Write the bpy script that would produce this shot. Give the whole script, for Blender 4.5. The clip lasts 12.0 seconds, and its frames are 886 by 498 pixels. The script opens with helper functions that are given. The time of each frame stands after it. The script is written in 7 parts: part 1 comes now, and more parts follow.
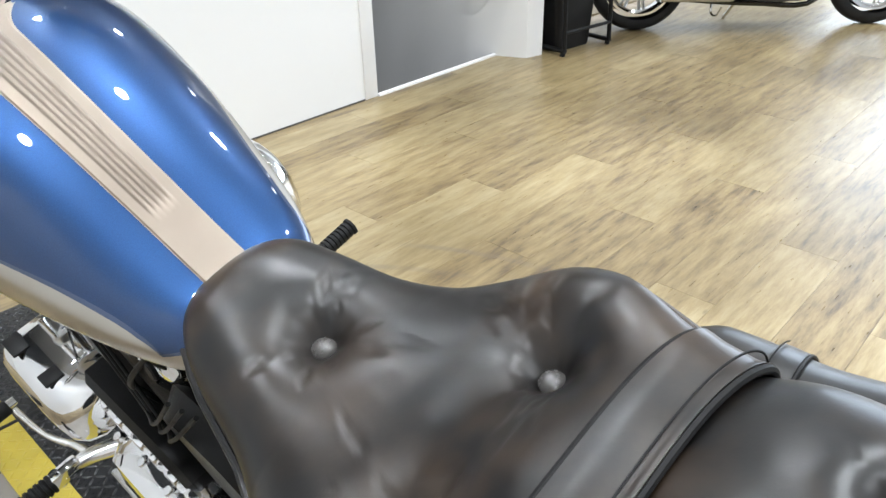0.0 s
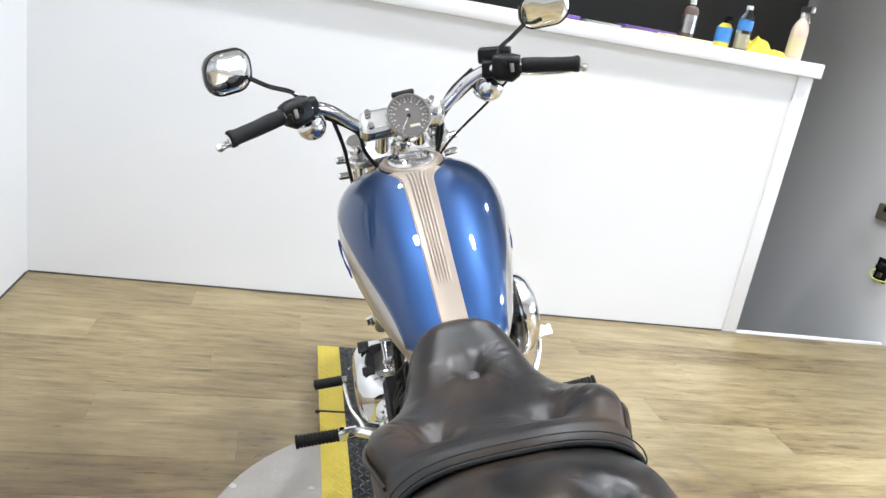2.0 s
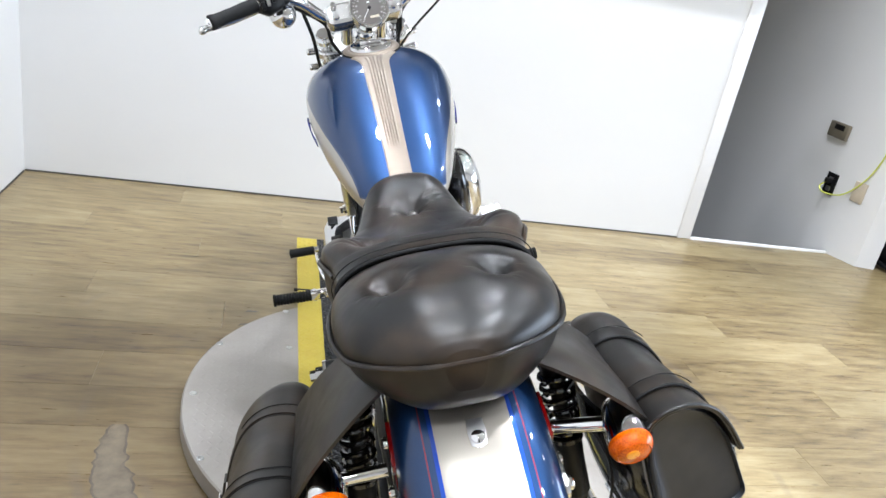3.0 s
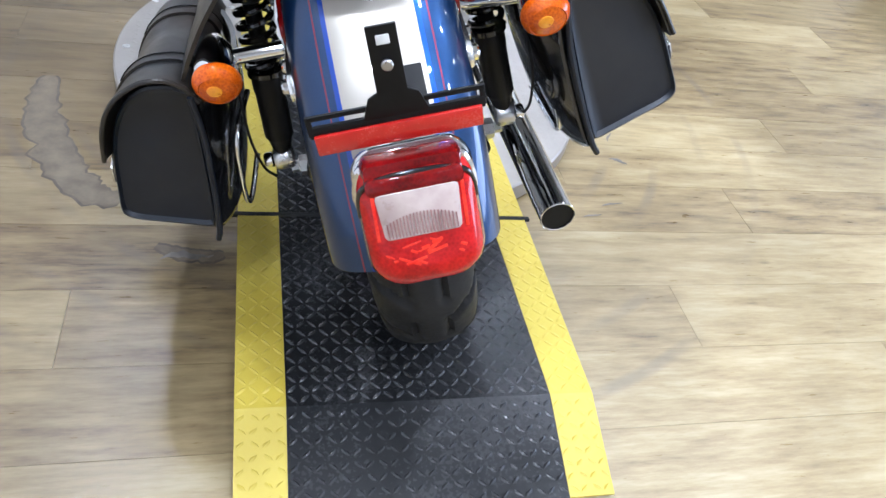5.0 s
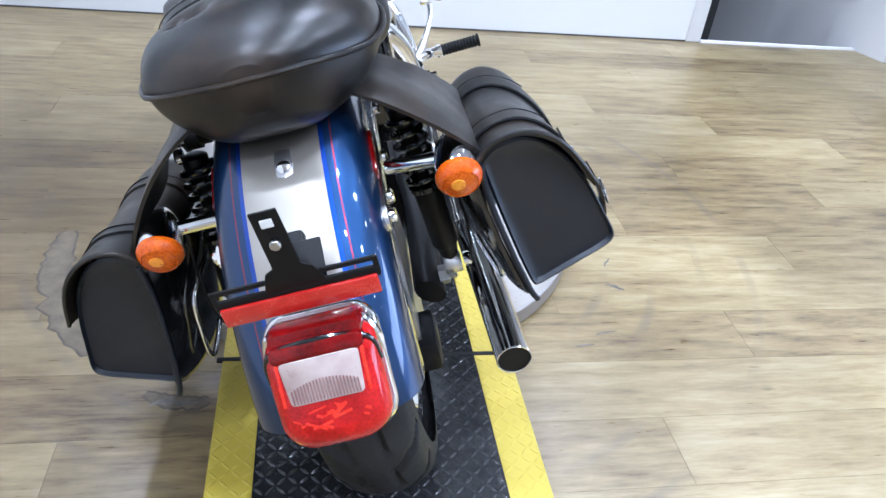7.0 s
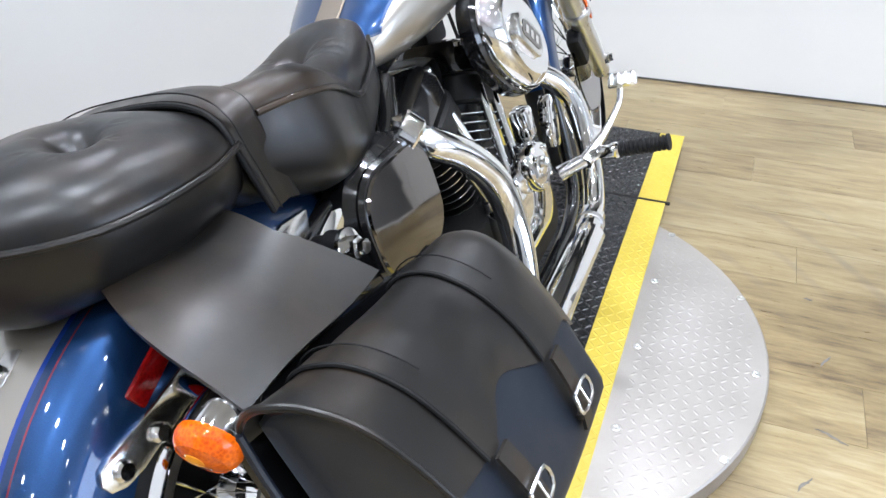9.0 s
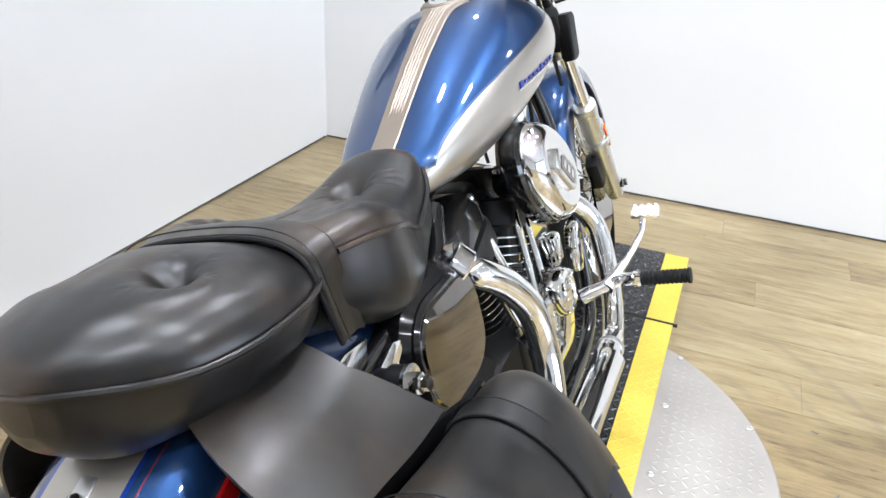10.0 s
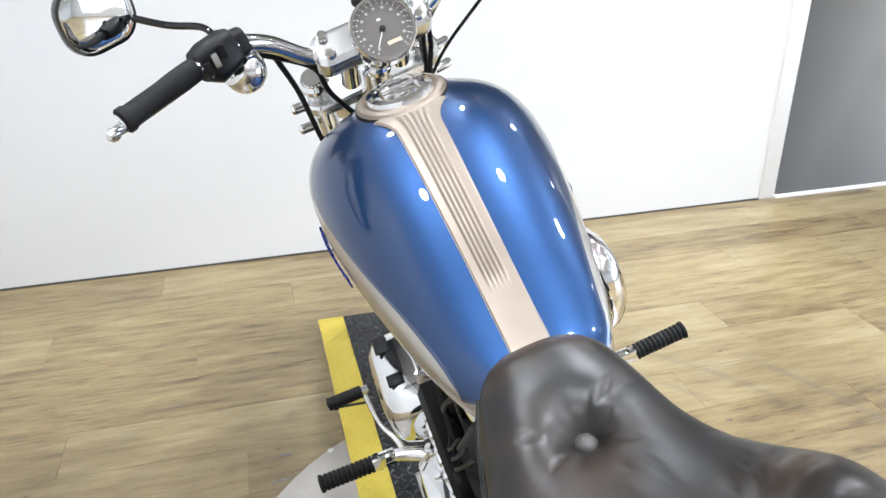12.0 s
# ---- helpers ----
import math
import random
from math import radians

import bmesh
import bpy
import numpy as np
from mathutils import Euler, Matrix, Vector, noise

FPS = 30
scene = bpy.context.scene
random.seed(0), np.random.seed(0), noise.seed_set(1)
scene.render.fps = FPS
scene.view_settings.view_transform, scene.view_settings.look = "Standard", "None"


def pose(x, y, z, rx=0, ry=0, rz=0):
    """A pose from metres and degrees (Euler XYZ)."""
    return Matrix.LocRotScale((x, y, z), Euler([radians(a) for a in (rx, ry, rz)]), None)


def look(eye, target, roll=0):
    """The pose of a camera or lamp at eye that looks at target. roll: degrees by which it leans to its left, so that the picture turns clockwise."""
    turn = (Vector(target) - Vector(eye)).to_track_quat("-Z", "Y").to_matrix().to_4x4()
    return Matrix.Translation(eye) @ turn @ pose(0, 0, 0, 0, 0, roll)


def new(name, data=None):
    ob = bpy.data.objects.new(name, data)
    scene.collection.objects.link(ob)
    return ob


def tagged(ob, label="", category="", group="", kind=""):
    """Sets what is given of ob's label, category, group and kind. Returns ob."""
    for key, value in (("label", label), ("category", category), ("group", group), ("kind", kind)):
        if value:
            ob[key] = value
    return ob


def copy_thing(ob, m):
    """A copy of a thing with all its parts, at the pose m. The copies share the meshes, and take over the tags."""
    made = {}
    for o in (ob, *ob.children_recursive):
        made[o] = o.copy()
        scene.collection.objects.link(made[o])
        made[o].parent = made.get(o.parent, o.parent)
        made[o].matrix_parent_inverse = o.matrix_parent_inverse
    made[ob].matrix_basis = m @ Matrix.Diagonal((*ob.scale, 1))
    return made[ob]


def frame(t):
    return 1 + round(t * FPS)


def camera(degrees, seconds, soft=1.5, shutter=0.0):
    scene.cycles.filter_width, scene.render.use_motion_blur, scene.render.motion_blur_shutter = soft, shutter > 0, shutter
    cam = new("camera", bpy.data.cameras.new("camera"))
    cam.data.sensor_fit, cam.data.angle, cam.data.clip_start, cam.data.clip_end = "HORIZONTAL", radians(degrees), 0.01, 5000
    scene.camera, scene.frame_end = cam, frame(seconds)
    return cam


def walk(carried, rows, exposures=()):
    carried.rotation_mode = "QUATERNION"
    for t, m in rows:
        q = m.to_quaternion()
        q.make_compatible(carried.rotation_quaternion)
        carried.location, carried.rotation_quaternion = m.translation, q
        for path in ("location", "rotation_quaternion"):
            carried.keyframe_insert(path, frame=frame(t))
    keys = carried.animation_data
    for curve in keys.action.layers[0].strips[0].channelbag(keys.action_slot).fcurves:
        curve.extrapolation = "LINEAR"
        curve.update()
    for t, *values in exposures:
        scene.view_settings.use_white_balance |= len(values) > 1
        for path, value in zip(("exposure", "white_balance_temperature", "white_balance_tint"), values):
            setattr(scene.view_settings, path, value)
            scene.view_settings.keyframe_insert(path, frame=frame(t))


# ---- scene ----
cam = camera(61.8, 12.0)
PATH = [
    (0, (-0.463, 0.053, 1.176), (0.79, 1.241, 0.167), -1.5),
    (0.5, (-0.543, -0.074, 1.212), (0.644, 1.284, 0.348), 2.2),
    (1, (-0.584, -0.217, 1.266), (0.42, 1.287, 0.411), 4.7),
    (1.5, (-0.505, -0.367, 1.3), (0.101, 1.399, 0.582), 10.9),
    (2, (-0.48, -0.52, 1.305), (-0.052, 1.342, 0.713), 9.9),
    (2.5, (-0.48, -0.726, 1.311), (-0.046, 1.137, 0.727), 10.1),
    (3, (-0.44, -0.816, 1.266), (0.033, 0.976, 0.515), 11.0),
    (3.5, (-0.353, -0.842, 1.17), (0.133, 0.82, 0.17), 11.1),
    (3.7, (-0.331, -0.851, 1.14), (0.123, 0.761, 0.046), 10.6),
    (5.3, (-0.284, -0.887, 1.066), (0.245, 0.506, -0.268), 13.7),
    (5.5, (-0.281, -0.884, 1.081), (0.243, 0.524, -0.239), 11.5),
    (6, (-0.279, -0.881, 1.099), (0.259, 0.589, -0.146), 9.1),
    (6.5, (-0.257, -0.888, 1.113), (0.363, 0.594, -0.08), 7.4),
    (7, (-0.122, -0.898, 1.152), (0.224, 0.722, 0.032), 6.9),
    (7.2, (-0.065, -0.876, 1.169), (0.157, 0.761, 0.041), 6.0),
    (8.8, (0.386, -0.427, 1.19), (-0.165, 1.111, 0.036), 2.0),
    (9, (0.405, -0.392, 1.177), (-0.222, 1.137, 0.05), -1.2),
    (9.5, (0.399, -0.407, 1.2), (-0.393, 1.096, 0.144), -2.9),
    (10, (0.313, -0.424, 1.244), (-0.313, 1.235, 0.319), 3.3),
    (10.5, (0.134, -0.476, 1.274), (-0.304, 1.254, 0.371), -0.6),
    (11, (-0.078, -0.424, 1.27), (-0.305, 1.329, 0.333), 5.0),
    (11.5, (-0.272, -0.176, 1.247), (-0.148, 1.64, 0.418), -0.3),
    (12, (-0.446, -0.035, 1.256), (0.022, 1.716, 0.411), -0.5),
]
walk(cam, [(t, look(eye, target, roll)) for t, eye, target, roll in PATH],
     [(0, 0.7, 6280, 11), (1, 0.72, 6280, 12), (2, 0.8, 6230, 13), (3.5, 0.78, 6060, 13), (5.5, 0.72, 5450, 16), (7, 0.74, 5300, 16),
      (9, 0.72, 5980, 14), (10.5, 0.9, 6180, 14), (12, 0.86, 6200, 13)])


# ---- world and lamps ----
world = bpy.data.worlds.new("World")
scene.world = world
world.use_nodes = True
world.node_tree.nodes["Background"].inputs[0].default_value = (0.9, 0.95, 1.0, 1)
world.node_tree.nodes["Background"].inputs[1].default_value = 0.05
LAMP_POWER = 58.0     # watts of each recessed spot
CEILING_Z = 2.9
ADDED_LIGHT = 165.0        # watts of the added light from the unseen east window

BIKE = pose(0.067, 0, 0.06, 0, -17.4, 0) @ pose(-0.021, 0, 0, 0, 0, -1.15)
PLATFORM = 0.06      # top of turntable and boards
DISC_Y, DISC_R = 0.92, 0.61


# ---- material helpers ----
def nodes_of(name):
    m = bpy.data.materials.new(name)
    m.use_nodes = True
    nt = m.node_tree
    return m, nt, nt.nodes["Principled BSDF"]


def add(nt, kind, **values):
    n = nt.nodes.new(kind)
    for k, v in values.items():
        n.inputs[k].default_value = v
    return n


def coords(nt, space="Object", scale=(1, 1, 1)):
    tc = nt.nodes.new("ShaderNodeTexCoord")
    mp = nt.nodes.new("ShaderNodeMapping")
    mp.inputs["Scale"].default_value = scale
    nt.links.new(tc.outputs[space], mp.inputs[0])
    return mp.outputs[0]


def ramp(nt, fac, stops):
    r = nt.nodes.new("ShaderNodeValToRGB")
    while len(r.color_ramp.elements) < len(stops):
        r.color_ramp.elements.new(0.5)
    for e, (p, c) in zip(r.color_ramp.elements, stops):
        e.position = p
        e.color = (*c, 1) if len(c) == 3 else c
    nt.links.new(fac, r.inputs[0])
    return r.outputs[0]


def math_node(nt, op, a, b=0.0):
    n = nt.nodes.new("ShaderNodeMath")
    n.operation = op
    for i, v in enumerate((a, b)):
        if hasattr(v, "links"):
            nt.links.new(v, n.inputs[i])
        else:
            n.inputs[i].default_value = v
    return n.outputs[0]


def mix(nt, fac, a, b):
    n = nt.nodes.new("ShaderNodeMix")
    n.data_type = "RGBA"
    for socket, v in ((n.inputs[0], fac), (n.inputs[6], a), (n.inputs[7], b)):
        if hasattr(v, "links"):
            nt.links.new(v, socket)
        else:
            socket.default_value = v if not isinstance(v, tuple) else (*v, 1)
    return n.outputs[2]


def noise_tex(nt, vec, scale, detail=4.0, rough=0.55):
    n = add(nt, "ShaderNodeTexNoise", Scale=scale, Detail=detail, Roughness=rough)
    nt.links.new(vec, n.inputs["Vector"])
    return n.outputs[0]


def bump(nt, bsdf, height, strength, distance):
    b = add(nt, "ShaderNodeBump", Strength=strength, Distance=distance)
    nt.links.new(height, b.inputs["Height"])
    nt.links.new(b.outputs[0], bsdf.inputs["Normal"])


def surface(name, c1, c2, rough=(0.4, 0.6), metal=0.0, coarse=6.0, fine=120.0, relief=0.15, depth=0.001,
            coat=0.0, space="Object", stretch=(1, 1, 1)):
    """Two-scale surface: colour from coarse noise, gloss and relief from fine noise."""
    m, nt, b = nodes_of(name)
    v = coords(nt, space, stretch)
    big, small = noise_tex(nt, v, coarse), noise_tex(nt, v, fine, 3)
    nt.links.new(ramp(nt, big, [(0.3, c1), (0.7, c2)]), b.inputs["Base Color"])
    both = math_node(nt, "ADD", math_node(nt, "MULTIPLY", big, 0.5), math_node(nt, "MULTIPLY", small, 0.5))
    nt.links.new(ramp(nt, both, [(0.35, (rough[0],) * 3), (0.65, (rough[1],) * 3)]), b.inputs["Roughness"])
    b.inputs["Metallic"].default_value = metal
    if max(c2) < 0.03 and coat == 0:
        b.inputs["Specular IOR Level"].default_value = 0.2
    b.inputs["Coat Weight"].default_value = coat
    b.inputs["Coat Roughness"].default_value = 0.05
    if relief:
        bump(nt, b, small, relief, depth)
    return m


# ---- materials ----
wall_white = surface("wall paint", (0.75, 0.75, 0.745), (0.80, 0.80, 0.795), (0.5, 0.62), 0, 1.2, 220, 0.08, 0.0006, space="Generated")
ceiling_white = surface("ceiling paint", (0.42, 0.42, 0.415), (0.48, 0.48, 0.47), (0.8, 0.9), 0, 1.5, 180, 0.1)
wall_grey = surface("grey wall paint", (0.5, 0.5, 0.505), (0.56, 0.56, 0.56), (0.6, 0.7), 0, 1.2, 200, 0.08)
# grey lowered so that the stairwell's dimness sits in the colour
dimmed_grey = surface("dimmed stairwell paint", (0.056, 0.056, 0.057), (0.076, 0.076, 0.076), (0.5, 0.6), 0, 1.2, 200, 0.08, 0.0006)
trim_white = surface("trim enamel", (0.8, 0.8, 0.8), (0.84, 0.84, 0.84), (0.3, 0.4), 0, 3, 150, 0.05)
chrome = surface("chrome", (0.80, 0.80, 0.805), (0.86, 0.86, 0.86), (0.03, 0.08), 1.0, 9, 60, 0.0)
chrome_dark = surface("smoked chrome", (0.2, 0.19, 0.185), (0.24, 0.23, 0.22), (0.03, 0.08), 1.0, 9, 60, 0.0)
alloy = surface("brushed alloy", (0.62, 0.62, 0.61), (0.7, 0.7, 0.69), (0.24, 0.38), 1.0, 12, 160, 0.05)
alloy_white = surface("polished alloy", (0.78, 0.78, 0.77), (0.84, 0.84, 0.83), (0.16, 0.26), 1.0, 12, 160, 0.03)
steel = surface("plain steel", (0.45, 0.45, 0.45), (0.55, 0.54, 0.53), (0.25, 0.4), 1.0, 20, 200, 0.05)
black_gloss = surface("black enamel", (0.004, 0.004, 0.0045), (0.007, 0.007, 0.0075), (0.08, 0.16), 0, 8, 90, 0.0, coat=0.5)
black_satin = surface("black powder coat", (0.004, 0.004, 0.0043), (0.008, 0.008, 0.0084), (0.35, 0.5), 0, 12, 300, 0.1, 0.0004)
engine_black = surface("engine crinkle black", (0.003, 0.003, 0.003), (0.007, 0.007, 0.007), (0.35, 0.55), 0.0, 14, 420, 0.25, 0.0005)
rubber = surface("grip rubber", (0.006, 0.006, 0.006), (0.012, 0.012, 0.012), (0.55, 0.75), 0, 20, 240, 0.1, 0.0005)
tyre_rubber = surface("tyre rubber", (0.014, 0.0145, 0.016), (0.026, 0.0265, 0.028), (0.5, 0.7), 0, 10, 160, 0.15, 0.0006)
plastic_black = surface("black plastic", (0.005, 0.005, 0.0055), (0.009, 0.009, 0.0095), (0.35, 0.5), 0, 15, 260, 0.1, 0.0004)
red_reflector = surface("red reflector", (0.46, 0.012, 0.008), (0.56, 0.022, 0.013), (0.2, 0.3), 0, 40, 500, 0.1, coat=0.5)
clear_lens = surface("clear ribbed lens", (0.34, 0.25, 0.22), (0.52, 0.43, 0.39), (0.25, 0.4), 0.0, 25, 90, 0.0, coat=0.15)
# copy of the clear lens for its ribs, shade put into the colour
rib_shade_lens = surface("shaded lens rib", (0.2, 0.08, 0.07), (0.3, 0.17, 0.15), (0.1, 0.2), 0.1, 25, 90, 0.0, coat=1.0)
dial_grey = surface("dial face", (0.085, 0.074, 0.066), (0.105, 0.094, 0.085), (0.4, 0.5), 0, 20, 200, 0.0)
dial_print = surface("pale dial print", (0.3, 0.29, 0.28), (0.36, 0.35, 0.34), (0.5, 0.6), 0, 20, 200, 0.0)
mark_white = surface("white marking", (0.7, 0.7, 0.68), (0.75, 0.75, 0.73), (0.5, 0.6), 0, 20, 200, 0.0)
emblem_blue = surface("emblem blue", (0.02, 0.03, 0.2), (0.03, 0.05, 0.28), (0.2, 0.3), 0.2, 20, 200, 0.0)
emblem_red = surface("bright red", (0.6, 0.03, 0.02), (0.7, 0.05, 0.03), (0.3, 0.4), 0, 20, 200, 0.0)
wood_edge = surface("plywood edge", (0.3, 0.24, 0.18), (0.48, 0.4, 0.31), (0.7, 0.85), 0, 18, 150, 0.3, 0.001, stretch=(1, 1, 8))
mat_black = surface("black tread mat", (0.009, 0.0093, 0.0097), (0.018, 0.0185, 0.0195), (0.16, 0.36), 0, 5, 140, 0.2, 0.0008)
# mat black made lighter on the ridges, their glints put into the colour
mat_tread = surface("mat tread with glints", (0.016, 0.0165, 0.017), (0.032, 0.0325, 0.034), (0.14, 0.3), 0, 9, 140, 0.1, 0.0006)
mat_yellow = surface("yellow tread mat", (0.42, 0.315, 0.026), (0.5, 0.395, 0.05), (0.4, 0.6), 0, 6, 140, 0.15, 0.0008)
disc_alloy = surface("tread plate", (0.29, 0.268, 0.242), (0.37, 0.345, 0.318), (0.36, 0.52), 0.6, 5, 130, 0.12, 0.0006)
pewter = surface("pewter trim", (0.2, 0.163, 0.128), (0.25, 0.208, 0.168), (0.34, 0.42), 0.6, 5, 160, 0.0)
cable_black = surface("cable sheath", (0.003, 0.003, 0.003), (0.007, 0.007, 0.007), (0.45, 0.6), 0, 20, 200, 0.05)
cord_yellow = surface("yellow cord", (0.55, 0.6, 0.1), (0.65, 0.7, 0.15), (0.4, 0.5), 0, 20, 200, 0.05)
control_brown = surface("aged control plastic", (0.15, 0.13, 0.095), (0.2, 0.175, 0.13), (0.4, 0.5), 0, 20, 200, 0.05)
beige = surface("beige plastic", (0.5, 0.43, 0.33), (0.56, 0.49, 0.38), (0.4, 0.5), 0, 20, 200, 0.05)
cloth_black = surface("black upholstery", (0.006, 0.006, 0.0065), (0.012, 0.012, 0.0125), (0.7, 0.85), 0, 12, 350, 0.3, 0.0006)
scuff_grey = surface("scuffed vinyl", (0.075, 0.058, 0.038), (0.155, 0.122, 0.08), (0.5, 0.65), 0, 22, 160, 0.1)
scuff_rim = surface("dirty scuff rim", (0.045, 0.036, 0.026), (0.11, 0.087, 0.06), (0.5, 0.65), 0, 30, 160, 0.1)
gap_shade = surface("floor gap shade", (0.05, 0.047, 0.043), (0.1, 0.094, 0.086), (0.7, 0.9), 0, 30, 200, 0.2)
crack_dark = surface("torn vinyl edge", (0.09, 0.08, 0.07), (0.19, 0.17, 0.15), (0.7, 0.9), 0, 30, 200, 0.3)


def lens_material(name, deep, bright, scale):
    """Moulded coloured lens: glitter of its small facets put into the colour, under a clear gloss coat."""
    m, nt, b = nodes_of(name)
    v = coords(nt)
    cell = add(nt, "ShaderNodeTexVoronoi", Scale=scale)
    nt.links.new(v, cell.inputs["Vector"])
    tone = math_node(nt, "ADD", math_node(nt, "MULTIPLY", cell.outputs["Distance"], 0.35), math_node(nt, "MULTIPLY", noise_tex(nt, v, 30, 2), 0.8))
    nt.links.new(ramp(nt, tone, [(0.35, deep), (0.8, bright)]), b.inputs["Base Color"])
    b.inputs["Roughness"].default_value = 0.12
    b.inputs["Coat Weight"].default_value = 0.35
    b.inputs["Coat Roughness"].default_value = 0.02
    b.inputs["Specular IOR Level"].default_value = 0.25
    b.inputs["Subsurface Weight"].default_value = 0.15
    b.inputs["Subsurface Radius"].default_value = (0.02, 0.006, 0.002)
    return m


amber = lens_material("amber lens", (0.4, 0.045, 0.0), (0.8, 0.15, 0.0), 320)
red_lens = lens_material("red lens", (0.26, 0.002, 0.002), (0.55, 0.01, 0.008), 260)
lens_glow = lens_material("bulb seen through lens", (0.85, 0.26, 0.005), (1.0, 0.42, 0.02), 200)
deep_red = lens_material("deep red lens top", (0.08, 0.0012, 0.0012), (0.2, 0.003, 0.003), 260)
pale_red = lens_material("lens facet glint", (0.6, 0.015, 0.008), (0.85, 0.05, 0.02), 300)
# lighter copy of the leather, the buttons' highlights put into its colour
button_leather = surface("button leather", (0.03, 0.028, 0.026), (0.05, 0.046, 0.043), (0.2, 0.3), 0, 30, 200, 0.05)


def leather_material(name, dark, light, worn, rough=(0.34, 0.48), gloss=0.6, crown=None):
    m, nt, b = nodes_of(name)
    v = coords(nt)
    big, wide = noise_tex(nt, v, 5), noise_tex(nt, v, 8, 5)
    mid, small = noise_tex(nt, v, 26, 5), noise_tex(nt, v, 420, 2)
    base = ramp(nt, big, [(0.35, dark), (0.68, light)])
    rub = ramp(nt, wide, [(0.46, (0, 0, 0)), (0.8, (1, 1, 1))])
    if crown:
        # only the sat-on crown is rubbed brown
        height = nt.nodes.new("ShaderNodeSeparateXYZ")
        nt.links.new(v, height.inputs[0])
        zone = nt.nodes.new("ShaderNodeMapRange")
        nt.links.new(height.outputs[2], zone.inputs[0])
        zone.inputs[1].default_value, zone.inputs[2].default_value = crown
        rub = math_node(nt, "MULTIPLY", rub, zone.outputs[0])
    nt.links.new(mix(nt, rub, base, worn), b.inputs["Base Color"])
    nt.links.new(ramp(nt, mid, [(0.3, (rough[0],) * 3), (0.7, (rough[1],) * 3)]), b.inputs["Roughness"])
    b.inputs["Specular IOR Level"].default_value = gloss
    h = math_node(nt, "ADD", math_node(nt, "MULTIPLY", mid, 0.12), math_node(nt, "MULTIPLY", small, 0.3))
    bump(nt, b, h, 0.2, 0.0008)
    return m


def paint_material(name, mask_of, red_line):
    """Metallic two-colour paint with a pin line; mask_of gives the height over the colour line in metres."""
    m, nt, b = nodes_of(name)
    xyz = nt.nodes.new("ShaderNodeSeparateXYZ")
    tc = nt.nodes.new("ShaderNodeTexCoord")
    nt.links.new(tc.outputs["Object"], xyz.inputs[0])
    d = mask_of(nt, xyz.outputs)
    flake = noise_tex(nt, tc.outputs["Object"], 900, 1)
    soft = noise_tex(nt, tc.outputs["Object"], 3, 2)
    blue = mix(nt, flake, (0.007, 0.028, 0.092), (0.013, 0.05, 0.14))
    silver = mix(nt, soft, (0.33, 0.3, 0.26), (0.39, 0.36, 0.315)) if red_line else mix(nt, soft, (0.42, 0.39, 0.345), (0.48, 0.45, 0.40))
    colour = mix(nt, math_node(nt, "GREATER_THAN", d, 0.0), silver, blue)
    line = math_node(nt, "LESS_THAN", math_node(nt, "ABSOLUTE", d), 0.0028 if red_line else 0.0016)
    colour = mix(nt, line, colour, (0.01, 0.05, 0.32) if red_line else (0.06, 0.09, 0.17))
    if red_line:
        thin = math_node(nt, "LESS_THAN", math_node(nt, "ABSOLUTE", math_node(nt, "SUBTRACT", d, 0.012)), 0.0009)
        colour = mix(nt, thin, colour, (0.2, 0.03, 0.05))
    nt.links.new(colour, b.inputs["Base Color"])
    b.inputs["Metallic"].default_value = 0.85
    b.inputs["Roughness"].default_value = 0.38
    b.inputs["Coat Weight"].default_value = 1.0
    b.inputs["Coat Roughness"].default_value = 0.012
    return m


def tank_line(nt, xyz):
    # colour line on the tank: rises steeply at the back, flattens to the front
    y = math_node(nt, "SUBTRACT", xyz[1], 0.59)
    rise = math_node(nt, "MULTIPLY", math_node(nt, "POWER", math_node(nt, "MAXIMUM", y, 0.0001), 0.62), 0.245)
    return math_node(nt, "SUBTRACT", xyz[2], math_node(nt, "ADD", rise, 0.775))


def fender_line(nt, xyz):
    return math_node(nt, "SUBTRACT", math_node(nt, "ABSOLUTE", xyz[0]), 0.053)


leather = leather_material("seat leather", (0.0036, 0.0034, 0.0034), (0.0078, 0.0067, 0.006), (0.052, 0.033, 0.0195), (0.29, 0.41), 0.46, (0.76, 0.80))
bag_leather = leather_material("saddlebag leather", (0.005, 0.0046, 0.0042), (0.0105, 0.0092, 0.008), (0.036, 0.025, 0.016), (0.3, 0.42), 0.5)
# navy base paints the cool light on the smooth black panels
cool_panel_leather = leather_material("saddlebag panel leather with cool sheen", (0.0035, 0.0062, 0.0125), (0.007, 0.0115, 0.021), (0.009, 0.013, 0.02), (0.36, 0.46), 0.45)
tank_paint = paint_material("tank paint", tank_line, False)
fender_paint = paint_material("fender paint", fender_line, True)
plain_blue = paint_material("front fender paint", lambda nt, xyz: math_node(nt, "ADD", xyz[2], 5.0), False)


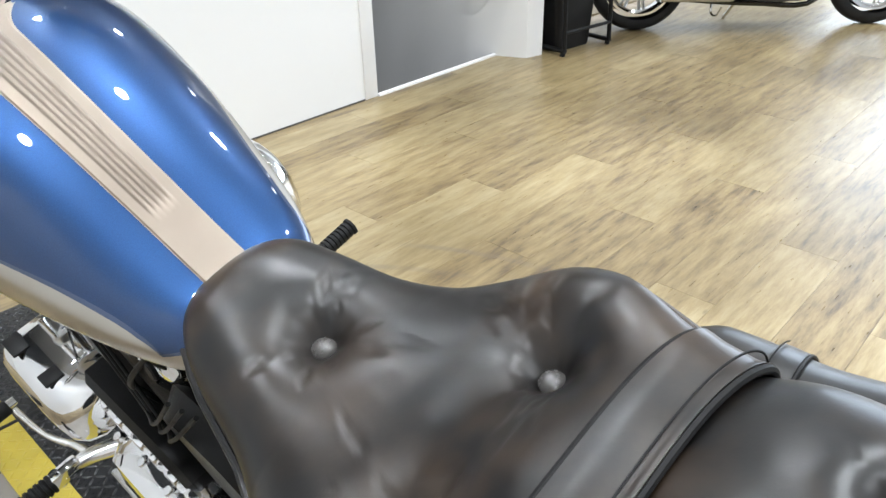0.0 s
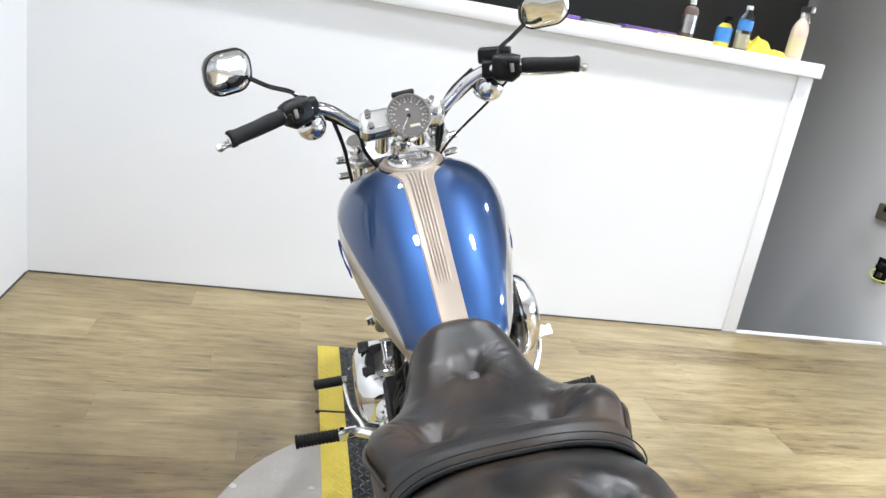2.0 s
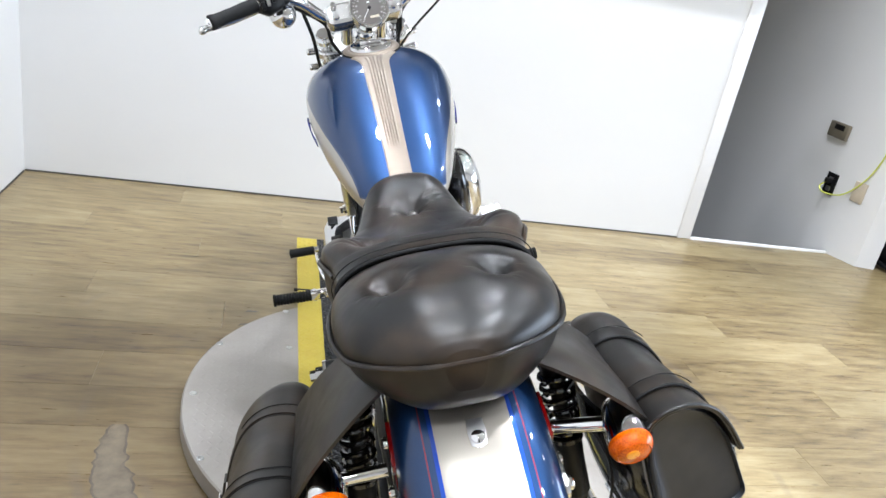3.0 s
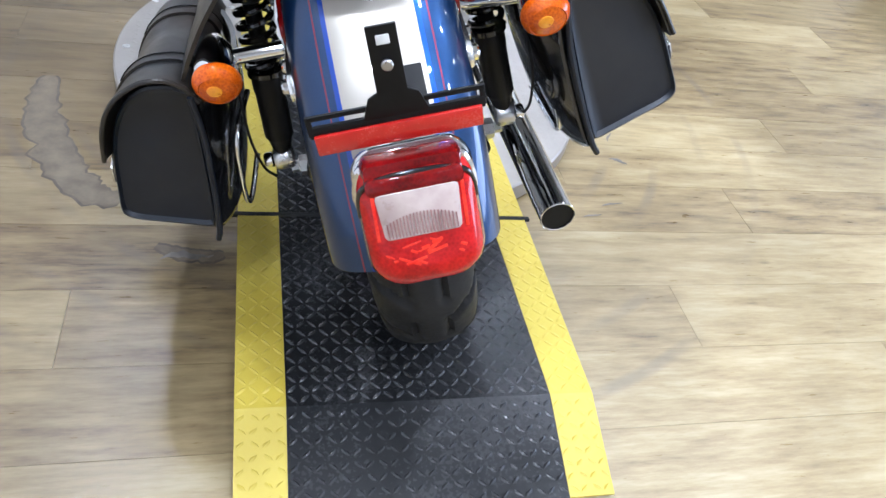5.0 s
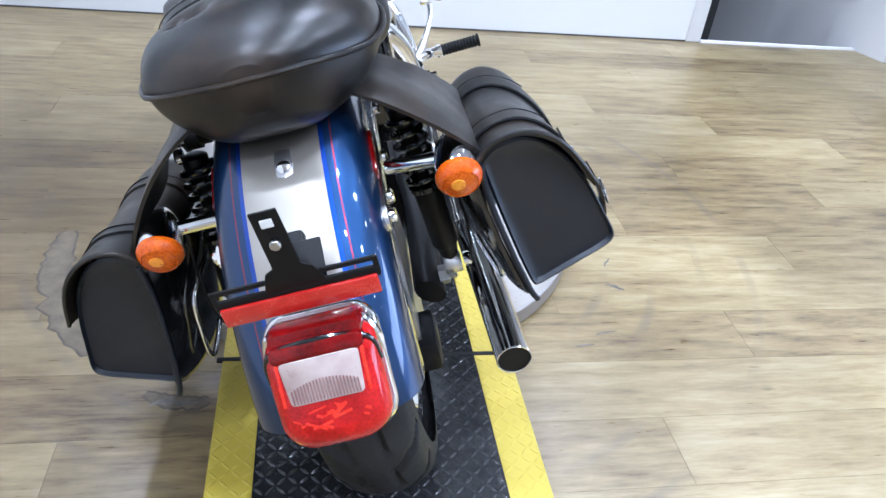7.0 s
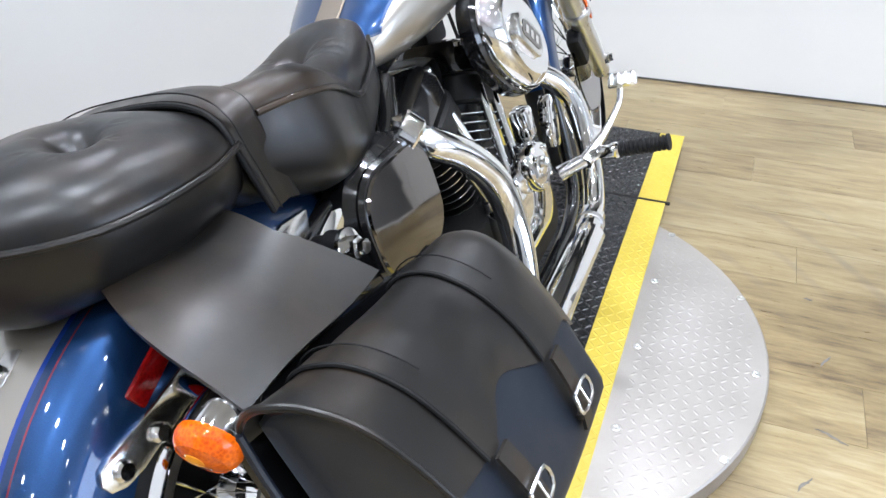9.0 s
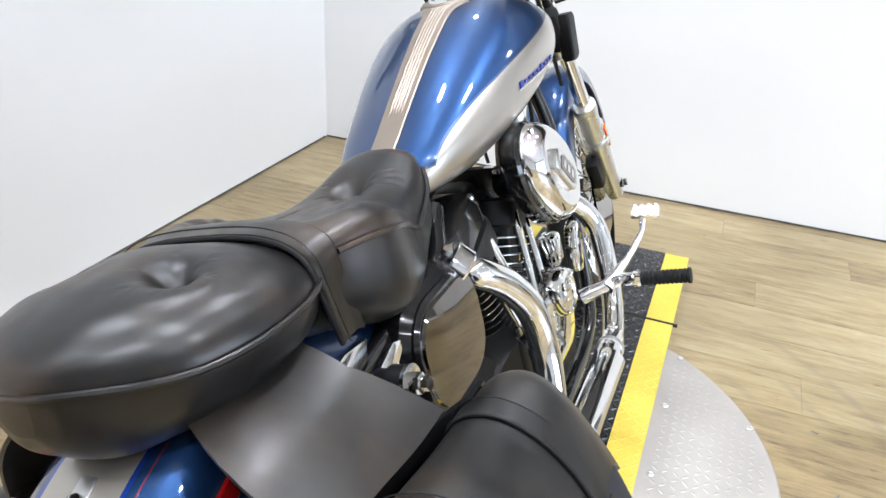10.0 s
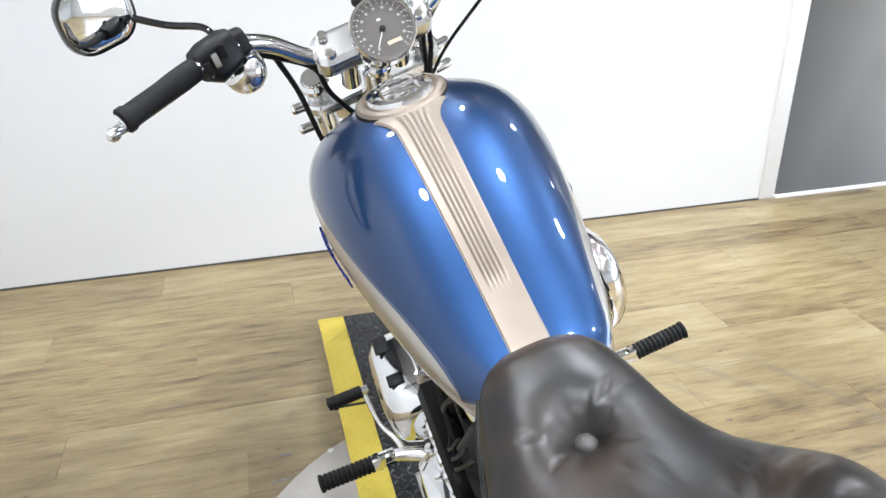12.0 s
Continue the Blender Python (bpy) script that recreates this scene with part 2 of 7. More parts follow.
def plank_material():
    m, nt, b = nodes_of("vinyl plank")
    geo = nt.nodes.new("ShaderNodeNewGeometry")
    info = nt.nodes.new("ShaderNodeObjectInfo")
    shift = nt.nodes.new("ShaderNodeVectorMath")
    shift.operation = "MULTIPLY_ADD"
    nt.links.new(info.outputs["Random"], shift.inputs[0])
    shift.inputs[1].default_value = (17, 31, 7)
    nt.links.new(geo.outputs["Position"], shift.inputs[2])
    mp = nt.nodes.new("ShaderNodeMapping")
    mp.inputs["Scale"].default_value = (3.7, 24, 1)
    nt.links.new(shift.outputs[0], mp.inputs[0])
    fine = nt.nodes.new("ShaderNodeMapping")
    fine.inputs["Scale"].default_value = (14, 120, 1)
    nt.links.new(shift.outputs[0], fine.inputs[0])
    band, grain = noise_tex(nt, mp.outputs[0], 1.3, 9, 0.68), noise_tex(nt, fine.outputs[0], 1.0, 5, 0.6)
    cloud = noise_tex(nt, geo.outputs["Position"], 1.1, 3)
    tone = math_node(nt, "ADD", math_node(nt, "ADD", math_node(nt, "MULTIPLY", band, 0.78), 0.015), math_node(nt, "MULTIPLY", grain, 0.24))
    tone = math_node(nt, "ADD", tone, math_node(nt, "MULTIPLY", math_node(nt, "SUBTRACT", info.outputs["Random"], 0.5), 0.15))
    wood = ramp(nt, tone, [(0.27, (0.055, 0.037, 0.019)), (0.36, (0.125, 0.088, 0.044)), (0.45, (0.215, 0.157, 0.075)), (0.57, (0.29, 0.225, 0.114)), (0.72, (0.365, 0.302, 0.178))])
    dirt = ramp(nt, cloud, [(0.34, (0.6, 0.585, 0.55)), (0.62, (1, 1, 1))])
    mul = nt.nodes.new("ShaderNodeMix")
    mul.data_type, mul.blend_type = "RGBA", "MULTIPLY"
    mul.inputs[0].default_value = 1
    nt.links.new(wood, mul.inputs[6])
    nt.links.new(dirt, mul.inputs[7])
    # planks darkened round a spot beside the turntable, edge broken by noise
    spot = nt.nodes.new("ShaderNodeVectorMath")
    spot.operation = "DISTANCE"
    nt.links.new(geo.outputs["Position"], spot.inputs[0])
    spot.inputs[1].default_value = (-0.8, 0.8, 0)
    spot_tone = ramp(nt, math_node(nt, "ADD", math_node(nt, "MULTIPLY", spot.outputs["Value"], 0.55), math_node(nt, "MULTIPLY", noise_tex(nt, geo.outputs["Position"], 3.5, 5), 0.7)), [(0.48, (0.5, 0.46, 0.42)), (0.98, (1, 1, 1))])
    toned = nt.nodes.new("ShaderNodeMix")
    toned.data_type, toned.blend_type = "RGBA", "MULTIPLY"
    toned.inputs[0].default_value = 1
    nt.links.new(mul.outputs[2], toned.inputs[6])
    nt.links.new(spot_tone, toned.inputs[7])
    knot = add(nt, "ShaderNodeTexVoronoi", Scale=2.6)
    stretch = nt.nodes.new("ShaderNodeMapping")
    stretch.inputs["Scale"].default_value = (1.2, 3.2, 1)
    nt.links.new(shift.outputs[0], stretch.inputs[0])
    nt.links.new(stretch.outputs[0], knot.inputs["Vector"])
    speck = ramp(nt, math_node(nt, "ADD", knot.outputs["Distance"], math_node(nt, "MULTIPLY", grain, 0.12)), [(0.05, (0.28, 0.26, 0.24)), (0.12, (1, 1, 1))])
    knots = nt.nodes.new("ShaderNodeMix")
    knots.data_type, knots.blend_type = "RGBA", "MULTIPLY"
    knots.inputs[0].default_value = 0.75
    nt.links.new(toned.outputs[2], knots.inputs[6])
    nt.links.new(speck, knots.inputs[7])
    # turning marks scuffed in rings round the turntable
    flat = nt.nodes.new("ShaderNodeVectorMath")
    flat.operation = "DISTANCE"
    nt.links.new(geo.outputs["Position"], flat.inputs[0])
    flat.inputs[1].default_value = (0, DISC_Y, 0)
    wave = math_node(nt, "SINE", math_node(nt, "MULTIPLY", flat.outputs["Value"], 46))
    near = math_node(nt, "LESS_THAN", flat.outputs["Value"], 1.25)
    patch = noise_tex(nt, geo.outputs["Position"], 3.2, 4)
    ring = ramp(nt, wave, [(0.72, (0, 0, 0)), (0.98, (1, 1, 1))])
    blotch = ramp(nt, patch, [(0.46, (0, 0, 0)), (0.66, (0.42, 0.42, 0.42))])
    mask = math_node(nt, "MULTIPLY", math_node(nt, "MULTIPLY", ring, near), blotch)
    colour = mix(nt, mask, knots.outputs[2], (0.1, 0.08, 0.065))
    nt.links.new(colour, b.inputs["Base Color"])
    nt.links.new(ramp(nt, grain, [(0.3, (0.27,) * 3), (0.7, (0.42,) * 3)]), b.inputs["Roughness"])
    b.inputs["Specular IOR Level"].default_value = 0.6
    bump(nt, b, grain, 0.1, 0.0006)
    return m


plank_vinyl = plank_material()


def lamp_material():
    m, nt, b = nodes_of("lamp lens")
    b.inputs["Emission Color"].default_value = (0.945, 0.985, 1.03, 1)
    b.inputs["Emission Strength"].default_value = 30.0
    return m


lamp_lens = lamp_material()


def mirror_material():
    m, nt, b = nodes_of("mirror glass")
    b.inputs["Base Color"].default_value = (0.85, 0.86, 0.86, 1)
    b.inputs["Metallic"].default_value = 1
    b.inputs["Roughness"].default_value = 0.01
    return m


mirror_glass = mirror_material()


def glass_material(name, colour, rough=0.02):
    m, nt, b = nodes_of(name)
    b.inputs["Base Color"].default_value = (*colour, 1)
    b.inputs["Transmission Weight"].default_value = 1
    b.inputs["Roughness"].default_value = rough
    b.inputs["IOR"].default_value = 1.45
    return m


clear_plastic = glass_material("clear bottle", (0.92, 0.94, 0.95), 0.05)


# ---- mesh helpers ----
def finish(bm, smooth=True, angle=35):
    bmesh.ops.recalc_face_normals(bm, faces=bm.faces)
    if smooth:
        for f in bm.faces:
            f.smooth = True
        limit = radians(angle)
        for e in bm.edges:
            if len(e.link_faces) == 2 and e.calc_face_angle(0) > limit:
                e.smooth = False
    return bm


def part(name, bm, material, parent=None, label="", smooth=True, angle=35):
    finish(bm, smooth, angle)
    me = bpy.data.meshes.new(name)
    bm.to_mesh(me)
    bm.free()
    for mt in material if isinstance(material, (list, tuple)) else [material]:
        me.materials.append(mt)
    ob = new(name, me)
    if parent is not None:
        ob.parent = parent
    if label:
        ob["label"] = label
    return ob


def thing(name, label, category, m=None, group="", kind=""):
    ob = new(name)
    ob.empty_display_size = 0.05
    if m is not None:
        ob.matrix_basis = m
    return tagged(ob, label, category, group, kind)


def shift(bm, m, verts=None):
    bmesh.ops.transform(bm, matrix=m, verts=verts if verts is not None else bm.verts)
    return bm


def box(center, size, bevel=0.0, m=None, bm=None, segs=2):
    own = bmesh.new()
    bmesh.ops.create_cube(own, size=1, matrix=Matrix.Diagonal((*size, 1)))
    if bevel:
        bmesh.ops.bevel(own, geom=own.edges[:], offset=bevel, segments=segs, profile=0.5, affect="EDGES")
    shift(own, (Matrix.Translation(center) if m is None else Matrix.Translation(center) @ m))
    return merge(bm, own)


def merge(bm, other):
    if bm is None:
        return other
    me = bpy.data.meshes.new("tmp")
    other.to_mesh(me)
    other.free()
    bm.from_mesh(me)
    bpy.data.meshes.remove(me)
    return bm


def skin(rings, cap=True, closed=True, bm=None):
    """Skin over rings of equal length."""
    own = bmesh.new()
    rows = [[own.verts.new(p) for p in ring] for ring in rings]
    n = len(rows[0])
    for a, b in zip(rows, rows[1:]):
        for i in range(n if closed else n - 1):
            j = (i + 1) % n
            own.faces.new((a[i], a[j], b[j], b[i]))
    if cap and closed:
        own.faces.new(list(reversed(rows[0])))
        own.faces.new(rows[-1])
    return merge(bm, own)


def smooth_path(points, steps=6):
    """Catmull-Rom through points."""
    p = [Vector(q) for q in points]
    p = [p[0] * 2 - p[1]] + p + [p[-1] * 2 - p[-2]]
    out = []
    for i in range(1, len(p) - 2):
        for k in range(steps):
            t = k / steps
            a, b, c, d = p[i - 1 : i + 3]
            out.append(0.5 * ((2 * b) + (c - a) * t + (2 * a - 5 * b + 4 * c - d) * t * t + (3 * b - a - 3 * c + d) * t ** 3))
    return out + [p[-2]]


def tube(points, radius, segs=12, steps=6, curve=True, bm=None, cap=True, flat=1.0):
    """A round bar along a path; radius is one number or one for each given point."""
    pts = smooth_path(points, steps) if curve and len(points) > 2 else [Vector(q) for q in points]
    n = len(pts)
    if isinstance(radius, (int, float)):
        radii = [radius] * n
    else:
        radii = [float(v) for v in np.interp(np.linspace(0, len(radius) - 1, n), range(len(radius)), radius)]
    rings, side = [], None
    for i, p in enumerate(pts):
        d = (pts[min(i + 1, n - 1)] - pts[max(i - 1, 0)]).normalized()
        if side is None:
            side = d.orthogonal().normalized()
        side = (side - d * side.dot(d)).normalized()
        other = d.cross(side)
        rings.append([p + radii[i] * (math.cos(a) * side + flat * math.sin(a) * other)
                      for a in (2 * math.pi * k / segs for k in range(segs))])
    return skin(rings, cap, True, bm)


def axis_matrix(origin, direction, up=(0, 0, 1)):
    z = Vector(direction).normalized()
    x = Vector(up).cross(z)
    if x.length < 1e-4:
        x = Vector((1, 0, 0)).cross(z)
    x.normalize()
    y = z.cross(x)
    m = Matrix((x, y, z)).transposed().to_4x4()
    return Matrix.Translation(origin) @ m


def lathe(profile, origin=(0, 0, 0), direction=(0, 0, 1), segs=32, bm=None, sx=1.0, sy=1.0):
    """Turned form: profile of (radius, height) along direction."""
    m = axis_matrix(origin, direction)
    rings = [[m @ Vector((max(r, 0.0001) * sx * math.cos(a), max(r, 0.0001) * sy * math.sin(a), h))
              for a in (2 * math.pi * k / segs for k in range(segs))] for r, h in profile]
    return skin(rings, True, True, bm)


def bolt_head(origin, direction, r=0.007, h=0.005, bm=None):
    return lathe([(r, 0), (r, h * 0.7), (r * 0.8, h), (0.0002, h)], origin, direction, 12, bm)


def plate(outline, thickness, m=None, bevel=0.0, bm=None):
    """A flat plate: outline in x, y, thickness along z."""
    own = bmesh.new()
    f = own.faces.new([own.verts.new((x, y, 0)) for x, y in outline])
    ext = bmesh.ops.extrude_face_region(own, geom=[f])
    bmesh.ops.translate(own, vec=(0, 0, thickness), verts=[v for v in ext["geom"] if isinstance(v, bmesh.types.BMVert)])
    if bevel:
        bmesh.ops.recalc_face_normals(own, faces=own.faces)
        bmesh.ops.bevel(own, geom=own.edges[:], offset=bevel, segments=2, profile=0.5, affect="EDGES")
    if m is not None:
        shift(own, m)
    return merge(bm, own)


def quad_sheet(points_at, nu, nv, thickness=0.0, bm=None):
    """A sheet from a function of u, v in 0..1, with thickness along its normal."""
    own = bmesh.new()
    rows = [[own.verts.new(points_at(i / nu, j / nv)) for i in range(nu + 1)] for j in range(nv + 1)]
    for a, b in zip(rows, rows[1:]):
        for i in range(nu):
            own.faces.new((a[i], a[i + 1], b[i + 1], b[i]))
    if thickness:
        own.normal_update()
        bmesh.ops.solidify(own, geom=own.faces[:], thickness=thickness)
    return merge(bm, own)


def lerp_table(rows, y):
    """Values at y from rows of (y, a, b, ...) by smooth interpolation."""
    rows = sorted(rows)
    ys = [r[0] for r in rows]
    k = int(np.clip(np.searchsorted(ys, y) - 1, 0, len(rows) - 2))
    t = float(np.clip((y - ys[k]) / (ys[k + 1] - ys[k]), 0, 1))
    out = []
    for c in range(1, len(rows[0])):
        p = [rows[int(np.clip(k + d, 0, len(rows) - 1))] for d in (-1, 0, 1, 2)]
        h = ys[k + 1] - ys[k]

        def slope(a, b):
            return (b[c] - a[c]) / (b[0] - a[0]) if b[0] != a[0] else 0.0
        m0, m1 = slope(p[0], p[2]) * h, slope(p[1], p[3]) * h
        out.append((2 * t**3 - 3 * t**2 + 1) * p[1][c] + (t**3 - 2 * t**2 + t) * m0 + (-2 * t**3 + 3 * t**2) * p[2][c] + (t**3 - t**2) * m1)
    return out


def arc_torus(center, axis, R, r, segs=48, ring=10, bm=None, sx=1.0):
    m = axis_matrix(center, axis)
    rings = []
    for k in range(segs + 1):
        a = 2 * math.pi * k / segs
        rings.append([m @ Vector(((R + r * math.cos(b)) * math.cos(a), (R + r * math.cos(b)) * math.sin(a), r * sx * math.sin(b)))
                      for b in (2 * math.pi * q / ring for q in range(ring))])
    own = skin(rings, False, True)
    bmesh.ops.remove_doubles(own, verts=own.verts, dist=1e-5)
    return merge(bm, own)


# ---- setting ----
EDGE_Y = 2.685                               # floor edge at the stairwell


def structure(name, bm, material, label, category="wall", **kw):
    return tagged(part(name, bm, material, None, "", **kw), label, category, kind="structure")


def prism(corners, z0, z1, bevel=0.0):
    return plate(corners, z1 - z0, Matrix.Translation((0, 0, z0)), bevel)


low_wall = structure("wall_north", prism([(-1.51, 2.668), (1.875, 2.690), (1.872, 2.82), (-1.51, 2.80)], 0, 1.315), wall_white,
                     "low white painted wall round the stairwell")
part("ledge_cap", prism([(-1.51, 2.635), (1.90, 2.658), (1.897, 2.855), (-1.51, 2.835)], 1.316, 1.383, 0.004), trim_white, low_wall)
part("end_trim", prism([(1.80, 2.682), (1.880, 2.684), (1.877, 2.826), (1.80, 2.824)], 0.001, 1.314, 0.002), trim_white, low_wall)
# dark strips drawn in for the shadow gap along the wall feet
structure("trim_wall_foot", prism([(-1.508, 2.6635), (1.798, 2.6855), (1.798, 2.691), (-1.508, 2.669)], 0.0005, 0.007), gap_shade, "dark strip standing in for the shadow gap under the low wall", "trim")
structure("trim_west_foot", box((-1.509, -0.9, 0.0038), (0.006, 7.1, 0.0065)), gap_shade, "dark strip standing in for the shadow gap under the white wall", "trim")
structure("wall_west", box((-1.585, -0.87, 1.45), (0.15, 7.36, 2.9)), wall_white, "plain white painted wall")
structure("wall_south", box((2.9, -4.575, 1.45), (8.9, 0.15, 2.9)), wall_grey, "plain pale grey painted wall behind the turntable")
# Unseen window and area lamp, added for the cool light from the east
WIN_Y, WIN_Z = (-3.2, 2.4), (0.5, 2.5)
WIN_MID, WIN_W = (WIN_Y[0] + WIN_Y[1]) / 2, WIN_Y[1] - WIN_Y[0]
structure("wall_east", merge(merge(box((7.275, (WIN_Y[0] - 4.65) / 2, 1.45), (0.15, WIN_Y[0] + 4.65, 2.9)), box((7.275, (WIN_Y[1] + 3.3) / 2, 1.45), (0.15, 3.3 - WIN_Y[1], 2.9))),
                             merge(box((7.275, WIN_MID, WIN_Z[0] / 2), (0.15, WIN_W, WIN_Z[0])), box((7.275, WIN_MID, (WIN_Z[1] + 2.9) / 2), (0.15, WIN_W, 2.9 - WIN_Z[1])))), wall_white, "white painted wall with an opening for the added window")
added_window = thing("window_1", "added unseen window giving cool side light", "window", kind="structure")
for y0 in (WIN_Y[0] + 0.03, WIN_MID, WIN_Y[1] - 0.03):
    part("window_frame", box((7.26, y0, (WIN_Z[0] + WIN_Z[1]) / 2), (0.08, 0.06, WIN_Z[1] - WIN_Z[0]), 0.004), trim_white, added_window)
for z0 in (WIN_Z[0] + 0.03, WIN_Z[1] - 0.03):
    part("window_frame", box((7.255, WIN_MID, z0), (0.07, WIN_W - 0.12, 0.06), 0.004), trim_white, added_window)
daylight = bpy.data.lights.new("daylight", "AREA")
daylight.shape, daylight.size, daylight.size_y, daylight.energy, daylight.color = "RECTANGLE", WIN_W - 0.2, WIN_Z[1] - WIN_Z[0] - 0.1, ADDED_LIGHT, (0.75, 0.87, 1.0)
added_lamp = new("daylight", daylight)
added_lamp.matrix_basis = pose(7.32, WIN_MID, (WIN_Z[0] + WIN_Z[1]) / 2, 90, 0, 90)
structure("wall_showroom_back", box((5.11, 3.225, 1.45), (4.18, 0.15, 2.9)), wall_white, "white painted wall behind the parked motorcycle")
stub = structure("wall_stairwell_side", prism([(2.85, 2.515), (2.96, 2.49), (2.99, 4.2), (2.785, 4.2), (2.785, 2.69)], -2.4, 2.9), wall_white,
                 "white wall end beside the stairwell opening")
structure("wall_stairwell_back", box((0.6, 4.275, 0.2), (4.6, 0.15, 5.4)), dimmed_grey, "grey painted back wall of the stairwell")
structure("wall_stairwell_west", box((-1.585, 3.45, 0.2), (0.15, 1.5, 5.4)), dimmed_grey, "grey painted side wall of the stairwell")
structure("floor_stairwell", box((0.6, 3.5, -2.45), (4.6, 1.6, 0.1)), dimmed_grey, "dark lower landing of the stairwell", "floor")
structure("stair_riser_wall", box((0.6, 2.64, -1.25), (4.55, 0.08, 2.3)), dimmed_grey, "wall below the floor edge in the stairwell")
structure("threshold_trim", prism([(1.882, 2.674), (2.784, 2.678), (2.784, 2.70), (1.882, 2.696)], -0.01, 0.012, 0.002), trim_white,
          "white nosing strip at the top of the stairs", "trim")
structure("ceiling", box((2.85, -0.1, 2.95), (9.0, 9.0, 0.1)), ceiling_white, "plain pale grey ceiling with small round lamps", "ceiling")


def downlight():
    t = thing("downlight", "small round recessed ceiling lamp, lit", "ceiling lamp", group="ceiling lamps")
    part("lamp_trim", lathe([(0.062, 0.0), (0.066, -0.004), (0.062, -0.008), (0.052, -0.008), (0.05, 0.0)]), trim_white, t)
    bulb = bpy.data.lights.new("bulb", "SPOT")
    bulb.energy, bulb.color, bulb.shadow_soft_size = LAMP_POWER, (0.945, 0.985, 1.0), 0.05
    bulb.spot_size, bulb.spot_blend = radians(112), 0.85
    beam = new("bulb", bulb)
    beam.location = (0, 0, -0.05)
    beam.parent = t
    part("lens", lathe([(0.05, -0.001), (0.05, -0.004), (0.03, -0.006), (0.0002, -0.0065)], segs=20), lamp_lens, t, "glowing lamp lens")
    return t


first_lamp = downlight()
dim_bulb, bright_bulb, far_bulb = (bpy.data.lights["bulb"].copy() for _ in range(3))
dim_bulb.energy, bright_bulb.energy, far_bulb.energy = LAMP_POWER * 0.82, LAMP_POWER * 1.12, LAMP_POWER * 0.85
lamp_spots = [(x, y) for x in (-0.95, 0.25, 1.45, 2.65, 4.4, 6.2) for y in (-3.4, -2.25, -1.1, 0.05, 1.2, 2.3)]
for x, y in lamp_spots[1:]:
    lamp = copy_thing(first_lamp, pose(x, y, CEILING_Z))
    if x < 0 or x > 1:
        next(o for o in lamp.children if o.type == "LIGHT").data = dim_bulb if x < 0 else bright_bulb if x < 2 else far_bulb
first_lamp.matrix_basis = pose(*lamp_spots[0], CEILING_Z)
next(o for o in first_lamp.children if o.type == "LIGHT").data = dim_bulb


# ---- turntable and boards ----
def lozenge(bm, x, y, z, angle, length, width, height):
    c, s = math.cos(angle), math.sin(angle)

    def at(u, v, h):
        return bm.verts.new((x + u * c - v * s, y + u * s + v * c, z + h))
    L, W = length / 2, width / 2
    base = [at(-L, 0, 0), at(-L * 0.45, -W, 0), at(L * 0.45, -W, 0), at(L, 0, 0), at(L * 0.45, W, 0), at(-L * 0.45, W, 0)]
    a, b = at(-L * 0.5, 0, height), at(L * 0.5, 0, height)
    for f in ((base[0], base[1], a), (base[1], base[2], b, a), (base[2], base[3], b), (base[3], base[4], b), (base[4], base[5], a, b), (base[5], base[0], a)):
        bm.faces.new(f)


def treads(x0, x1, y0, y1, z_at, step, length, width, height, keep=None):
    bm = bmesh.new()
    nx, ny = int((x1 - x0) / step), int((y1 - y0) / step)
    for i in range(nx):
        for j in range(ny):
            x, y = x0 + (i + 0.5) * (x1 - x0) / nx, y0 + (j + 0.5) * (y1 - y0) / ny
            if keep is None or keep(x, y):
                lozenge(bm, x, y, z_at(y), radians(45 if (i + j) % 2 else -45), length, width, height)
    return bm


turntable = thing("turntable", "round motorcycle turntable of bright diamond tread plate on the floor", "turntable")
part("disc", lathe([(0.6, 0.004), (DISC_R, 0.006), (DISC_R, 0.051), (DISC_R - 0.004, 0.055), (0.3, 0.055), (0.0005, 0.055)], (0, DISC_Y, 0), segs=96),
     disc_alloy, turntable)


def on_disc(x, y):
    return abs(x) > 0.325 and math.hypot(x, y - DISC_Y) < DISC_R - 0.025


tagged(part("plate_tread", treads(-0.6, 0.6, DISC_Y - 0.6, DISC_Y + 0.6, lambda y: 0.055, 0.0225, 0.021, 0.0058, 0.0008, on_disc), disc_alloy, turntable), kind="stuff")
for side in (-1, 1):
    for x, dy in ((0.332, 0.0), (0.583, 0.0), (0.537, 0.262), (0.537, -0.262), (0.332, 0.26), (0.332, -0.255), (0.345, 0.49), (0.345, -0.49)):
        part("bolt", lathe([(0.009, 0), (0.009, 0.0015), (0.006, 0.0028), (0.0002, 0.001)], (side * x, DISC_Y + dy, 0.055), segs=14), steel, turntable)

MAT_IN, MAT_OUT = 0.225, 0.305


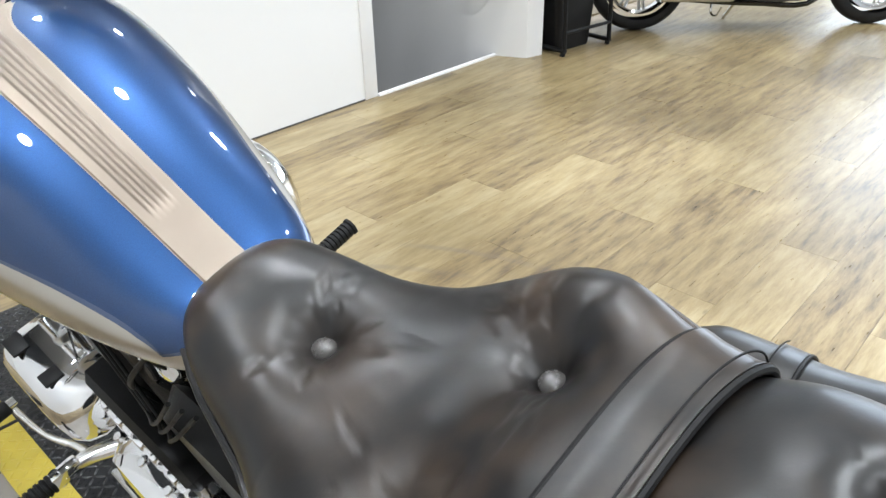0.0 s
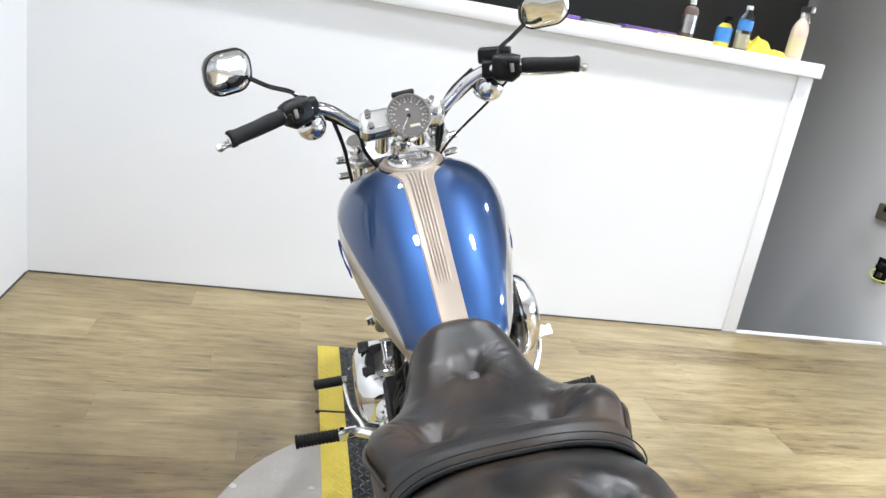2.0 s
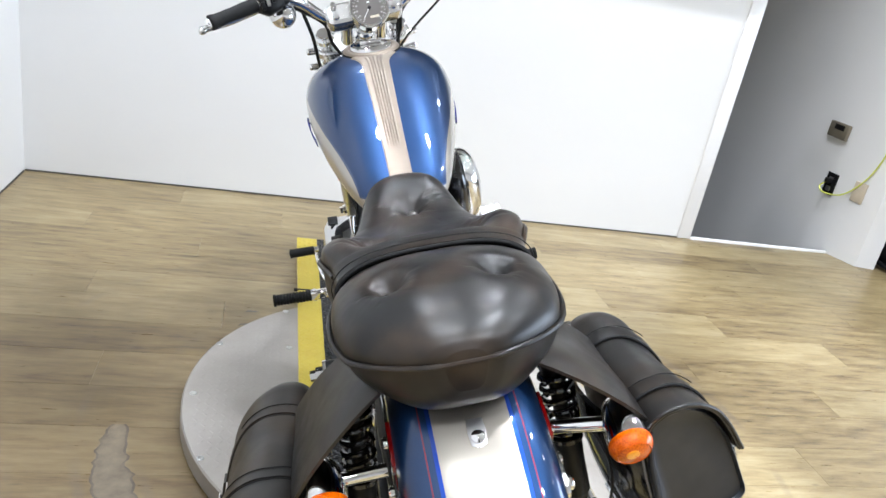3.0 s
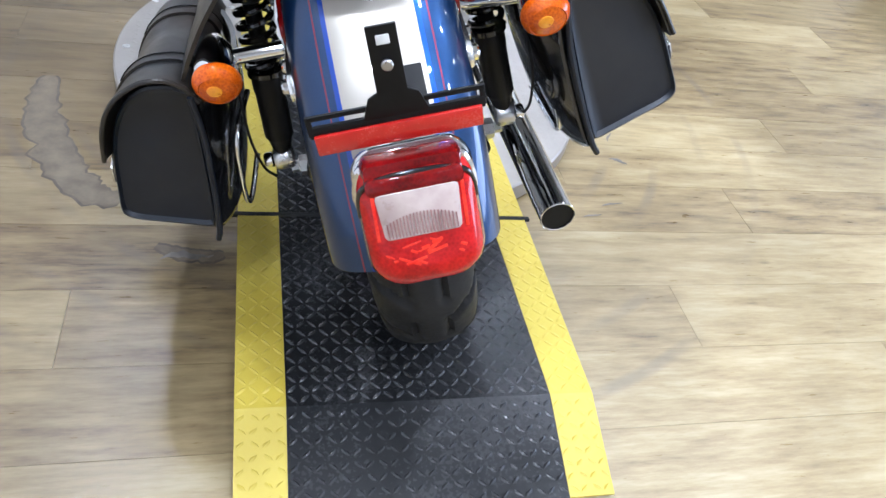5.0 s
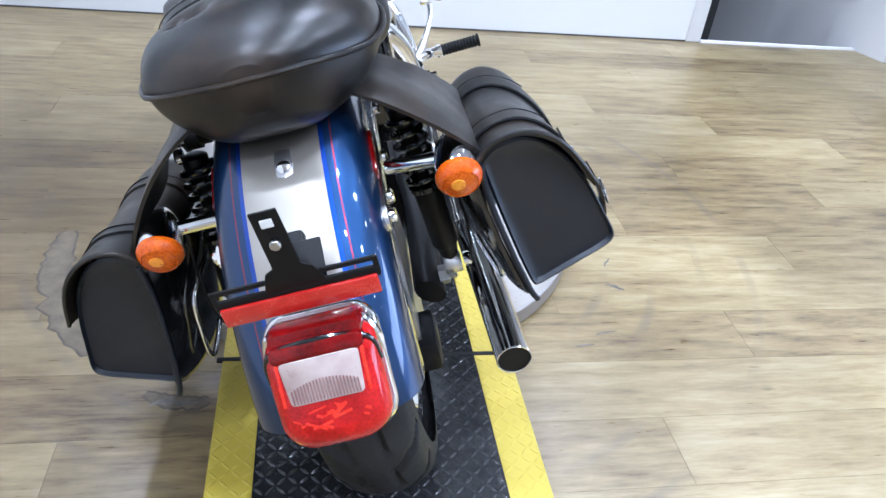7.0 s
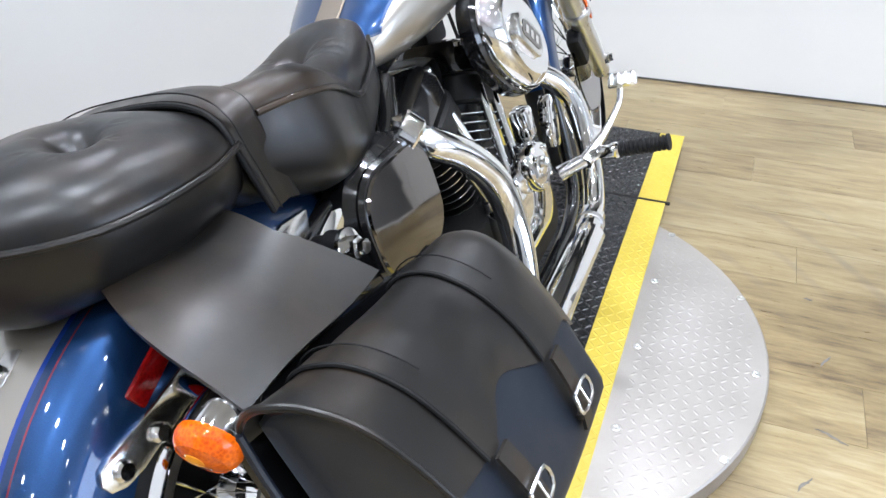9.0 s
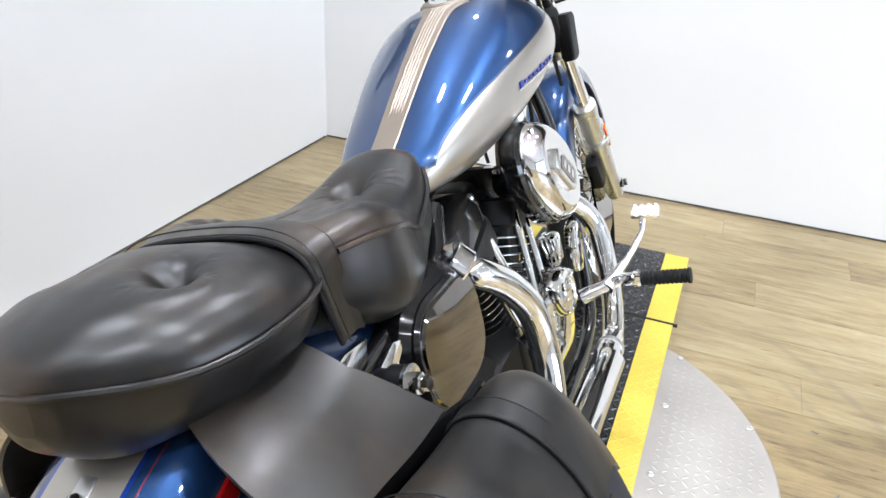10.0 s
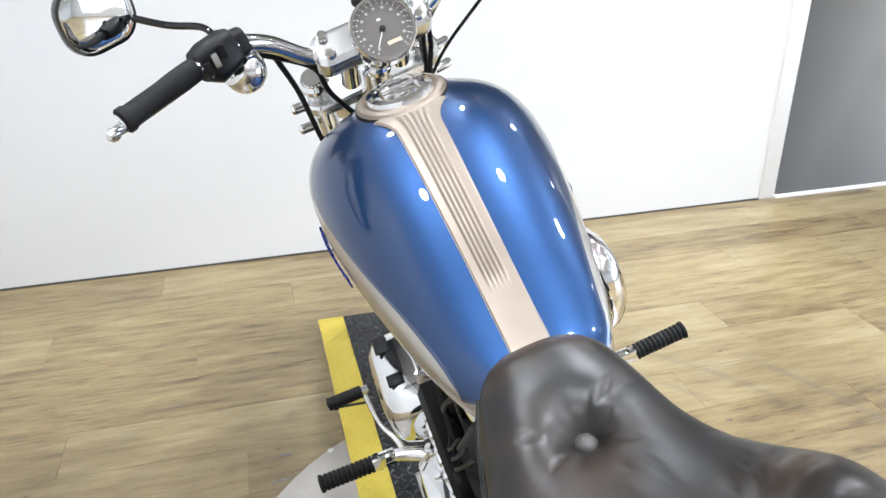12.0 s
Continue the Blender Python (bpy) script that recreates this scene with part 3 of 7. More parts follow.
def board(name, y0, y1, label, slope=None):
    """Board with a black tread mat and yellow borders; slope: y where the top comes down to the floor."""
    t = thing(name, label, "ramp board", group="turntable boards")
    end = slope if slope is not None else y0

    def top(y):
        return PLATFORM if y >= y0 else PLATFORM - (PLATFORM - 0.008) * (y0 - y) / (y0 - end)

    def body(x0, x1, lift, low=None):
        ys = [end, y1] if slope is None else [end, y0, y1]
        rings = []
        for y in ys:
            lo = max(top(y) - 0.0045, 0.001) if low is None else low
            rings.append([(x0, y, lo), (x1, y, lo), (x1, y, top(y) + lift), (x0, y, top(y) + lift)])
        return skin(rings)
    part("board_core", body(-MAT_OUT + 0.004, MAT_OUT - 0.004, -0.005, 0.0005 if name != "turntable_board" else 0.0505), wood_edge, t, smooth=False)
    part("black_mat", body(-MAT_IN, MAT_IN, 0.0), mat_black, t, smooth=False)
    tagged(part("mat_tread", treads(-MAT_IN, MAT_IN, y0 + 0.004, y1 - 0.004, top, 0.0195, 0.0225, 0.0066, 0.002), mat_tread, t), kind="stuff")
    for s in (-1, 1):
        a, b = sorted((s * (MAT_IN + 0.0005), s * MAT_OUT))
        part("yellow_border", body(a, b, 0.0003), mat_yellow, t, smooth=False)
        tagged(part("border_tread", treads(a, b, y0 + 0.004, y1 - 0.004, lambda y: top(y) + 0.0003, 0.0195, 0.0225, 0.0066, 0.0014), mat_yellow, t), kind="stuff")
    if slope is not None:
        n = bmesh.new()
        tilt = treads(-MAT_IN, MAT_IN, end + 0.004, y0 - 0.004, top, 0.0195, 0.0225, 0.0066, 0.002)
        tagged(part("ramp_tread", tilt, mat_tread, t), kind="stuff")
        n.free()
        for s in (-1, 1):
            a, b = sorted((s * MAT_IN, s * MAT_OUT))
            tagged(part("ramp_border_tread", treads(a, b, end + 0.004, y0 - 0.004, lambda y: top(y) + 0.0003, 0.0195, 0.0225, 0.0066, 0.0014), mat_yellow, t), kind="stuff")
    return t


board("front_board", 1.578, 2.04, "board with black diamond tread mat and yellow borders before the turntable")
board("turntable_board", 0.285, 1.565, "black and yellow diamond tread mat across the turntable under the motorcycle")
board("ramp_board", -0.188, 0.272, "black tread mat ramp with yellow borders leading up to the turntable", slope=-0.355)


# black bars put in for the shade of the open gaps between boards
for y0, y1 in ((1.5655, 1.5775), (0.2725, 0.2845)):
    gap = thing("gap_strip", "black strip standing in for the shaded gap between the boards", "rubber strip", group="gap strips")
    part("strip_bar", box((0, (y0 + y1) / 2, 0.0575), (0.636, y1 - y0, 0.007), 0.002), rubber, gap)


def floor_tear(x, y, length, angle, width):
    """A torn place in the vinyl: a thin curled sliver."""
    rnd = random.Random(int(x * 1000))
    n = 9
    bm = bmesh.new()
    upper, lower = [], []
    for i in range(n + 1):
        u = (i / n - 0.5) * length
        w = 0.55 * width * math.sin(math.pi * i / n) * rnd.uniform(0.5, 1.2) + 0.0008
        v = rnd.uniform(-0.12, 0.12) * width + 0.25 * width * math.sin(5 * i / n)
        upper.append(bm.verts.new((u, v + w / 2, 0.0025 * rnd.uniform(0.4, 1))))
        lower.append(bm.verts.new((u, v - w / 2, 0.0006)))
    for i in range(n):
        bm.faces.new((lower[i], lower[i + 1], upper[i + 1], upper[i]))
    shift(bm, pose(x, y, 0.001, 0, 0, angle))
    tagged(part("floor_tear", bm, crack_dark), "dark torn sliver in the vinyl floor", "floor damage", "floor tears")


def floor_stain(path, width, seed):
    """A long worn stain with a dirty rim, along a bent path."""
    pts = smooth_path([(x, y, 0) for x, y in path], 10)
    rings = []
    for i, p in enumerate(pts):
        d = (pts[min(i + 1, len(pts) - 1)] - pts[max(i - 1, 0)]).normalized()
        across = Vector((-d.y, d.x, 0))
        end = max(math.sin(math.pi * (i + 0.6) / (len(pts) + 0.2)), 0) ** 0.4
        rings.append((p, across, [width * end * (0.5 + 0.28 * noise.noise(Vector((i * 0.35, k * 7, seed))) + 0.14 * noise.noise(Vector((i * 1.3, k * 7, seed)))) for k in (0, 1)]))
    outer, inner = bmesh.new(), bmesh.new()
    for bm, grow, z in ((outer, 0.006, 0.0007), (inner, 0.0, 0.0011)):
        rows = [[bm.verts.new(p + a * (l + grow) + Vector((0, 0, z))), bm.verts.new(p - a * (r + grow) + Vector((0, 0, z)))] for p, a, (l, r) in rings]
        for a, b in zip(rows, rows[1:]):
            bm.faces.new((a[0], a[1], b[1], b[0]))
    t = thing("floor_stain", "long brownish worn stain in the vinyl floor beside the turntable", "floor damage", group="floor stains")
    part("stain_rim", outer, scuff_rim, t, "dirty dark rim", smooth=False)
    part("stain_field", inner, scuff_grey, t, smooth=False)


floor_stain([(-0.752, 0.85), (-0.748, 0.72), (-0.715, 0.60), (-0.66, 0.48), (-0.60, 0.405), (-0.54, 0.375)], 0.078, 3.0)
floor_stain([(-0.46, 0.245), (-0.41, 0.222), (-0.36, 0.215), (-0.33, 0.222)], 0.03, 8.0)
for row in ((-0.40, 0.215, 0.10, 8, 0.028), (0.675, 0.587, 0.05, -20, 0.02), (0.589, 0.405, 0.06, 15, 0.008), (0.69, 0.70, 0.05, 60, 0.01),
            (0.52, 0.36, 0.05, 10, 0.006), (-0.467, 1.40, 0.06, 25, 0.02), (-0.455, 1.49, 0.045, 20, 0.02), (0.70, 1.31, 0.02, 20, 0.015),
            (0.742, 0.845, 0.065, -18, 0.011), (0.735, 1.08, 0.05, 65, 0.01), (0.40, 0.62, 0.04, 70, 0.01)):
    floor_tear(*row)


# ---- the motorcycle ----
bike = thing("motorcycle", "blue and silver cruiser motorcycle with buttoned seat leaning on turntable", "motorcycle", BIKE)
REAR_AXLE, FRONT_AXLE = Vector((0, 0.10, 0.327)), Vector((0, 1.68, 0.345))


def tyre(center, R, half, depth, groove=0.0, n=260, m=30):
    """Tyre with a rounded tread; groove: depth of the zigzag cuts."""
    own = bmesh.new()
    rows = []
    for k in range(n):
        a = 2 * math.pi * k / n
        row = []
        for q in range(m + 1):
            b = math.pi * (q / m) - math.pi / 2
            x = half * math.sin(b) * (1.0 if abs(math.sin(b)) < 0.9 else 0.98)
            r = R - depth * (1 - math.cos(b) ** 0.75) if math.cos(b) > 0 else R - depth
            u = q / m - 0.5
            if groove and 0.1 < abs(u) < 0.42:
                phase = (k + (7 if u > 0 else 0) + int(abs(u) * 26)) % 15
                if phase < 2:
                    r -= groove
            if groove and abs(abs(u) - 0.11) < 0.02 and (k // 5) % 3:
                r -= groove
            row.append(own.verts.new((center[0] + x, center[1] + r * math.cos(a), center[2] + r * math.sin(a))))
        rows.append(row)
    for k in range(n):
        a, b = rows[k], rows[(k + 1) % n]
        for q in range(m):
            own.faces.new((a[q], a[q + 1], b[q + 1], b[q]))
    return own


def wheel(parent, name, center, R, half, depth, rim_r, spokes, groove=0.0, rim_mat=chrome):
    w = part(name, tyre(center, R, half, depth, groove), tyre_rubber, parent, "black road tyre", angle=50)
    part("rim", skin_loop(center, [(rim_r + 0.012, -half * 0.72), (rim_r + 0.016, -half * 0.78), (rim_r, -half * 0.72), (rim_r - 0.014, -half * 0.3),
                                   (rim_r - 0.016, half * 0.3), (rim_r, half * 0.72), (rim_r + 0.016, half * 0.78), (rim_r + 0.012, half * 0.72)]), rim_mat, w)
    part("hub", lathe([(0.02, -0.075), (0.045, -0.07), (0.048, -0.05), (0.03, -0.035), (0.03, 0.035), (0.048, 0.05), (0.045, 0.07), (0.02, 0.075)], center, (1, 0, 0), 24), rim_mat, w)
    if spokes:
        bm = bmesh.new()
        for k in range(spokes):
            a = 2 * math.pi * k / spokes
            s = 1 if k % 2 else -1
            lean = 0.32 if (k // 2) % 2 else -0.32
            p = center + Vector((0.05 * s, 0.045 * math.cos(a + lean), 0.045 * math.sin(a + lean)))
            q = center + Vector((0.008 * s, (rim_r - 0.01) * math.cos(a), (rim_r - 0.01) * math.sin(a)))
            tube([p, q], 0.0019, 6, curve=False, bm=bm)
        tagged(part("spokes", bm, chrome, w), kind="stuff")
    return w


def skin_loop(center, profile, segs=72):
    """Ring about the x axis: profile of (radius, x)."""
    own = bmesh.new()
    rows = []
    for k in range(segs):
        a = 2 * math.pi * k / segs
        rows.append([own.verts.new((center[0] + x, center[1] + r * math.cos(a), center[2] + r * math.sin(a))) for r, x in profile])
    n = len(profile)
    for k in range(segs):
        a, b = rows[k], rows[(k + 1) % segs]
        for q in range(n - 1):
            own.faces.new((a[q], a[q + 1], b[q + 1], b[q]))
    return own


# tank
TANK = [(0.555, 0.772, 0.050, 0.757, 0.737), (0.575, 0.797, 0.079, 0.766, 0.722), (0.62, 0.824, 0.103, 0.785, 0.714), (0.70, 0.872, 0.127, 0.806, 0.71),
        (0.80, 0.928, 0.152, 0.832, 0.72), (0.90, 0.974, 0.170, 0.858, 0.74), (0.98, 0.992, 0.177, 0.873, 0.765), (1.05, 0.986, 0.172, 0.882, 0.79),
        (1.11, 0.966, 0.152, 0.886, 0.815), (1.15, 0.938, 0.116, 0.886, 0.84), (1.165, 0.905, 0.065, 0.886, 0.862)]


def power(v, e):
    return math.copysign(abs(v) ** e, v)


def tank_ring(y, n=56):
    zt, w, zw, zb = lerp_table(TANK, y)
    ring = []
    for k in range(n):
        a = 2 * math.pi * k / n
        s = math.sin(a)
        x = w * power(math.cos(a), 2 / 2.35)
        ring.append((x, y, zw + (zt - zw) * power(s, 2 / 2.2) if s >= 0 else zw + (zw - zb) * power(s, 2 / 2.3)))
    return ring


def tank_top(x, y):
    zt, w, zw, zb = lerp_table(TANK, y)
    u = min(abs(x) / w, 0.999)
    c = u ** (2.35 / 2)
    return zw + (zt - zw) * math.sqrt(max(1 - c * c, 0)) ** (2 / 2.2)


tank_ys = [0.555, 0.558, 0.564] + [float(v) for v in np.linspace(0.575, 1.11, 34)] + [1.125, 1.138, 1.15, 1.158, 1.163, 1.165]
tank = part("fuel_tank", skin([tank_ring(y) for y in tank_ys]), tank_paint, bike, "metallic blue fuel tank with silver side panels", angle=60)


def strip_point(u, v):
    y = 0.585 + v * 0.36
    half = 0.0235 + 0.010 * v ** 1.6 + 0.022 * max(0, v - 0.86) / 0.14 * max(0, v - 0.86) / 0.14
    x = (u * 2 - 1) * half
    lift = 0.0035
    if abs(u - 0.5) < 0.28 and 0.2 < v < 0.97:
        lift += 0.0022 * (0.5 - 0.5 * math.cos((u - 0.22) / 0.56 * 2 * math.pi * 5)) ** 0.7 * min(1, (v - 0.2) * 25, (0.97 - v) * 40)
    if abs(u - 0.5) > 0.47:
        lift = 0.0015
    return Vector((x, y, tank_top(x, y) + lift))


strip = part("tank_strip", quad_sheet(strip_point, 80, 60), pewter, tank, "ribbed pewter strip down the tank", angle=70)
part("strip_edge", skin([[strip_point(0, v / 30) + Vector((-0.0035, 0, -0.0035)), strip_point(0, v / 30) + Vector((0.001, 0, -0.0015)), strip_point(0, v / 30) + Vector((0.001, 0, -0.006))] for v in range(31)]), rubber, strip)
part("strip_edge", skin([[strip_point(1, v / 30) + Vector((-0.001, 0, -0.0015)), strip_point(1, v / 30) + Vector((0.0035, 0, -0.0035)), strip_point(1, v / 30) + Vector((-0.001, 0, -0.006))] for v in range(31)]), rubber, strip)
CAP = Vector((0, 0.998, tank_top(0, 0.998)))
cap_dir = Vector((0, -0.10, 1)).normalized()
part("cap_collar", lathe([(0.066, -0.014), (0.068, 0.0), (0.064, 0.0045), (0.057, 0.006), (0.052, 0.003), (0.05, -0.01)], CAP, cap_dir, 48), pewter, tank, "pewter ring round the filler cap")
part("collar_gasket", lathe([(0.068, -0.016), (0.0705, -0.006), (0.069, 0.0005), (0.064, -0.002)], CAP, cap_dir, 48), rubber, tank)
cap = part("filler_cap", lathe([(0.05, -0.012), (0.051, 0.006), (0.048, 0.012), (0.040, 0.0145), (0.036, 0.011), (0.02, 0.0125), (0.0003, 0.013)], CAP, cap_dir, 48), chrome, tank, "round chrome filler cap")
part("cap_grip", box(CAP + cap_dir * 0.016, (0.05, 0.012, 0.009), 0.003), chrome, cap)
for s in (-1, 1):
    def badge_bar(y0, y1, z0, thick):
        def f(u, v):
            y = y0 + (y1 - y0) * u
            zt, w, zw, zb = lerp_table(TANK, y)
            z = z0(y) + thick * (v - 0.5)
            if z >= zw:
                c = max(1 - abs((z - zw) / (zt - zw)) ** 2.2, 0) ** (1 / 2.35)
            else:
                c = max(1 - abs((zw - z) / (zw - zb)) ** 2.3, 0) ** (1 / 2.35)
            return Vector((s * (w * c + 0.003), y, z))
        return f
    badge = part("tank_badge", quad_sheet(badge_bar(0.83, 1.0, lambda y: 0.822 + 0.12 * (y - 0.8), 0.003), 24, 2, 0.003), chrome, tank, "thin chrome badge on the tank side")
    for k in range(9):
        y = 0.835 + 0.018 * k
        h = 0.011 if k in (0, 5) else 0.0055
        part("badge_letter_bar", quad_sheet(badge_bar(y, y + 0.010, lambda q: 0.829 + 0.12 * (q - 0.8), h), 3, 3, 0.003), emblem_blue, badge)

# seat
FRONT_SEAT = [(0.608, 0.792, 0.028, 0.780, 0.742), (0.598, 0.806, 0.050, 0.780, 0.728), (0.57, 0.816, 0.072, 0.775, 0.708), (0.54, 0.812, 0.088, 0.752, 0.690),
              (0.472, 0.796, 0.106, 0.734, 0.655), (0.42, 0.788, 0.127, 0.738, 0.650), (0.37, 0.789, 0.148, 0.760, 0.650), (0.325, 0.798, 0.163, 0.780, 0.653),
              (0.285, 0.812, 0.168, 0.790, 0.662), (0.25, 0.827, 0.160, 0.796, 0.676), (0.215, 0.836, 0.148, 0.798, 0.69), (0.185, 0.836, 0.142, 0.80, 0.70), (0.165, 0.81, 0.14, 0.79, 0.715)]
REAR_SEAT = [(0.192, 0.80, 0.124, 0.785, 0.695), (0.184, 0.822, 0.133, 0.786, 0.695), (0.158, 0.838, 0.146, 0.785, 0.70), (0.12, 0.853, 0.157, 0.783, 0.703), (0.06, 0.864, 0.157, 0.784, 0.703),
             (0.02, 0.865, 0.150, 0.786, 0.704), (-0.018, 0.862, 0.136, 0.790, 0.71), (-0.05, 0.855, 0.109, 0.797, 0.715), (-0.073, 0.846, 0.082, 0.804, 0.728), (-0.09, 0.836, 0.052, 0.809, 0.748), (-0.098, 0.826, 0.026, 0.811, 0.768)]


def bolster(x, y):
    """Raised lobes at the back of the rider's seat."""
    return 0.02 * math.exp(-((abs(x) - 0.135) / 0.04) ** 2) * math.exp(-((y - 0.30) / 0.055) ** 2)


def tuft(x, y, dents, creases):
    """Depth below the stretched cover: buttoned hollows with radial folds, and long creases."""
    sink = 0.0
    for bx, by, d, r in dents:
        q = math.hypot(x - bx, y - by)
        if q > 0.16:
            continue
        ang = math.atan2(y - by, x - bx) + 0.35 * noise.noise(Vector((x * 30, y * 30, bx)))
        fold = max(0.0, math.cos(6 * ang + bx * 40)) ** 2 * (0.6 + 0.4 * math.sin(2 * ang + by * 50)) + 0.5 * max(0.0, math.cos(9 * ang + 1.3 + by * 20)) ** 2
        sink += d * math.exp(-(q / r) ** 1.2) + 0.0008 * fold * min(1, q / 0.016) * math.exp(-max(q - 0.022, 0) / 0.026)
    for x0, y0, x1, y1, d, wide in creases:
        dx, dy = x1 - x0, y1 - y0
        t = ((x - x0) * dx + (y - y0) * dy) / (dx * dx + dy * dy)
        if -0.1 < t < 1.1:
            off = abs((x - x0) * dy - (y - y0) * dx) / math.hypot(dx, dy)
            side = off + 0.003 * math.sin(t * 9 + x0 * 50)
            fade = max(0.0, math.sin(math.pi * min(max(t, 0), 1)))
            sink += fade * d * 0.45 * (math.exp(-(side / (0.9 * wide)) ** 2) - 0.25 * math.exp(-((side - 2.2 * wide) / wide) ** 2))
    return sink


def seat_body(table, dents, creases=(), n=300, rows=230, rider=False):
    y0, y1 = max(r[0] for r in table), min(r[0] for r in table)
    rings = []
    for j in range(rows + 1):
        t = j / rows
        t = 0.5 - 0.5 * math.cos(math.pi * t) if t < 1 else 1
        y = y0 + (y1 - y0) * t
        zt, w, zp, zb = lerp_table(table, y)
        ring = []
        lobe = float(np.interp(y, [0.2, 0.27, 0.32, 0.42], [0.2, 0.9, 1, 0])) if rider else -0.25
        flare = float(np.interp(y, [0.2, 0.24, 0.3, 0.4, 0.5], [-0.02, 0.03, 0.10, 0.10, 0.12])) if rider else -0.26
        for k in range(n):
            a = 2 * math.pi * k / n
            c, s = math.cos(a), math.sin(a)
            if s >= 0:
                x, z = w * power(c, 2 / (2.5 + lobe)), zp + (zt - zp) * power(s, 2 / (2.4 + 1.2 * lobe))
                z += ((bolster(x, y) if rider else 0) - tuft(x, y, dents, creases)) * min(1, s * 3)
            else:
                x, z = w * (1 + flare * (-s)) * power(c, 2 / 5.0), zp + (zp - zb) * power(s, 2 / 3.2)
            z += 0.0012 * noise.noise(Vector((x * 22, y * 22, z * 22)))
            ring.append((x, y, z))
        rings.append(ring)
    return skin(rings)


front_dents = [(0.002, 0.471, 0.040, 0.023), (0.072, 0.281, 0.046, 0.025), (-0.078, 0.285, 0.046, 0.025)]
rear_dents = [(0.073, 0.050, 0.040, 0.017), (-0.072, 0.052, 0.040, 0.017)]
front_creases = [(0.08, 0.30, 0.0, 0.262, 0.004, 0.006), (-0.08, 0.30, 0.0, 0.262, 0.004, 0.006), (0.05, 0.30, -0.02, 0.25, 0.003, 0.004),
                 (0.01, 0.46, 0.04, 0.38, 0.0018, 0.003), (0.02, 0.485, 0.08, 0.505, 0.0035, 0.005), (0.02, 0.475, 0.085, 0.485, 0.0025, 0.004), (-0.02, 0.48, -0.07, 0.50, 0.0015, 0.005),
                 (0.095, 0.315, 0.14, 0.37, 0.0045, 0.006), (0.10, 0.30, 0.155, 0.335, 0.0045, 0.006), (0.09, 0.32, 0.11, 0.385, 0.004, 0.005),
                 (-0.095, 0.315, -0.14, 0.37, 0.0045, 0.006), (-0.10, 0.30, -0.155, 0.33, 0.0045, 0.006), (0.10, 0.285, 0.15, 0.27, 0.003, 0.005), (-0.10, 0.285, -0.15, 0.27, 0.003, 0.005)]
# sharp pulls of the cover round the buttons
for bx, by, spread in ((0.002, 0.471, (15, 38, 165, 215, 250, 285, 318)), (0.072, 0.281, (35, 62, 85, 112, 150, 195)), (-0.078, 0.285, (30, 68, 95, 118, 145, 345))):
    for k, deg in enumerate(spread):
        c, sn = math.cos(radians(deg)), math.sin(radians(deg))
        reach = 0.05 + 0.045 * ((k * 7) % 4) / 3
        front_creases.append((bx + 0.012 * c, by + 0.012 * sn, bx + reach * c, by + reach * sn, 0.0034, 0.002))
front_creases += [(0.03, 0.44, 0.055, 0.32, 0.003, 0.002), (-0.02, 0.45, -0.06, 0.33, 0.003, 0.002), (0.0, 0.45, 0.005, 0.30, 0.0025, 0.002), (0.06, 0.27, 0.0, 0.245, 0.004, 0.003)]
rear_creases = [(bx + 0.012 * math.cos(radians(d)), by + 0.012 * math.sin(radians(d)), bx + 0.05 * math.cos(radians(d)), by + 0.06 * math.sin(radians(d)), 0.0016, 0.0022)
                for bx, by in ((0.073, 0.050), (-0.072, 0.052)) for d in (15, 70, 130, 190, 250, 300)]
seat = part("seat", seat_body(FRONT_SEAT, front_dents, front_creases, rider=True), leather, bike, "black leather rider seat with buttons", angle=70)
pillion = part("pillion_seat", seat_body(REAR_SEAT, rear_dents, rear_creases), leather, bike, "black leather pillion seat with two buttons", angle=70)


def seat_top(table, x, y, dents):
    zt, w, zp, zb = lerp_table(table, y)
    lobe = float(np.interp(y, [0.2, 0.27, 0.32, 0.42], [0.2, 0.9, 1, 0])) if table is FRONT_SEAT else -0.25
    c = min(abs(x) / w, 0.999) ** ((2.5 + lobe) / 2)
    z = zp + (zt - zp) * math.sqrt(1 - c * c) ** (2 / (2.4 + 1.2 * lobe))
    return z + (bolster(x, y) if table is FRONT_SEAT else 0) - tuft(x, y, dents, ()) + 0.010


def button(parent, table, x, y, dents, r=0.0115):
    z = seat_top(table, x, y, dents)
    part("seat_button", lathe([(r * 0.9, -0.006), (r, 0.003), (r * 0.8, 0.006), (r * 0.4, 0.008), (0.0002, 0.0085)], (x, y, z), (0, -0.15, 1), 20), button_leather, parent)


for bx, by, _, _ in front_dents:
    button(seat, FRONT_SEAT, bx, by, front_dents)
for bx, by, _, _ in rear_dents:
    button(pillion, REAR_SEAT, bx, by, rear_dents)


def piping(parent, table, ys, drop=0.0, r=0.0038):
    pts = []
    for s, order in ((-1, ys), (1, list(reversed(ys)))):
        for y in order:
            zt, w, zp, zb = lerp_table(table, y)
            pts.append((s * (w * 1.006 + 0.003), y, zp + drop))
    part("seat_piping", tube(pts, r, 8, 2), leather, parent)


piping(pillion, REAR_SEAT, [0.165, 0.12, 0.06, 0.02, -0.018, -0.05, -0.073, -0.09, -0.097], -0.002)
piping(seat, FRONT_SEAT, [0.205, 0.25, 0.285, 0.325, 0.37, 0.42, 0.472, 0.54, 0.57, 0.598], 0.0)


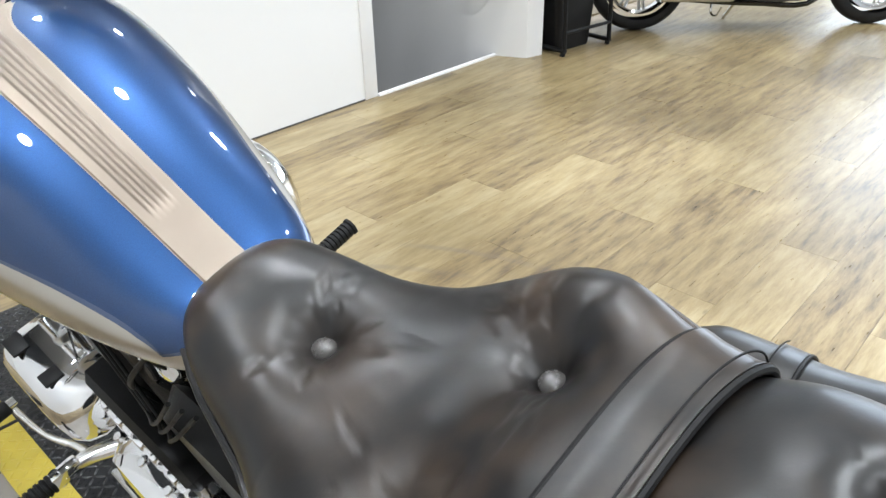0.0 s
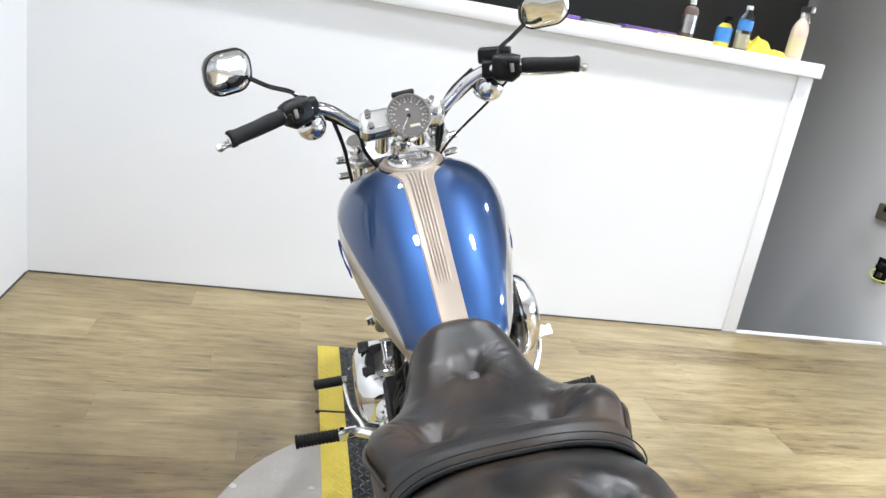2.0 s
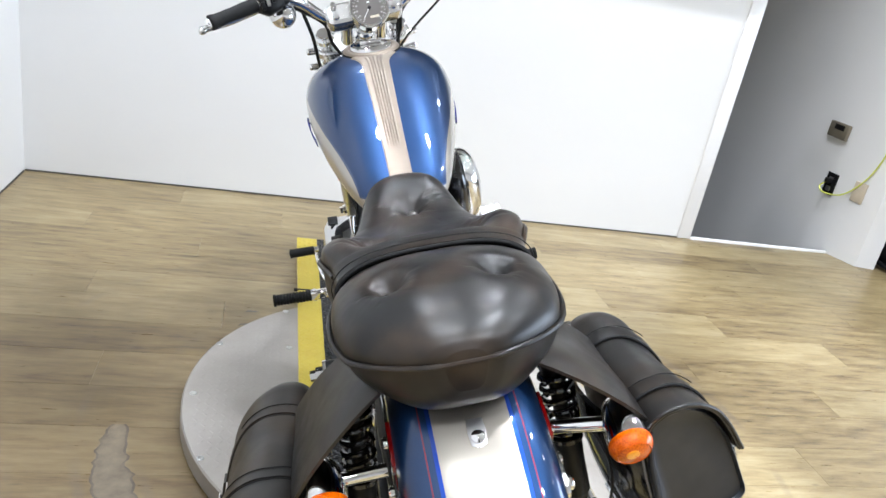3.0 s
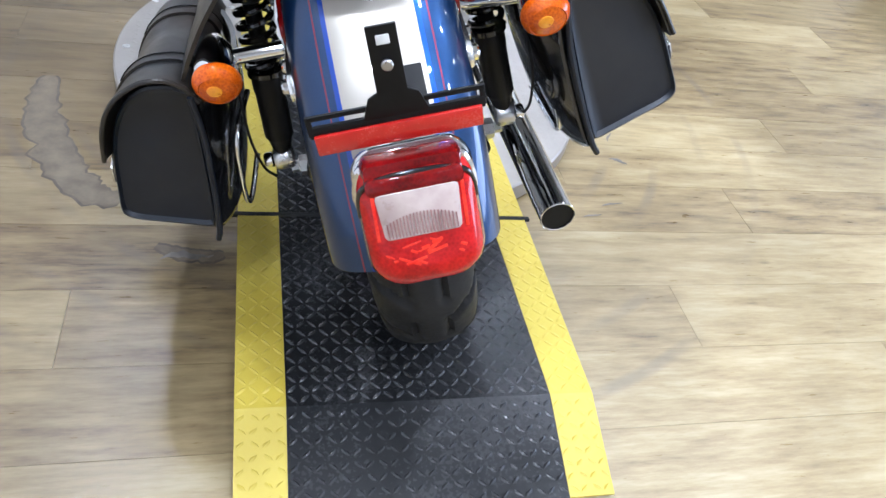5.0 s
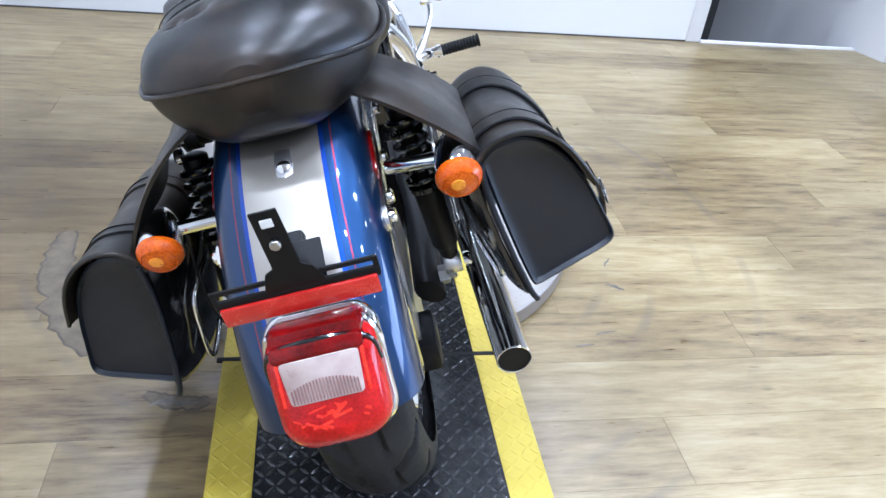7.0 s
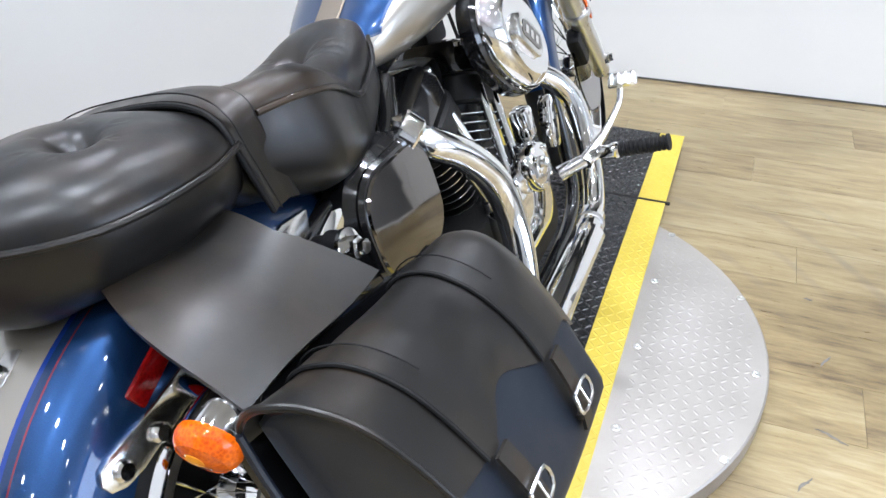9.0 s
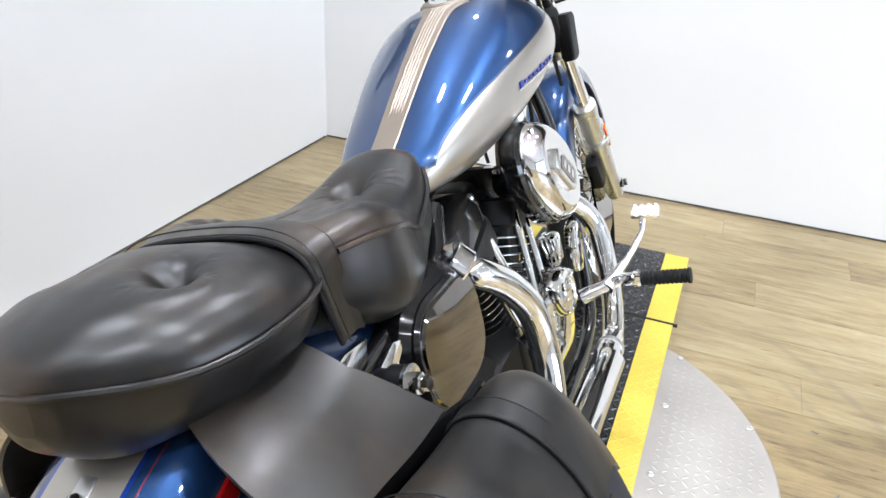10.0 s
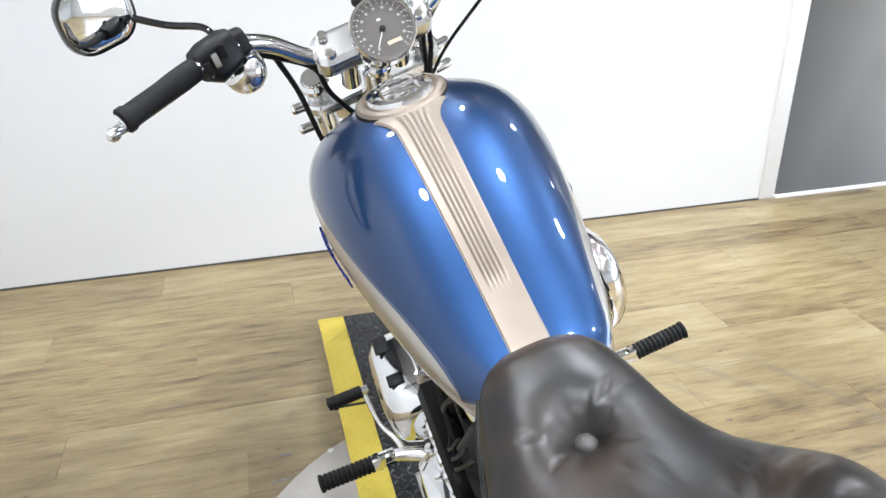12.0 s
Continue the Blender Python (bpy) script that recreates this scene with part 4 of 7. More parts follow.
def strap_point(width, lift):
    """The strap lies over the joint of the seats, bows back towards the sides and runs down the flank."""
    def f(u, v):
        q = min(max((u - 0.14) / 0.72, 0), 1)
        a = math.pi * (1 - q)
        c = math.cos(a)
        y = 0.191 - 0.012 * abs(c) ** 2.6 + (v - 0.5) * width
        zt, w, zp, zb = lerp_table(FRONT_SEAT, max(y, 0.19))
        rt, rw, rp, rb = lerp_table(REAR_SEAT, min(y, 0.184))
        k = min(max((0.205 - y) / 0.05, 0), 1)
        zt, w, zp = max(zt, zt + (rt - zt) * k), max(w, w + (rw - w) * k), zp + (rp - zp) * k
        if 0.14 < u < 0.86:
            return Vector(((w + lift) * power(c, 2 / 2.7), y, zp + (zt - zp + lift) * power(math.sin(a), 2 / 2.6)))
        side, t = (-1, u / 0.14) if u <= 0.14 else (1, (1 - u) / 0.14)
        return Vector((side * ((w + lift) * (0.90 + 0.10 * t)), y + 0.03 * (1 - t), zb - 0.004 + (zp - zb + 0.004) * t))
    return f


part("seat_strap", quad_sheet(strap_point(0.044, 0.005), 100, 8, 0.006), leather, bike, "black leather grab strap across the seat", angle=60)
# black tubes stand in for the shaded grooves beside the strap
for v in (-0.03, 1.03):
    part("strap_edge", tube([strap_point(0.044, 0.001)(u / 70, v) for u in range(71)], 0.0034, 8, 2), rubber, bike)
part("strap_stitching", tube([strap_point(0.044, 0.0105)(u / 40, 0.16) for u in range(41)], 0.0009, 6, 2), rubber, bike)

# rear fender, lamp and plate bracket
FC, FR = Vector((0, 0.10, 0.327)), 0.402


def fender_point(phi, u, R=FR, half=0.1, drop=0.095):
    a = radians(phi)
    th = u * math.pi / 2
    x = half * power(math.sin(th), 0.62)
    r = R - drop * (1 - max(math.cos(th), 0) ** 0.55)
    return Vector((x, FC.y + r * math.cos(a), FC.z + r * math.sin(a)))


fender = part("rear_fender", quad_sheet(lambda u, v: fender_point(48 + 115 * v, u * 2 - 1, half=0.1 + 0.004 * v), 36, 60, 0.004), fender_paint, bike,
              "blue rear fender with silver centre panel and pin lines", angle=60)
tab_at, tab_next = fender_point(117.5, 0), fender_point(120.5, 0)
tab_up = (tab_at - tab_next).normalized()
tab_m = axis_matrix(tab_at + Vector((0.004, 0, 0)) + tab_up.cross(Vector((-1, 0, 0))) * 0.002, tab_up.cross(Vector((-1, 0, 0))), tab_up)
seat_tab = part("seat_tab", plate([(-0.010, -0.010), (0.0, -0.014), (0.010, -0.010), (0.012, 0.008), (0.010, 0.026), (-0.010, 0.026), (-0.012, 0.008)], 0.003, tab_m, 0.001), steel, bike)
part("tab_screw", shift(lathe([(0.009, 0.003), (0.009, 0.007), (0.005, 0.011), (0.0002, 0.012)], segs=18), tab_m), chrome, seat_tab)

TAIL = Vector((0, math.cos(radians(153.5)), math.sin(radians(153.5))))
tail_m = Matrix.Translation((0.011, 0, 0)) @ axis_matrix(FC + TAIL * (FR - 0.006), TAIL)


def round_rect(w, h, r, n=6):
    pts = []
    for cx, cy, a0 in ((w / 2 - r, h / 2 - r, 0), (-w / 2 + r, h / 2 - r, 90), (-w / 2 + r, -h / 2 + r, 180), (w / 2 - r, -h / 2 + r, 270)):
        pts += [(cx + r * math.cos(radians(a0 + 90 * k / n)), cy + r * math.sin(radians(a0 + 90 * k / n))) for k in range(n + 1)]
    return pts


def stacked(sections, m, cap=True):
    """Skin over rounded rectangles: (width, height, corner, offset y, z)."""
    return skin([[m @ Vector((x, y + oy, z)) for x, y in round_rect(w, h, r)] for w, h, r, oy, z in sections], cap)


tail = part("tail_lamp_base", stacked([(0.128, 0.149, 0.03, 0.002, -0.01), (0.136, 0.158, 0.034, 0.003, 0.01), (0.136, 0.158, 0.034, 0.003, 0.018), (0.130, 0.152, 0.032, 0.003, 0.023)], tail_m), chrome, bike, "chrome tail lamp base")
lens = part("tail_lens", stacked([(0.120, 0.140, 0.03, 0, 0.01), (0.126, 0.146, 0.034, 0, 0.025), (0.128, 0.142, 0.036, -0.002, 0.042), (0.120, 0.130, 0.036, -0.004, 0.056), (0.10, 0.108, 0.032, -0.006, 0.064), (0.07, 0.08, 0.025, -0.006, 0.066)], tail_m),
            red_lens, tail, "red tail lamp lens", angle=60)
window = part("lens_window", skin([[tail_m @ Vector((x * (1 + 1.6 * y), y + 0.012, z)) for x, y in round_rect(0.084 * k, 0.05 * k, 0.006)] for k, z in ((1.03, 0.05), (1.03, 0.0655), (0.97, 0.0673))]), clear_lens, lens, "clear ribbed window of the tail lamp")
rib_bm = bmesh.new()
for k in range(21):
    x = -0.037 + 0.0037 * k
    rise = 0.024 - 0.008 * (x / 0.037) ** 2
    box((x, -0.011 + rise / 2, 0.0675), (0.0016, rise, 0.0022), 0, bm=rib_bm)
tagged(part("window_ribs", shift(rib_bm, tail_m), rib_shade_lens, window), kind="stuff")
part("lens_band", stacked([(0.108, 0.022, 0.008, 0.045, 0.05), (0.104, 0.018, 0.007, 0.045, 0.0655), (0.098, 0.012, 0.005, 0.045, 0.067)], tail_m), deep_red, lens)
# paler bars paint the sparkle of the moulded facets
facets = random.Random(5)
for k in range(16):
    x, y = facets.uniform(-0.036, 0.036), facets.uniform(-0.046, -0.02)
    part("lens_facet", shift(box((0, 0, 0), (facets.uniform(0.008, 0.026), facets.uniform(0.002, 0.004), 0.002), 0.0006), tail_m @ pose(x, y, 0.0662 - abs(x) * 0.05, 0, 0, facets.choice((12, -28, 35)))), pale_red, lens)
for x in (-0.048, 0.048):
    part("lens_facet", shift(box((0, 0, 0), (0.05, 0.004, 0.002), 0.0006), tail_m @ pose(x, 0.012, 0.0645, 0, 0, 88)), pale_red, lens)
part("lens_top", stacked([(0.112, 0.028, 0.012, 0.06, 0.006), (0.11, 0.028, 0.012, 0.06, 0.044), (0.102, 0.022, 0.008, 0.056, 0.058)], tail_m), deep_red, lens, "deep red top of the lens")
rim = [tail_m @ Vector(p) for p in ((-0.063, 0.012, 0.040), (-0.061, 0.034, 0.049), (-0.052, 0.047, 0.0575), (-0.03, 0.0535, 0.0615), (0.0, 0.055, 0.0625), (0.03, 0.0535, 0.0615), (0.052, 0.047, 0.0575), (0.061, 0.034, 0.049), (0.063, 0.012, 0.040))]
hood = part("lens_hood", tube(rim, 0.0036, 10, 6), black_gloss, tail, "black rim over the lens")
for s in (-1, 1):
    part("hood_end", tube([tail_m @ Vector(p) for p in ((s * 0.063, 0.0, 0.012), (s * 0.064, 0.03, 0.022), (s * 0.056, 0.058, 0.034), (s * 0.045, 0.066, 0.04))], [0.004, 0.006, 0.006, 0.003], 10, 5), chrome, hood)

bracket = part("plate_bracket", plate([(-0.036, 0), (0.036, 0), (0.026, 0.03), (0.0155, 0.036), (0.0145, 0.106), (0.0145, 0.113), (-0.0145, 0.113), (-0.0145, 0.106), (-0.0155, 0.036), (-0.026, 0.03)], 0.003,
                                      Matrix.Translation((0, -0.223, 0.612)) @ pose(0, 0, 0, 97, 0, 0), 0.0008), black_satin, bike, "black licence plate bracket without a plate")
part("bracket_slot", box((0, -0.2385, 0.709), (0.013, 0.002, 0.010), 0.0008), mark_white, bracket)
part("bracket_nut", bolt_head((0, -0.2375, 0.682), (0, -1, 0.1), 0.006, 0.004), steel, bracket)
part("bracket_foot", box((0.01, -0.205, 0.63), (0.05, 0.05, 0.004), 0.001, pose(0, 0, 0, 40, 0, 0)), black_satin, bracket)
part("bracket_arm", box((0, -0.19, 0.622), (0.03, 0.07, 0.02), 0.004, pose(0, 0, 0, 38, 0, 0)), black_satin, bracket)
for s in (-1, 1):
    for z in (0.629, 0.612):
        part("bracket_wing", box((s * 0.052, -0.224, z), (0.078, 0.004, 0.006), 0.0012), black_satin, bracket)
    part("bracket_wing_end", box((s * 0.09, -0.224, 0.62), (0.006, 0.004, 0.024), 0.0012), black_satin, bracket)
part("bracket_crossbar", box((0, -0.224, 0.612), (0.184, 0.005, 0.014), 0.0015), black_satin, bracket)
part("rear_reflector", box((0, -0.228, 0.598), (0.176, 0.006, 0.024), 0.002), red_reflector, bracket, "long red rear reflector")
for o in (bracket, *bracket.children_recursive):
    o.data.transform(Matrix.Translation((0.007, -0.026, 0.014)))


def turn_signal(s, center, facing, lens_mat, arm_to):
    d = Vector(facing).normalized()
    c = Vector(center)
    body = part("turn_signal", lathe([(0.004, 0.072), (0.014, 0.066), (0.022, 0.05), (0.0275, 0.028), (0.0295, 0.006), (0.0295, 0.0)], c, -d, 32), chrome, bike, "chrome bullet turn signal")
    part("signal_lens", lathe([(0.029, -0.002), (0.031, 0.003), (0.031, 0.008), (0.028, 0.015), (0.0235, 0.0195), (0.0225, 0.0185), (0.016, 0.0215), (0.0003, 0.0235)], c, d, 32), lens_mat, body, "amber lens")
    part("bulb_spot", lathe([(0.0115, 0.0205), (0.009, 0.0238), (0.0003, 0.0248)], c + Vector((-0.003, 0, 0.003)), d, 20), lens_glow, body)
    base = c - d * 0.032
    part("signal_arm", tube([base, Vector(arm_to)], 0.0105, 14, curve=False), chrome, body)
    return body


for s in (-1, 1):
    turn_signal(s, (-0.204, -0.041, 0.588) if s < 0 else (0.209, -0.069, 0.612), (0, -1, -0.3), amber, (s * 0.118, -0.005, 0.602 + 0.008 * s))
    strut = part("fender_strut", plate([(-0.13, -0.008), (-0.126, -0.02), (-0.112, -0.027), (-0.09, -0.027), (0.24, 0.03), (0.25, 0.055), (0.20, 0.062), (-0.05, 0.014), (-0.11, 0.008), (-0.124, 0.003)], 0.009,
                                       Matrix.Translation((s * 0.107 - 0.0045, 0.01, 0.602)) @ Matrix(((0, 0, 1, 0), (1, 0, 0, 0), (0, 1, 0, 0), (0, 0, 0, 1))), 0.002), alloy_white, bike, "polished fender strut")
    for y, z in ((-0.098, 0.592), (-0.05, 0.592), (0.035, 0.607), (0.14, 0.634)):
        part("strut_bolt", bolt_head((s * 0.112, y, z), (s, 0, 0), 0.010, 0.008), chrome, strut)
    side_marker = part("side_reflector", box((s * 0.106, -0.02, 0.642), (0.008, 0.07, 0.024), 0.003, pose(0, 0, 0, 22, 0, 0)), deep_red, bike, "small red side reflector")
    # shock absorber
    top, low = Vector((s * 0.151, 0.088, 0.655)), Vector((s * 0.173, 0.055, 0.388))
    ax = (low - top).normalized()
    shock = part("shock_absorber", lathe([(0.012, 0), (0.019, 0.004), (0.019, 0.03), (0.012, 0.034), (0.012, 0.128), (0.021, 0.13), (0.0225, 0.136), (0.0225, 0.16), (0.0215, 0.163), (0.0215, 0.235), (0.018, 0.24), (0.013, 0.26), (0.013, 0.27)], top, ax, 24),
                 plastic_black, bike, "black coil shock absorber")
    coil = [top + ax * (0.016 + 0.115 * k / 72) + (Vector((1, 0, 0)) * math.cos(k * 2 * math.pi / 12) + ax.cross(Vector((1, 0, 0))).normalized() * math.sin(k * 2 * math.pi / 12)) * 0.0235 for k in range(73)]
    part("spring", tube(coil, 0.0048, 8, curve=False), black_gloss, shock)
    part("shock_collar", lathe([(0.0225, 0), (0.026, 0.002), (0.026, 0.009), (0.0225, 0.011)], top + ax * 0.128, ax, 24), black_gloss, shock)
    part("shock_eye", lathe([(0.016, -0.014), (0.018, -0.01), (0.018, 0.01), (0.016, 0.014)], low + ax * 0.005, (1, 0, 0), 20), alloy, shock)
    part("shock_nut", bolt_head(low + Vector((s * 0.018, 0, 0)) + ax * 0.005, (s, 0, 0), 0.012, 0.012), chrome, shock)
    part("shock_top_bolt", bolt_head(top + Vector((s * 0.016, 0, 0)), (s, 0, 0), 0.012, 0.01), chrome, shock)
    part("swingarm", tube([(s * 0.125, 0.07, 0.32), (s * 0.125, 0.35, 0.32), (s * 0.10, 0.58, 0.33)], 0.02, 12, 4, flat=1.5), black_satin, bike)
    part("axle_nut", lathe([(0.017, 0), (0.017, 0.016), (0.01, 0.018), (0.01, 0.03), (0.0002, 0.031)], (s * 0.145, 0.10, 0.327), (s, 0, 0), 6), steel, bike)
    part("frame_rail", tube([(s * 0.09, 0.12, 0.60), (s * 0.10, 0.30, 0.63), (s * 0.10, 0.48, 0.64), (s * 0.06, 0.60, 0.70)], 0.016, 12, 5), black_gloss, bike)
    # docking bracket with knob
    dock = part("dock_bracket", plate([(-0.065, -0.035), (-0.02, -0.045), (0.035, -0.03), (0.066, 0.0), (0.068, 0.016), (0.05, 0.022), (-0.02, 0.0)], 0.006,
                                      Matrix.Translation((s * 0.145, 0.205, 0.632)) @ Matrix(((0, 0, 1, 0), (1, 0, 0, 0), (0, 1, 0, 0), (0, 0, 0, 1))), 0.002), chrome, bike, "chrome docking bracket")
    part("dock_post", lathe([(0.016, 0), (0.016, 0.018), (0.021, 0.019), (0.021, 0.04), (0.017, 0.042)], (s * 0.150, 0.207, 0.63), (s, 0, 0), 24), black_satin, dock)
    part("dock_washer", lathe([(0.0225, 0), (0.0225, 0.005), (0.014, 0.006)], (s * 0.190, 0.207, 0.63), (s, 0, 0), 24), chrome, dock)
    part("dock_bolt", lathe([(0.013, 0), (0.013, 0.012), (0.009, 0.013), (0.009, 0.022), (0.0002, 0.0225)], (s * 0.196, 0.207, 0.63), (s, 0, 0), 6), chrome, dock)

wheel(bike, "rear_wheel", REAR_AXLE, 0.327, 0.077, 0.062, 0.215, 40, 0.008)
part("belt_pulley", lathe([(0.1, -0.012), (0.105, -0.01), (0.105, 0.01), (0.1, 0.012)], (-0.095, 0.10, 0.327), (1, 0, 0), 48), black_satin, bike)
part("belt_guard", tube([(-0.115, 0.12, 0.44), (-0.115, 0.3, 0.42), (-0.115, 0.5, 0.40)], [0.012, 0.02, 0.016], 10, 5), black_satin, bike)
part("brake_disc", lathe([(0.055, -0.003), (0.13, -0.003), (0.13, 0.003), (0.055, 0.003)], (0.095, 0.10, 0.327), (1, 0, 0), 48), steel, bike)
part("brake_caliper", box((0.1, 0.0, 0.28), (0.045, 0.09, 0.06), 0.01), black_satin, bike)

# engine
part("crankcase", stacked([(0.46, 0.20, 0.05, 0, -0.11), (0.5, 0.23, 0.06, 0, -0.08), (0.5, 0.23, 0.06, 0, 0.08), (0.46, 0.20, 0.05, 0, 0.11)],
                          Matrix.Translation((0, 0.80, 0.29)) @ Matrix(((0, 0, 1, 0), (1, 0, 0, 0), (0, 1, 0, 0), (0, 0, 0, 1)))), engine_black, bike, "black crinkle engine case")
part("gearbox", stacked([(0.2, 0.2, 0.05, 0, -0.1), (0.22, 0.22, 0.06, 0, 0.1)], Matrix.Translation((0, 0.50, 0.33)) @ Matrix(((0, 0, 1, 0), (1, 0, 0, 0), (0, 1, 0, 0), (0, 0, 0, 1)))), engine_black, bike)
for lean, name in ((-22.5, "rear"), (22.5, "front")):
    m = Matrix.Translation((0, 0.80, 0.345)) @ pose(0, 0, 0, -lean, 0, 0)
    barrel = part("cylinder", lathe([(0.058, 0.05), (0.058, 0.22)], (0, 0, 0), (0, 0, 1), 24), engine_black, bike, "black finned engine cylinder")
    barrel.data.transform(m)
    for k in range(9):
        h = 0.062 + 0.017 * k
        fin = stacked([(0.17, 0.15, 0.05, 0, h - 0.002), (0.176, 0.156, 0.053, 0, h - 0.001), (0.176, 0.156, 0.053, 0, h + 0.001), (0.17, 0.15, 0.05, 0, h + 0.002)], m)
        part("cooling_fin", fin, engine_black, barrel)
        edge = stacked([(0.1775, 0.1575, 0.0535, 0, h - 0.0009), (0.1775, 0.1575, 0.0535, 0, h + 0.0009)], m, False)
        part("fin_edge", edge, alloy_white, barrel, "bright cut fin edge")
    head = part("cylinder_head", stacked([(0.17, 0.15, 0.04, 0, 0.218), (0.18, 0.16, 0.045, 0, 0.224), (0.18, 0.16, 0.045, 0, 0.268), (0.17, 0.15, 0.04, 0, 0.274)], m), engine_black, bike)
    part("rocker_box", stacked([(0.15, 0.15, 0.03, 0, 0.275), (0.16, 0.155, 0.035, 0, 0.28), (0.16, 0.155, 0.035, 0, 0.315), (0.14, 0.13, 0.03, 0, 0.335), (0.10, 0.09, 0.03, 0, 0.342)], m), black_gloss, head, "gloss black rocker cover")
    for bx, by in ((0.065, 0.06), (0.065, -0.06), (-0.065, 0.06), (-0.065, -0.06)):
        part("rocker_bolt", bolt_head(m @ Vector((bx, by, 0.322)), m.to_3x3() @ Vector((0, 0, 1)), 0.008, 0.008), chrome, head)
    for dx in (-0.028, 0.028):
        a, b = Vector((0.115, 0.80 + (0.05 if lean > 0 else -0.05) + dx, 0.40)), m @ Vector((0.082, dx, 0.25))
        part("pushrod_tube", tube([a, a.lerp(b, 0.3), b], 0.0095, 12, curve=False), chrome, bike, "chrome pushrod tube")
        part("tappet_block", lathe([(0.016, -0.02), (0.018, 0.0), (0.013, 0.02), (0.010, 0.022)], a, b - a, 16), chrome, bike)
gear = part("gear_cover", stacked([(0.26, 0.16, 0.05, 0, 0), (0.27, 0.17, 0.055, 0, 0.015), (0.26, 0.16, 0.05, 0, 0.032), (0.22, 0.12, 0.04, 0, 0.038)],
                                  Matrix.Translation((0.105, 0.83, 0.34)) @ Matrix(((0, 0, 1, 0), (1, 0, 0, 0), (0, 1, 0, 0), (0, 0, 0, 1)))), chrome, bike, "chrome gear cover")
timer = part("timer_cover", lathe([(0.05, 0), (0.05, 0.03), (0.046, 0.037), (0.036, 0.039), (0.034, 0.036), (0.02, 0.036), (0.018, 0.039), (0.0003, 0.040)], (0.128, 0.876, 0.402), (1, 0, 0.05), 40), chrome, bike, "round chrome timer cover")
for k in range(4):
    a = radians(45 + 90 * k)
    part("timer_screw", bolt_head((0.166, 0.876 + 0.042 * math.cos(a), 0.402 + 0.042 * math.sin(a)), (1, 0, 0), 0.005, 0.003), chrome, timer)
part("oil_pump", box((0.12, 0.94, 0.47), (0.04, 0.05, 0.07), 0.012), chrome, bike)
YZ_SIDE = Matrix(((0, 0, 1, 0), (1, 0, 0, 0), (0, 1, 0, 0), (0, 0, 0, 1)))
vent_m = Matrix.Translation((0.122, 1.045, 0.43)) @ pose(0, 0, 0, -12, 0, 0) @ YZ_SIDE
vent = part("regulator_cover", plate([(-0.022, -0.055), (0.018, -0.06), (0.03, -0.01), (0.026, 0.035), (0.0, 0.058), (-0.022, 0.045), (-0.03, 0.0)], 0.026, vent_m, 0.006), chrome, bike, "chrome cover with three dark openings")
for cy, cz, k in ((0.002, 0.026, 1), (-0.002, -0.004, -1), (0.0, -0.034, 1)):
    part("cover_opening", plate([(cy - 0.011, cz - 0.008 * k), (cy + 0.012, cz - 0.006 * k), (cy, cz + 0.011 * k)], 0.002, vent_m @ Matrix.Translation((0, 0, 0.0252)), 0.0005), black_satin, vent)

# air cleaner: an oval set aslant, its rear end high
AC = Vector((0.121, 0.886, 0.650))
ac_dir = Vector((1, 0.02, 0.06)).normalized()
ac_m = axis_matrix(AC, ac_dir, (0, 0.68, 0.73))
ac_back = part("air_cleaner", shift(lathe([(0.100, -0.004), (0.115, 0.002), (0.118, 0.014), (0.117, 0.030), (0.111, 0.036)], segs=64, sx=0.76, sy=1.18), ac_m), black_gloss, bike, "black air cleaner back plate")
cover = part("air_cleaner_cover", shift(lathe([(0.109, 0.032), (0.1135, 0.038), (0.1135, 0.046), (0.109, 0.056), (0.100, 0.066), (0.090, 0.072), (0.083, 0.0745), (0.079, 0.0735), (0.0003, 0.074)], segs=72, sx=0.74, sy=1.16), ac_m),
             chrome, ac_back, "chrome oval air cleaner cover")
part("cover_insert", stacked([(0.112, 0.052, 0.022, 0, 0.072), (0.114, 0.054, 0.024, 0, 0.079), (0.104, 0.044, 0.02, 0, 0.082)], ac_m), alloy_white, cover, "brushed insert on the cover")
part("insert_field", stacked([(0.080, 0.030, 0.010, 0, 0.0815), (0.080, 0.030, 0.010, 0, 0.0835)], ac_m), chrome_dark, cover)
for dx in (-0.022, 0.0, 0.022):
    part("insert_bar", stacked([(0.012, 0.016, 0.003, 0, 0.083), (0.011, 0.015, 0.003, 0, 0.0845)], ac_m @ pose(dx, 0, 0)), chrome, cover)

# oil tank cover and side
oil_m = Matrix.Translation((0.098, 0.405, 0.57)) @ Matrix(((0, 0, 1, 0), (1, 0, 0, 0), (0, 1, 0, 0), (0, 0, 0, 1)))
oil = part("oil_tank", stacked([(0.2, 0.17, 0.06, 0, -0.02), (0.23, 0.2, 0.07, 0, 0.0), (0.225, 0.195, 0.07, 0, 0.03), (0.205, 0.175, 0.065, 0, 0.042)], oil_m), black_gloss, bike, "black oil tank")
part("oil_tank_cover", stacked([(0.2, 0.17, 0.062, 0, 0.040), (0.206, 0.176, 0.066, 0, 0.046), (0.196, 0.166, 0.06, 0, 0.052), (0.15, 0.12, 0.05, 0, 0.054)], oil_m), black_gloss, oil, "gloss black oil tank cover rim")
part("oil_tank_face", stacked([(0.186, 0.156, 0.056, 0, 0.052), (0.182, 0.152, 0.055, 0, 0.0565), (0.10, 0.08, 0.035, 0, 0.058)], oil_m), chrome_dark, oil, "dark mirror face of the oil tank cover")
part("oil_cap", lathe([(0.02, 0), (0.021, 0.02), (0.017, 0.026), (0.0002, 0.027)], (0.128, 0.50, 0.645), (0.2, 0.05, 1), 24), chrome, oil)
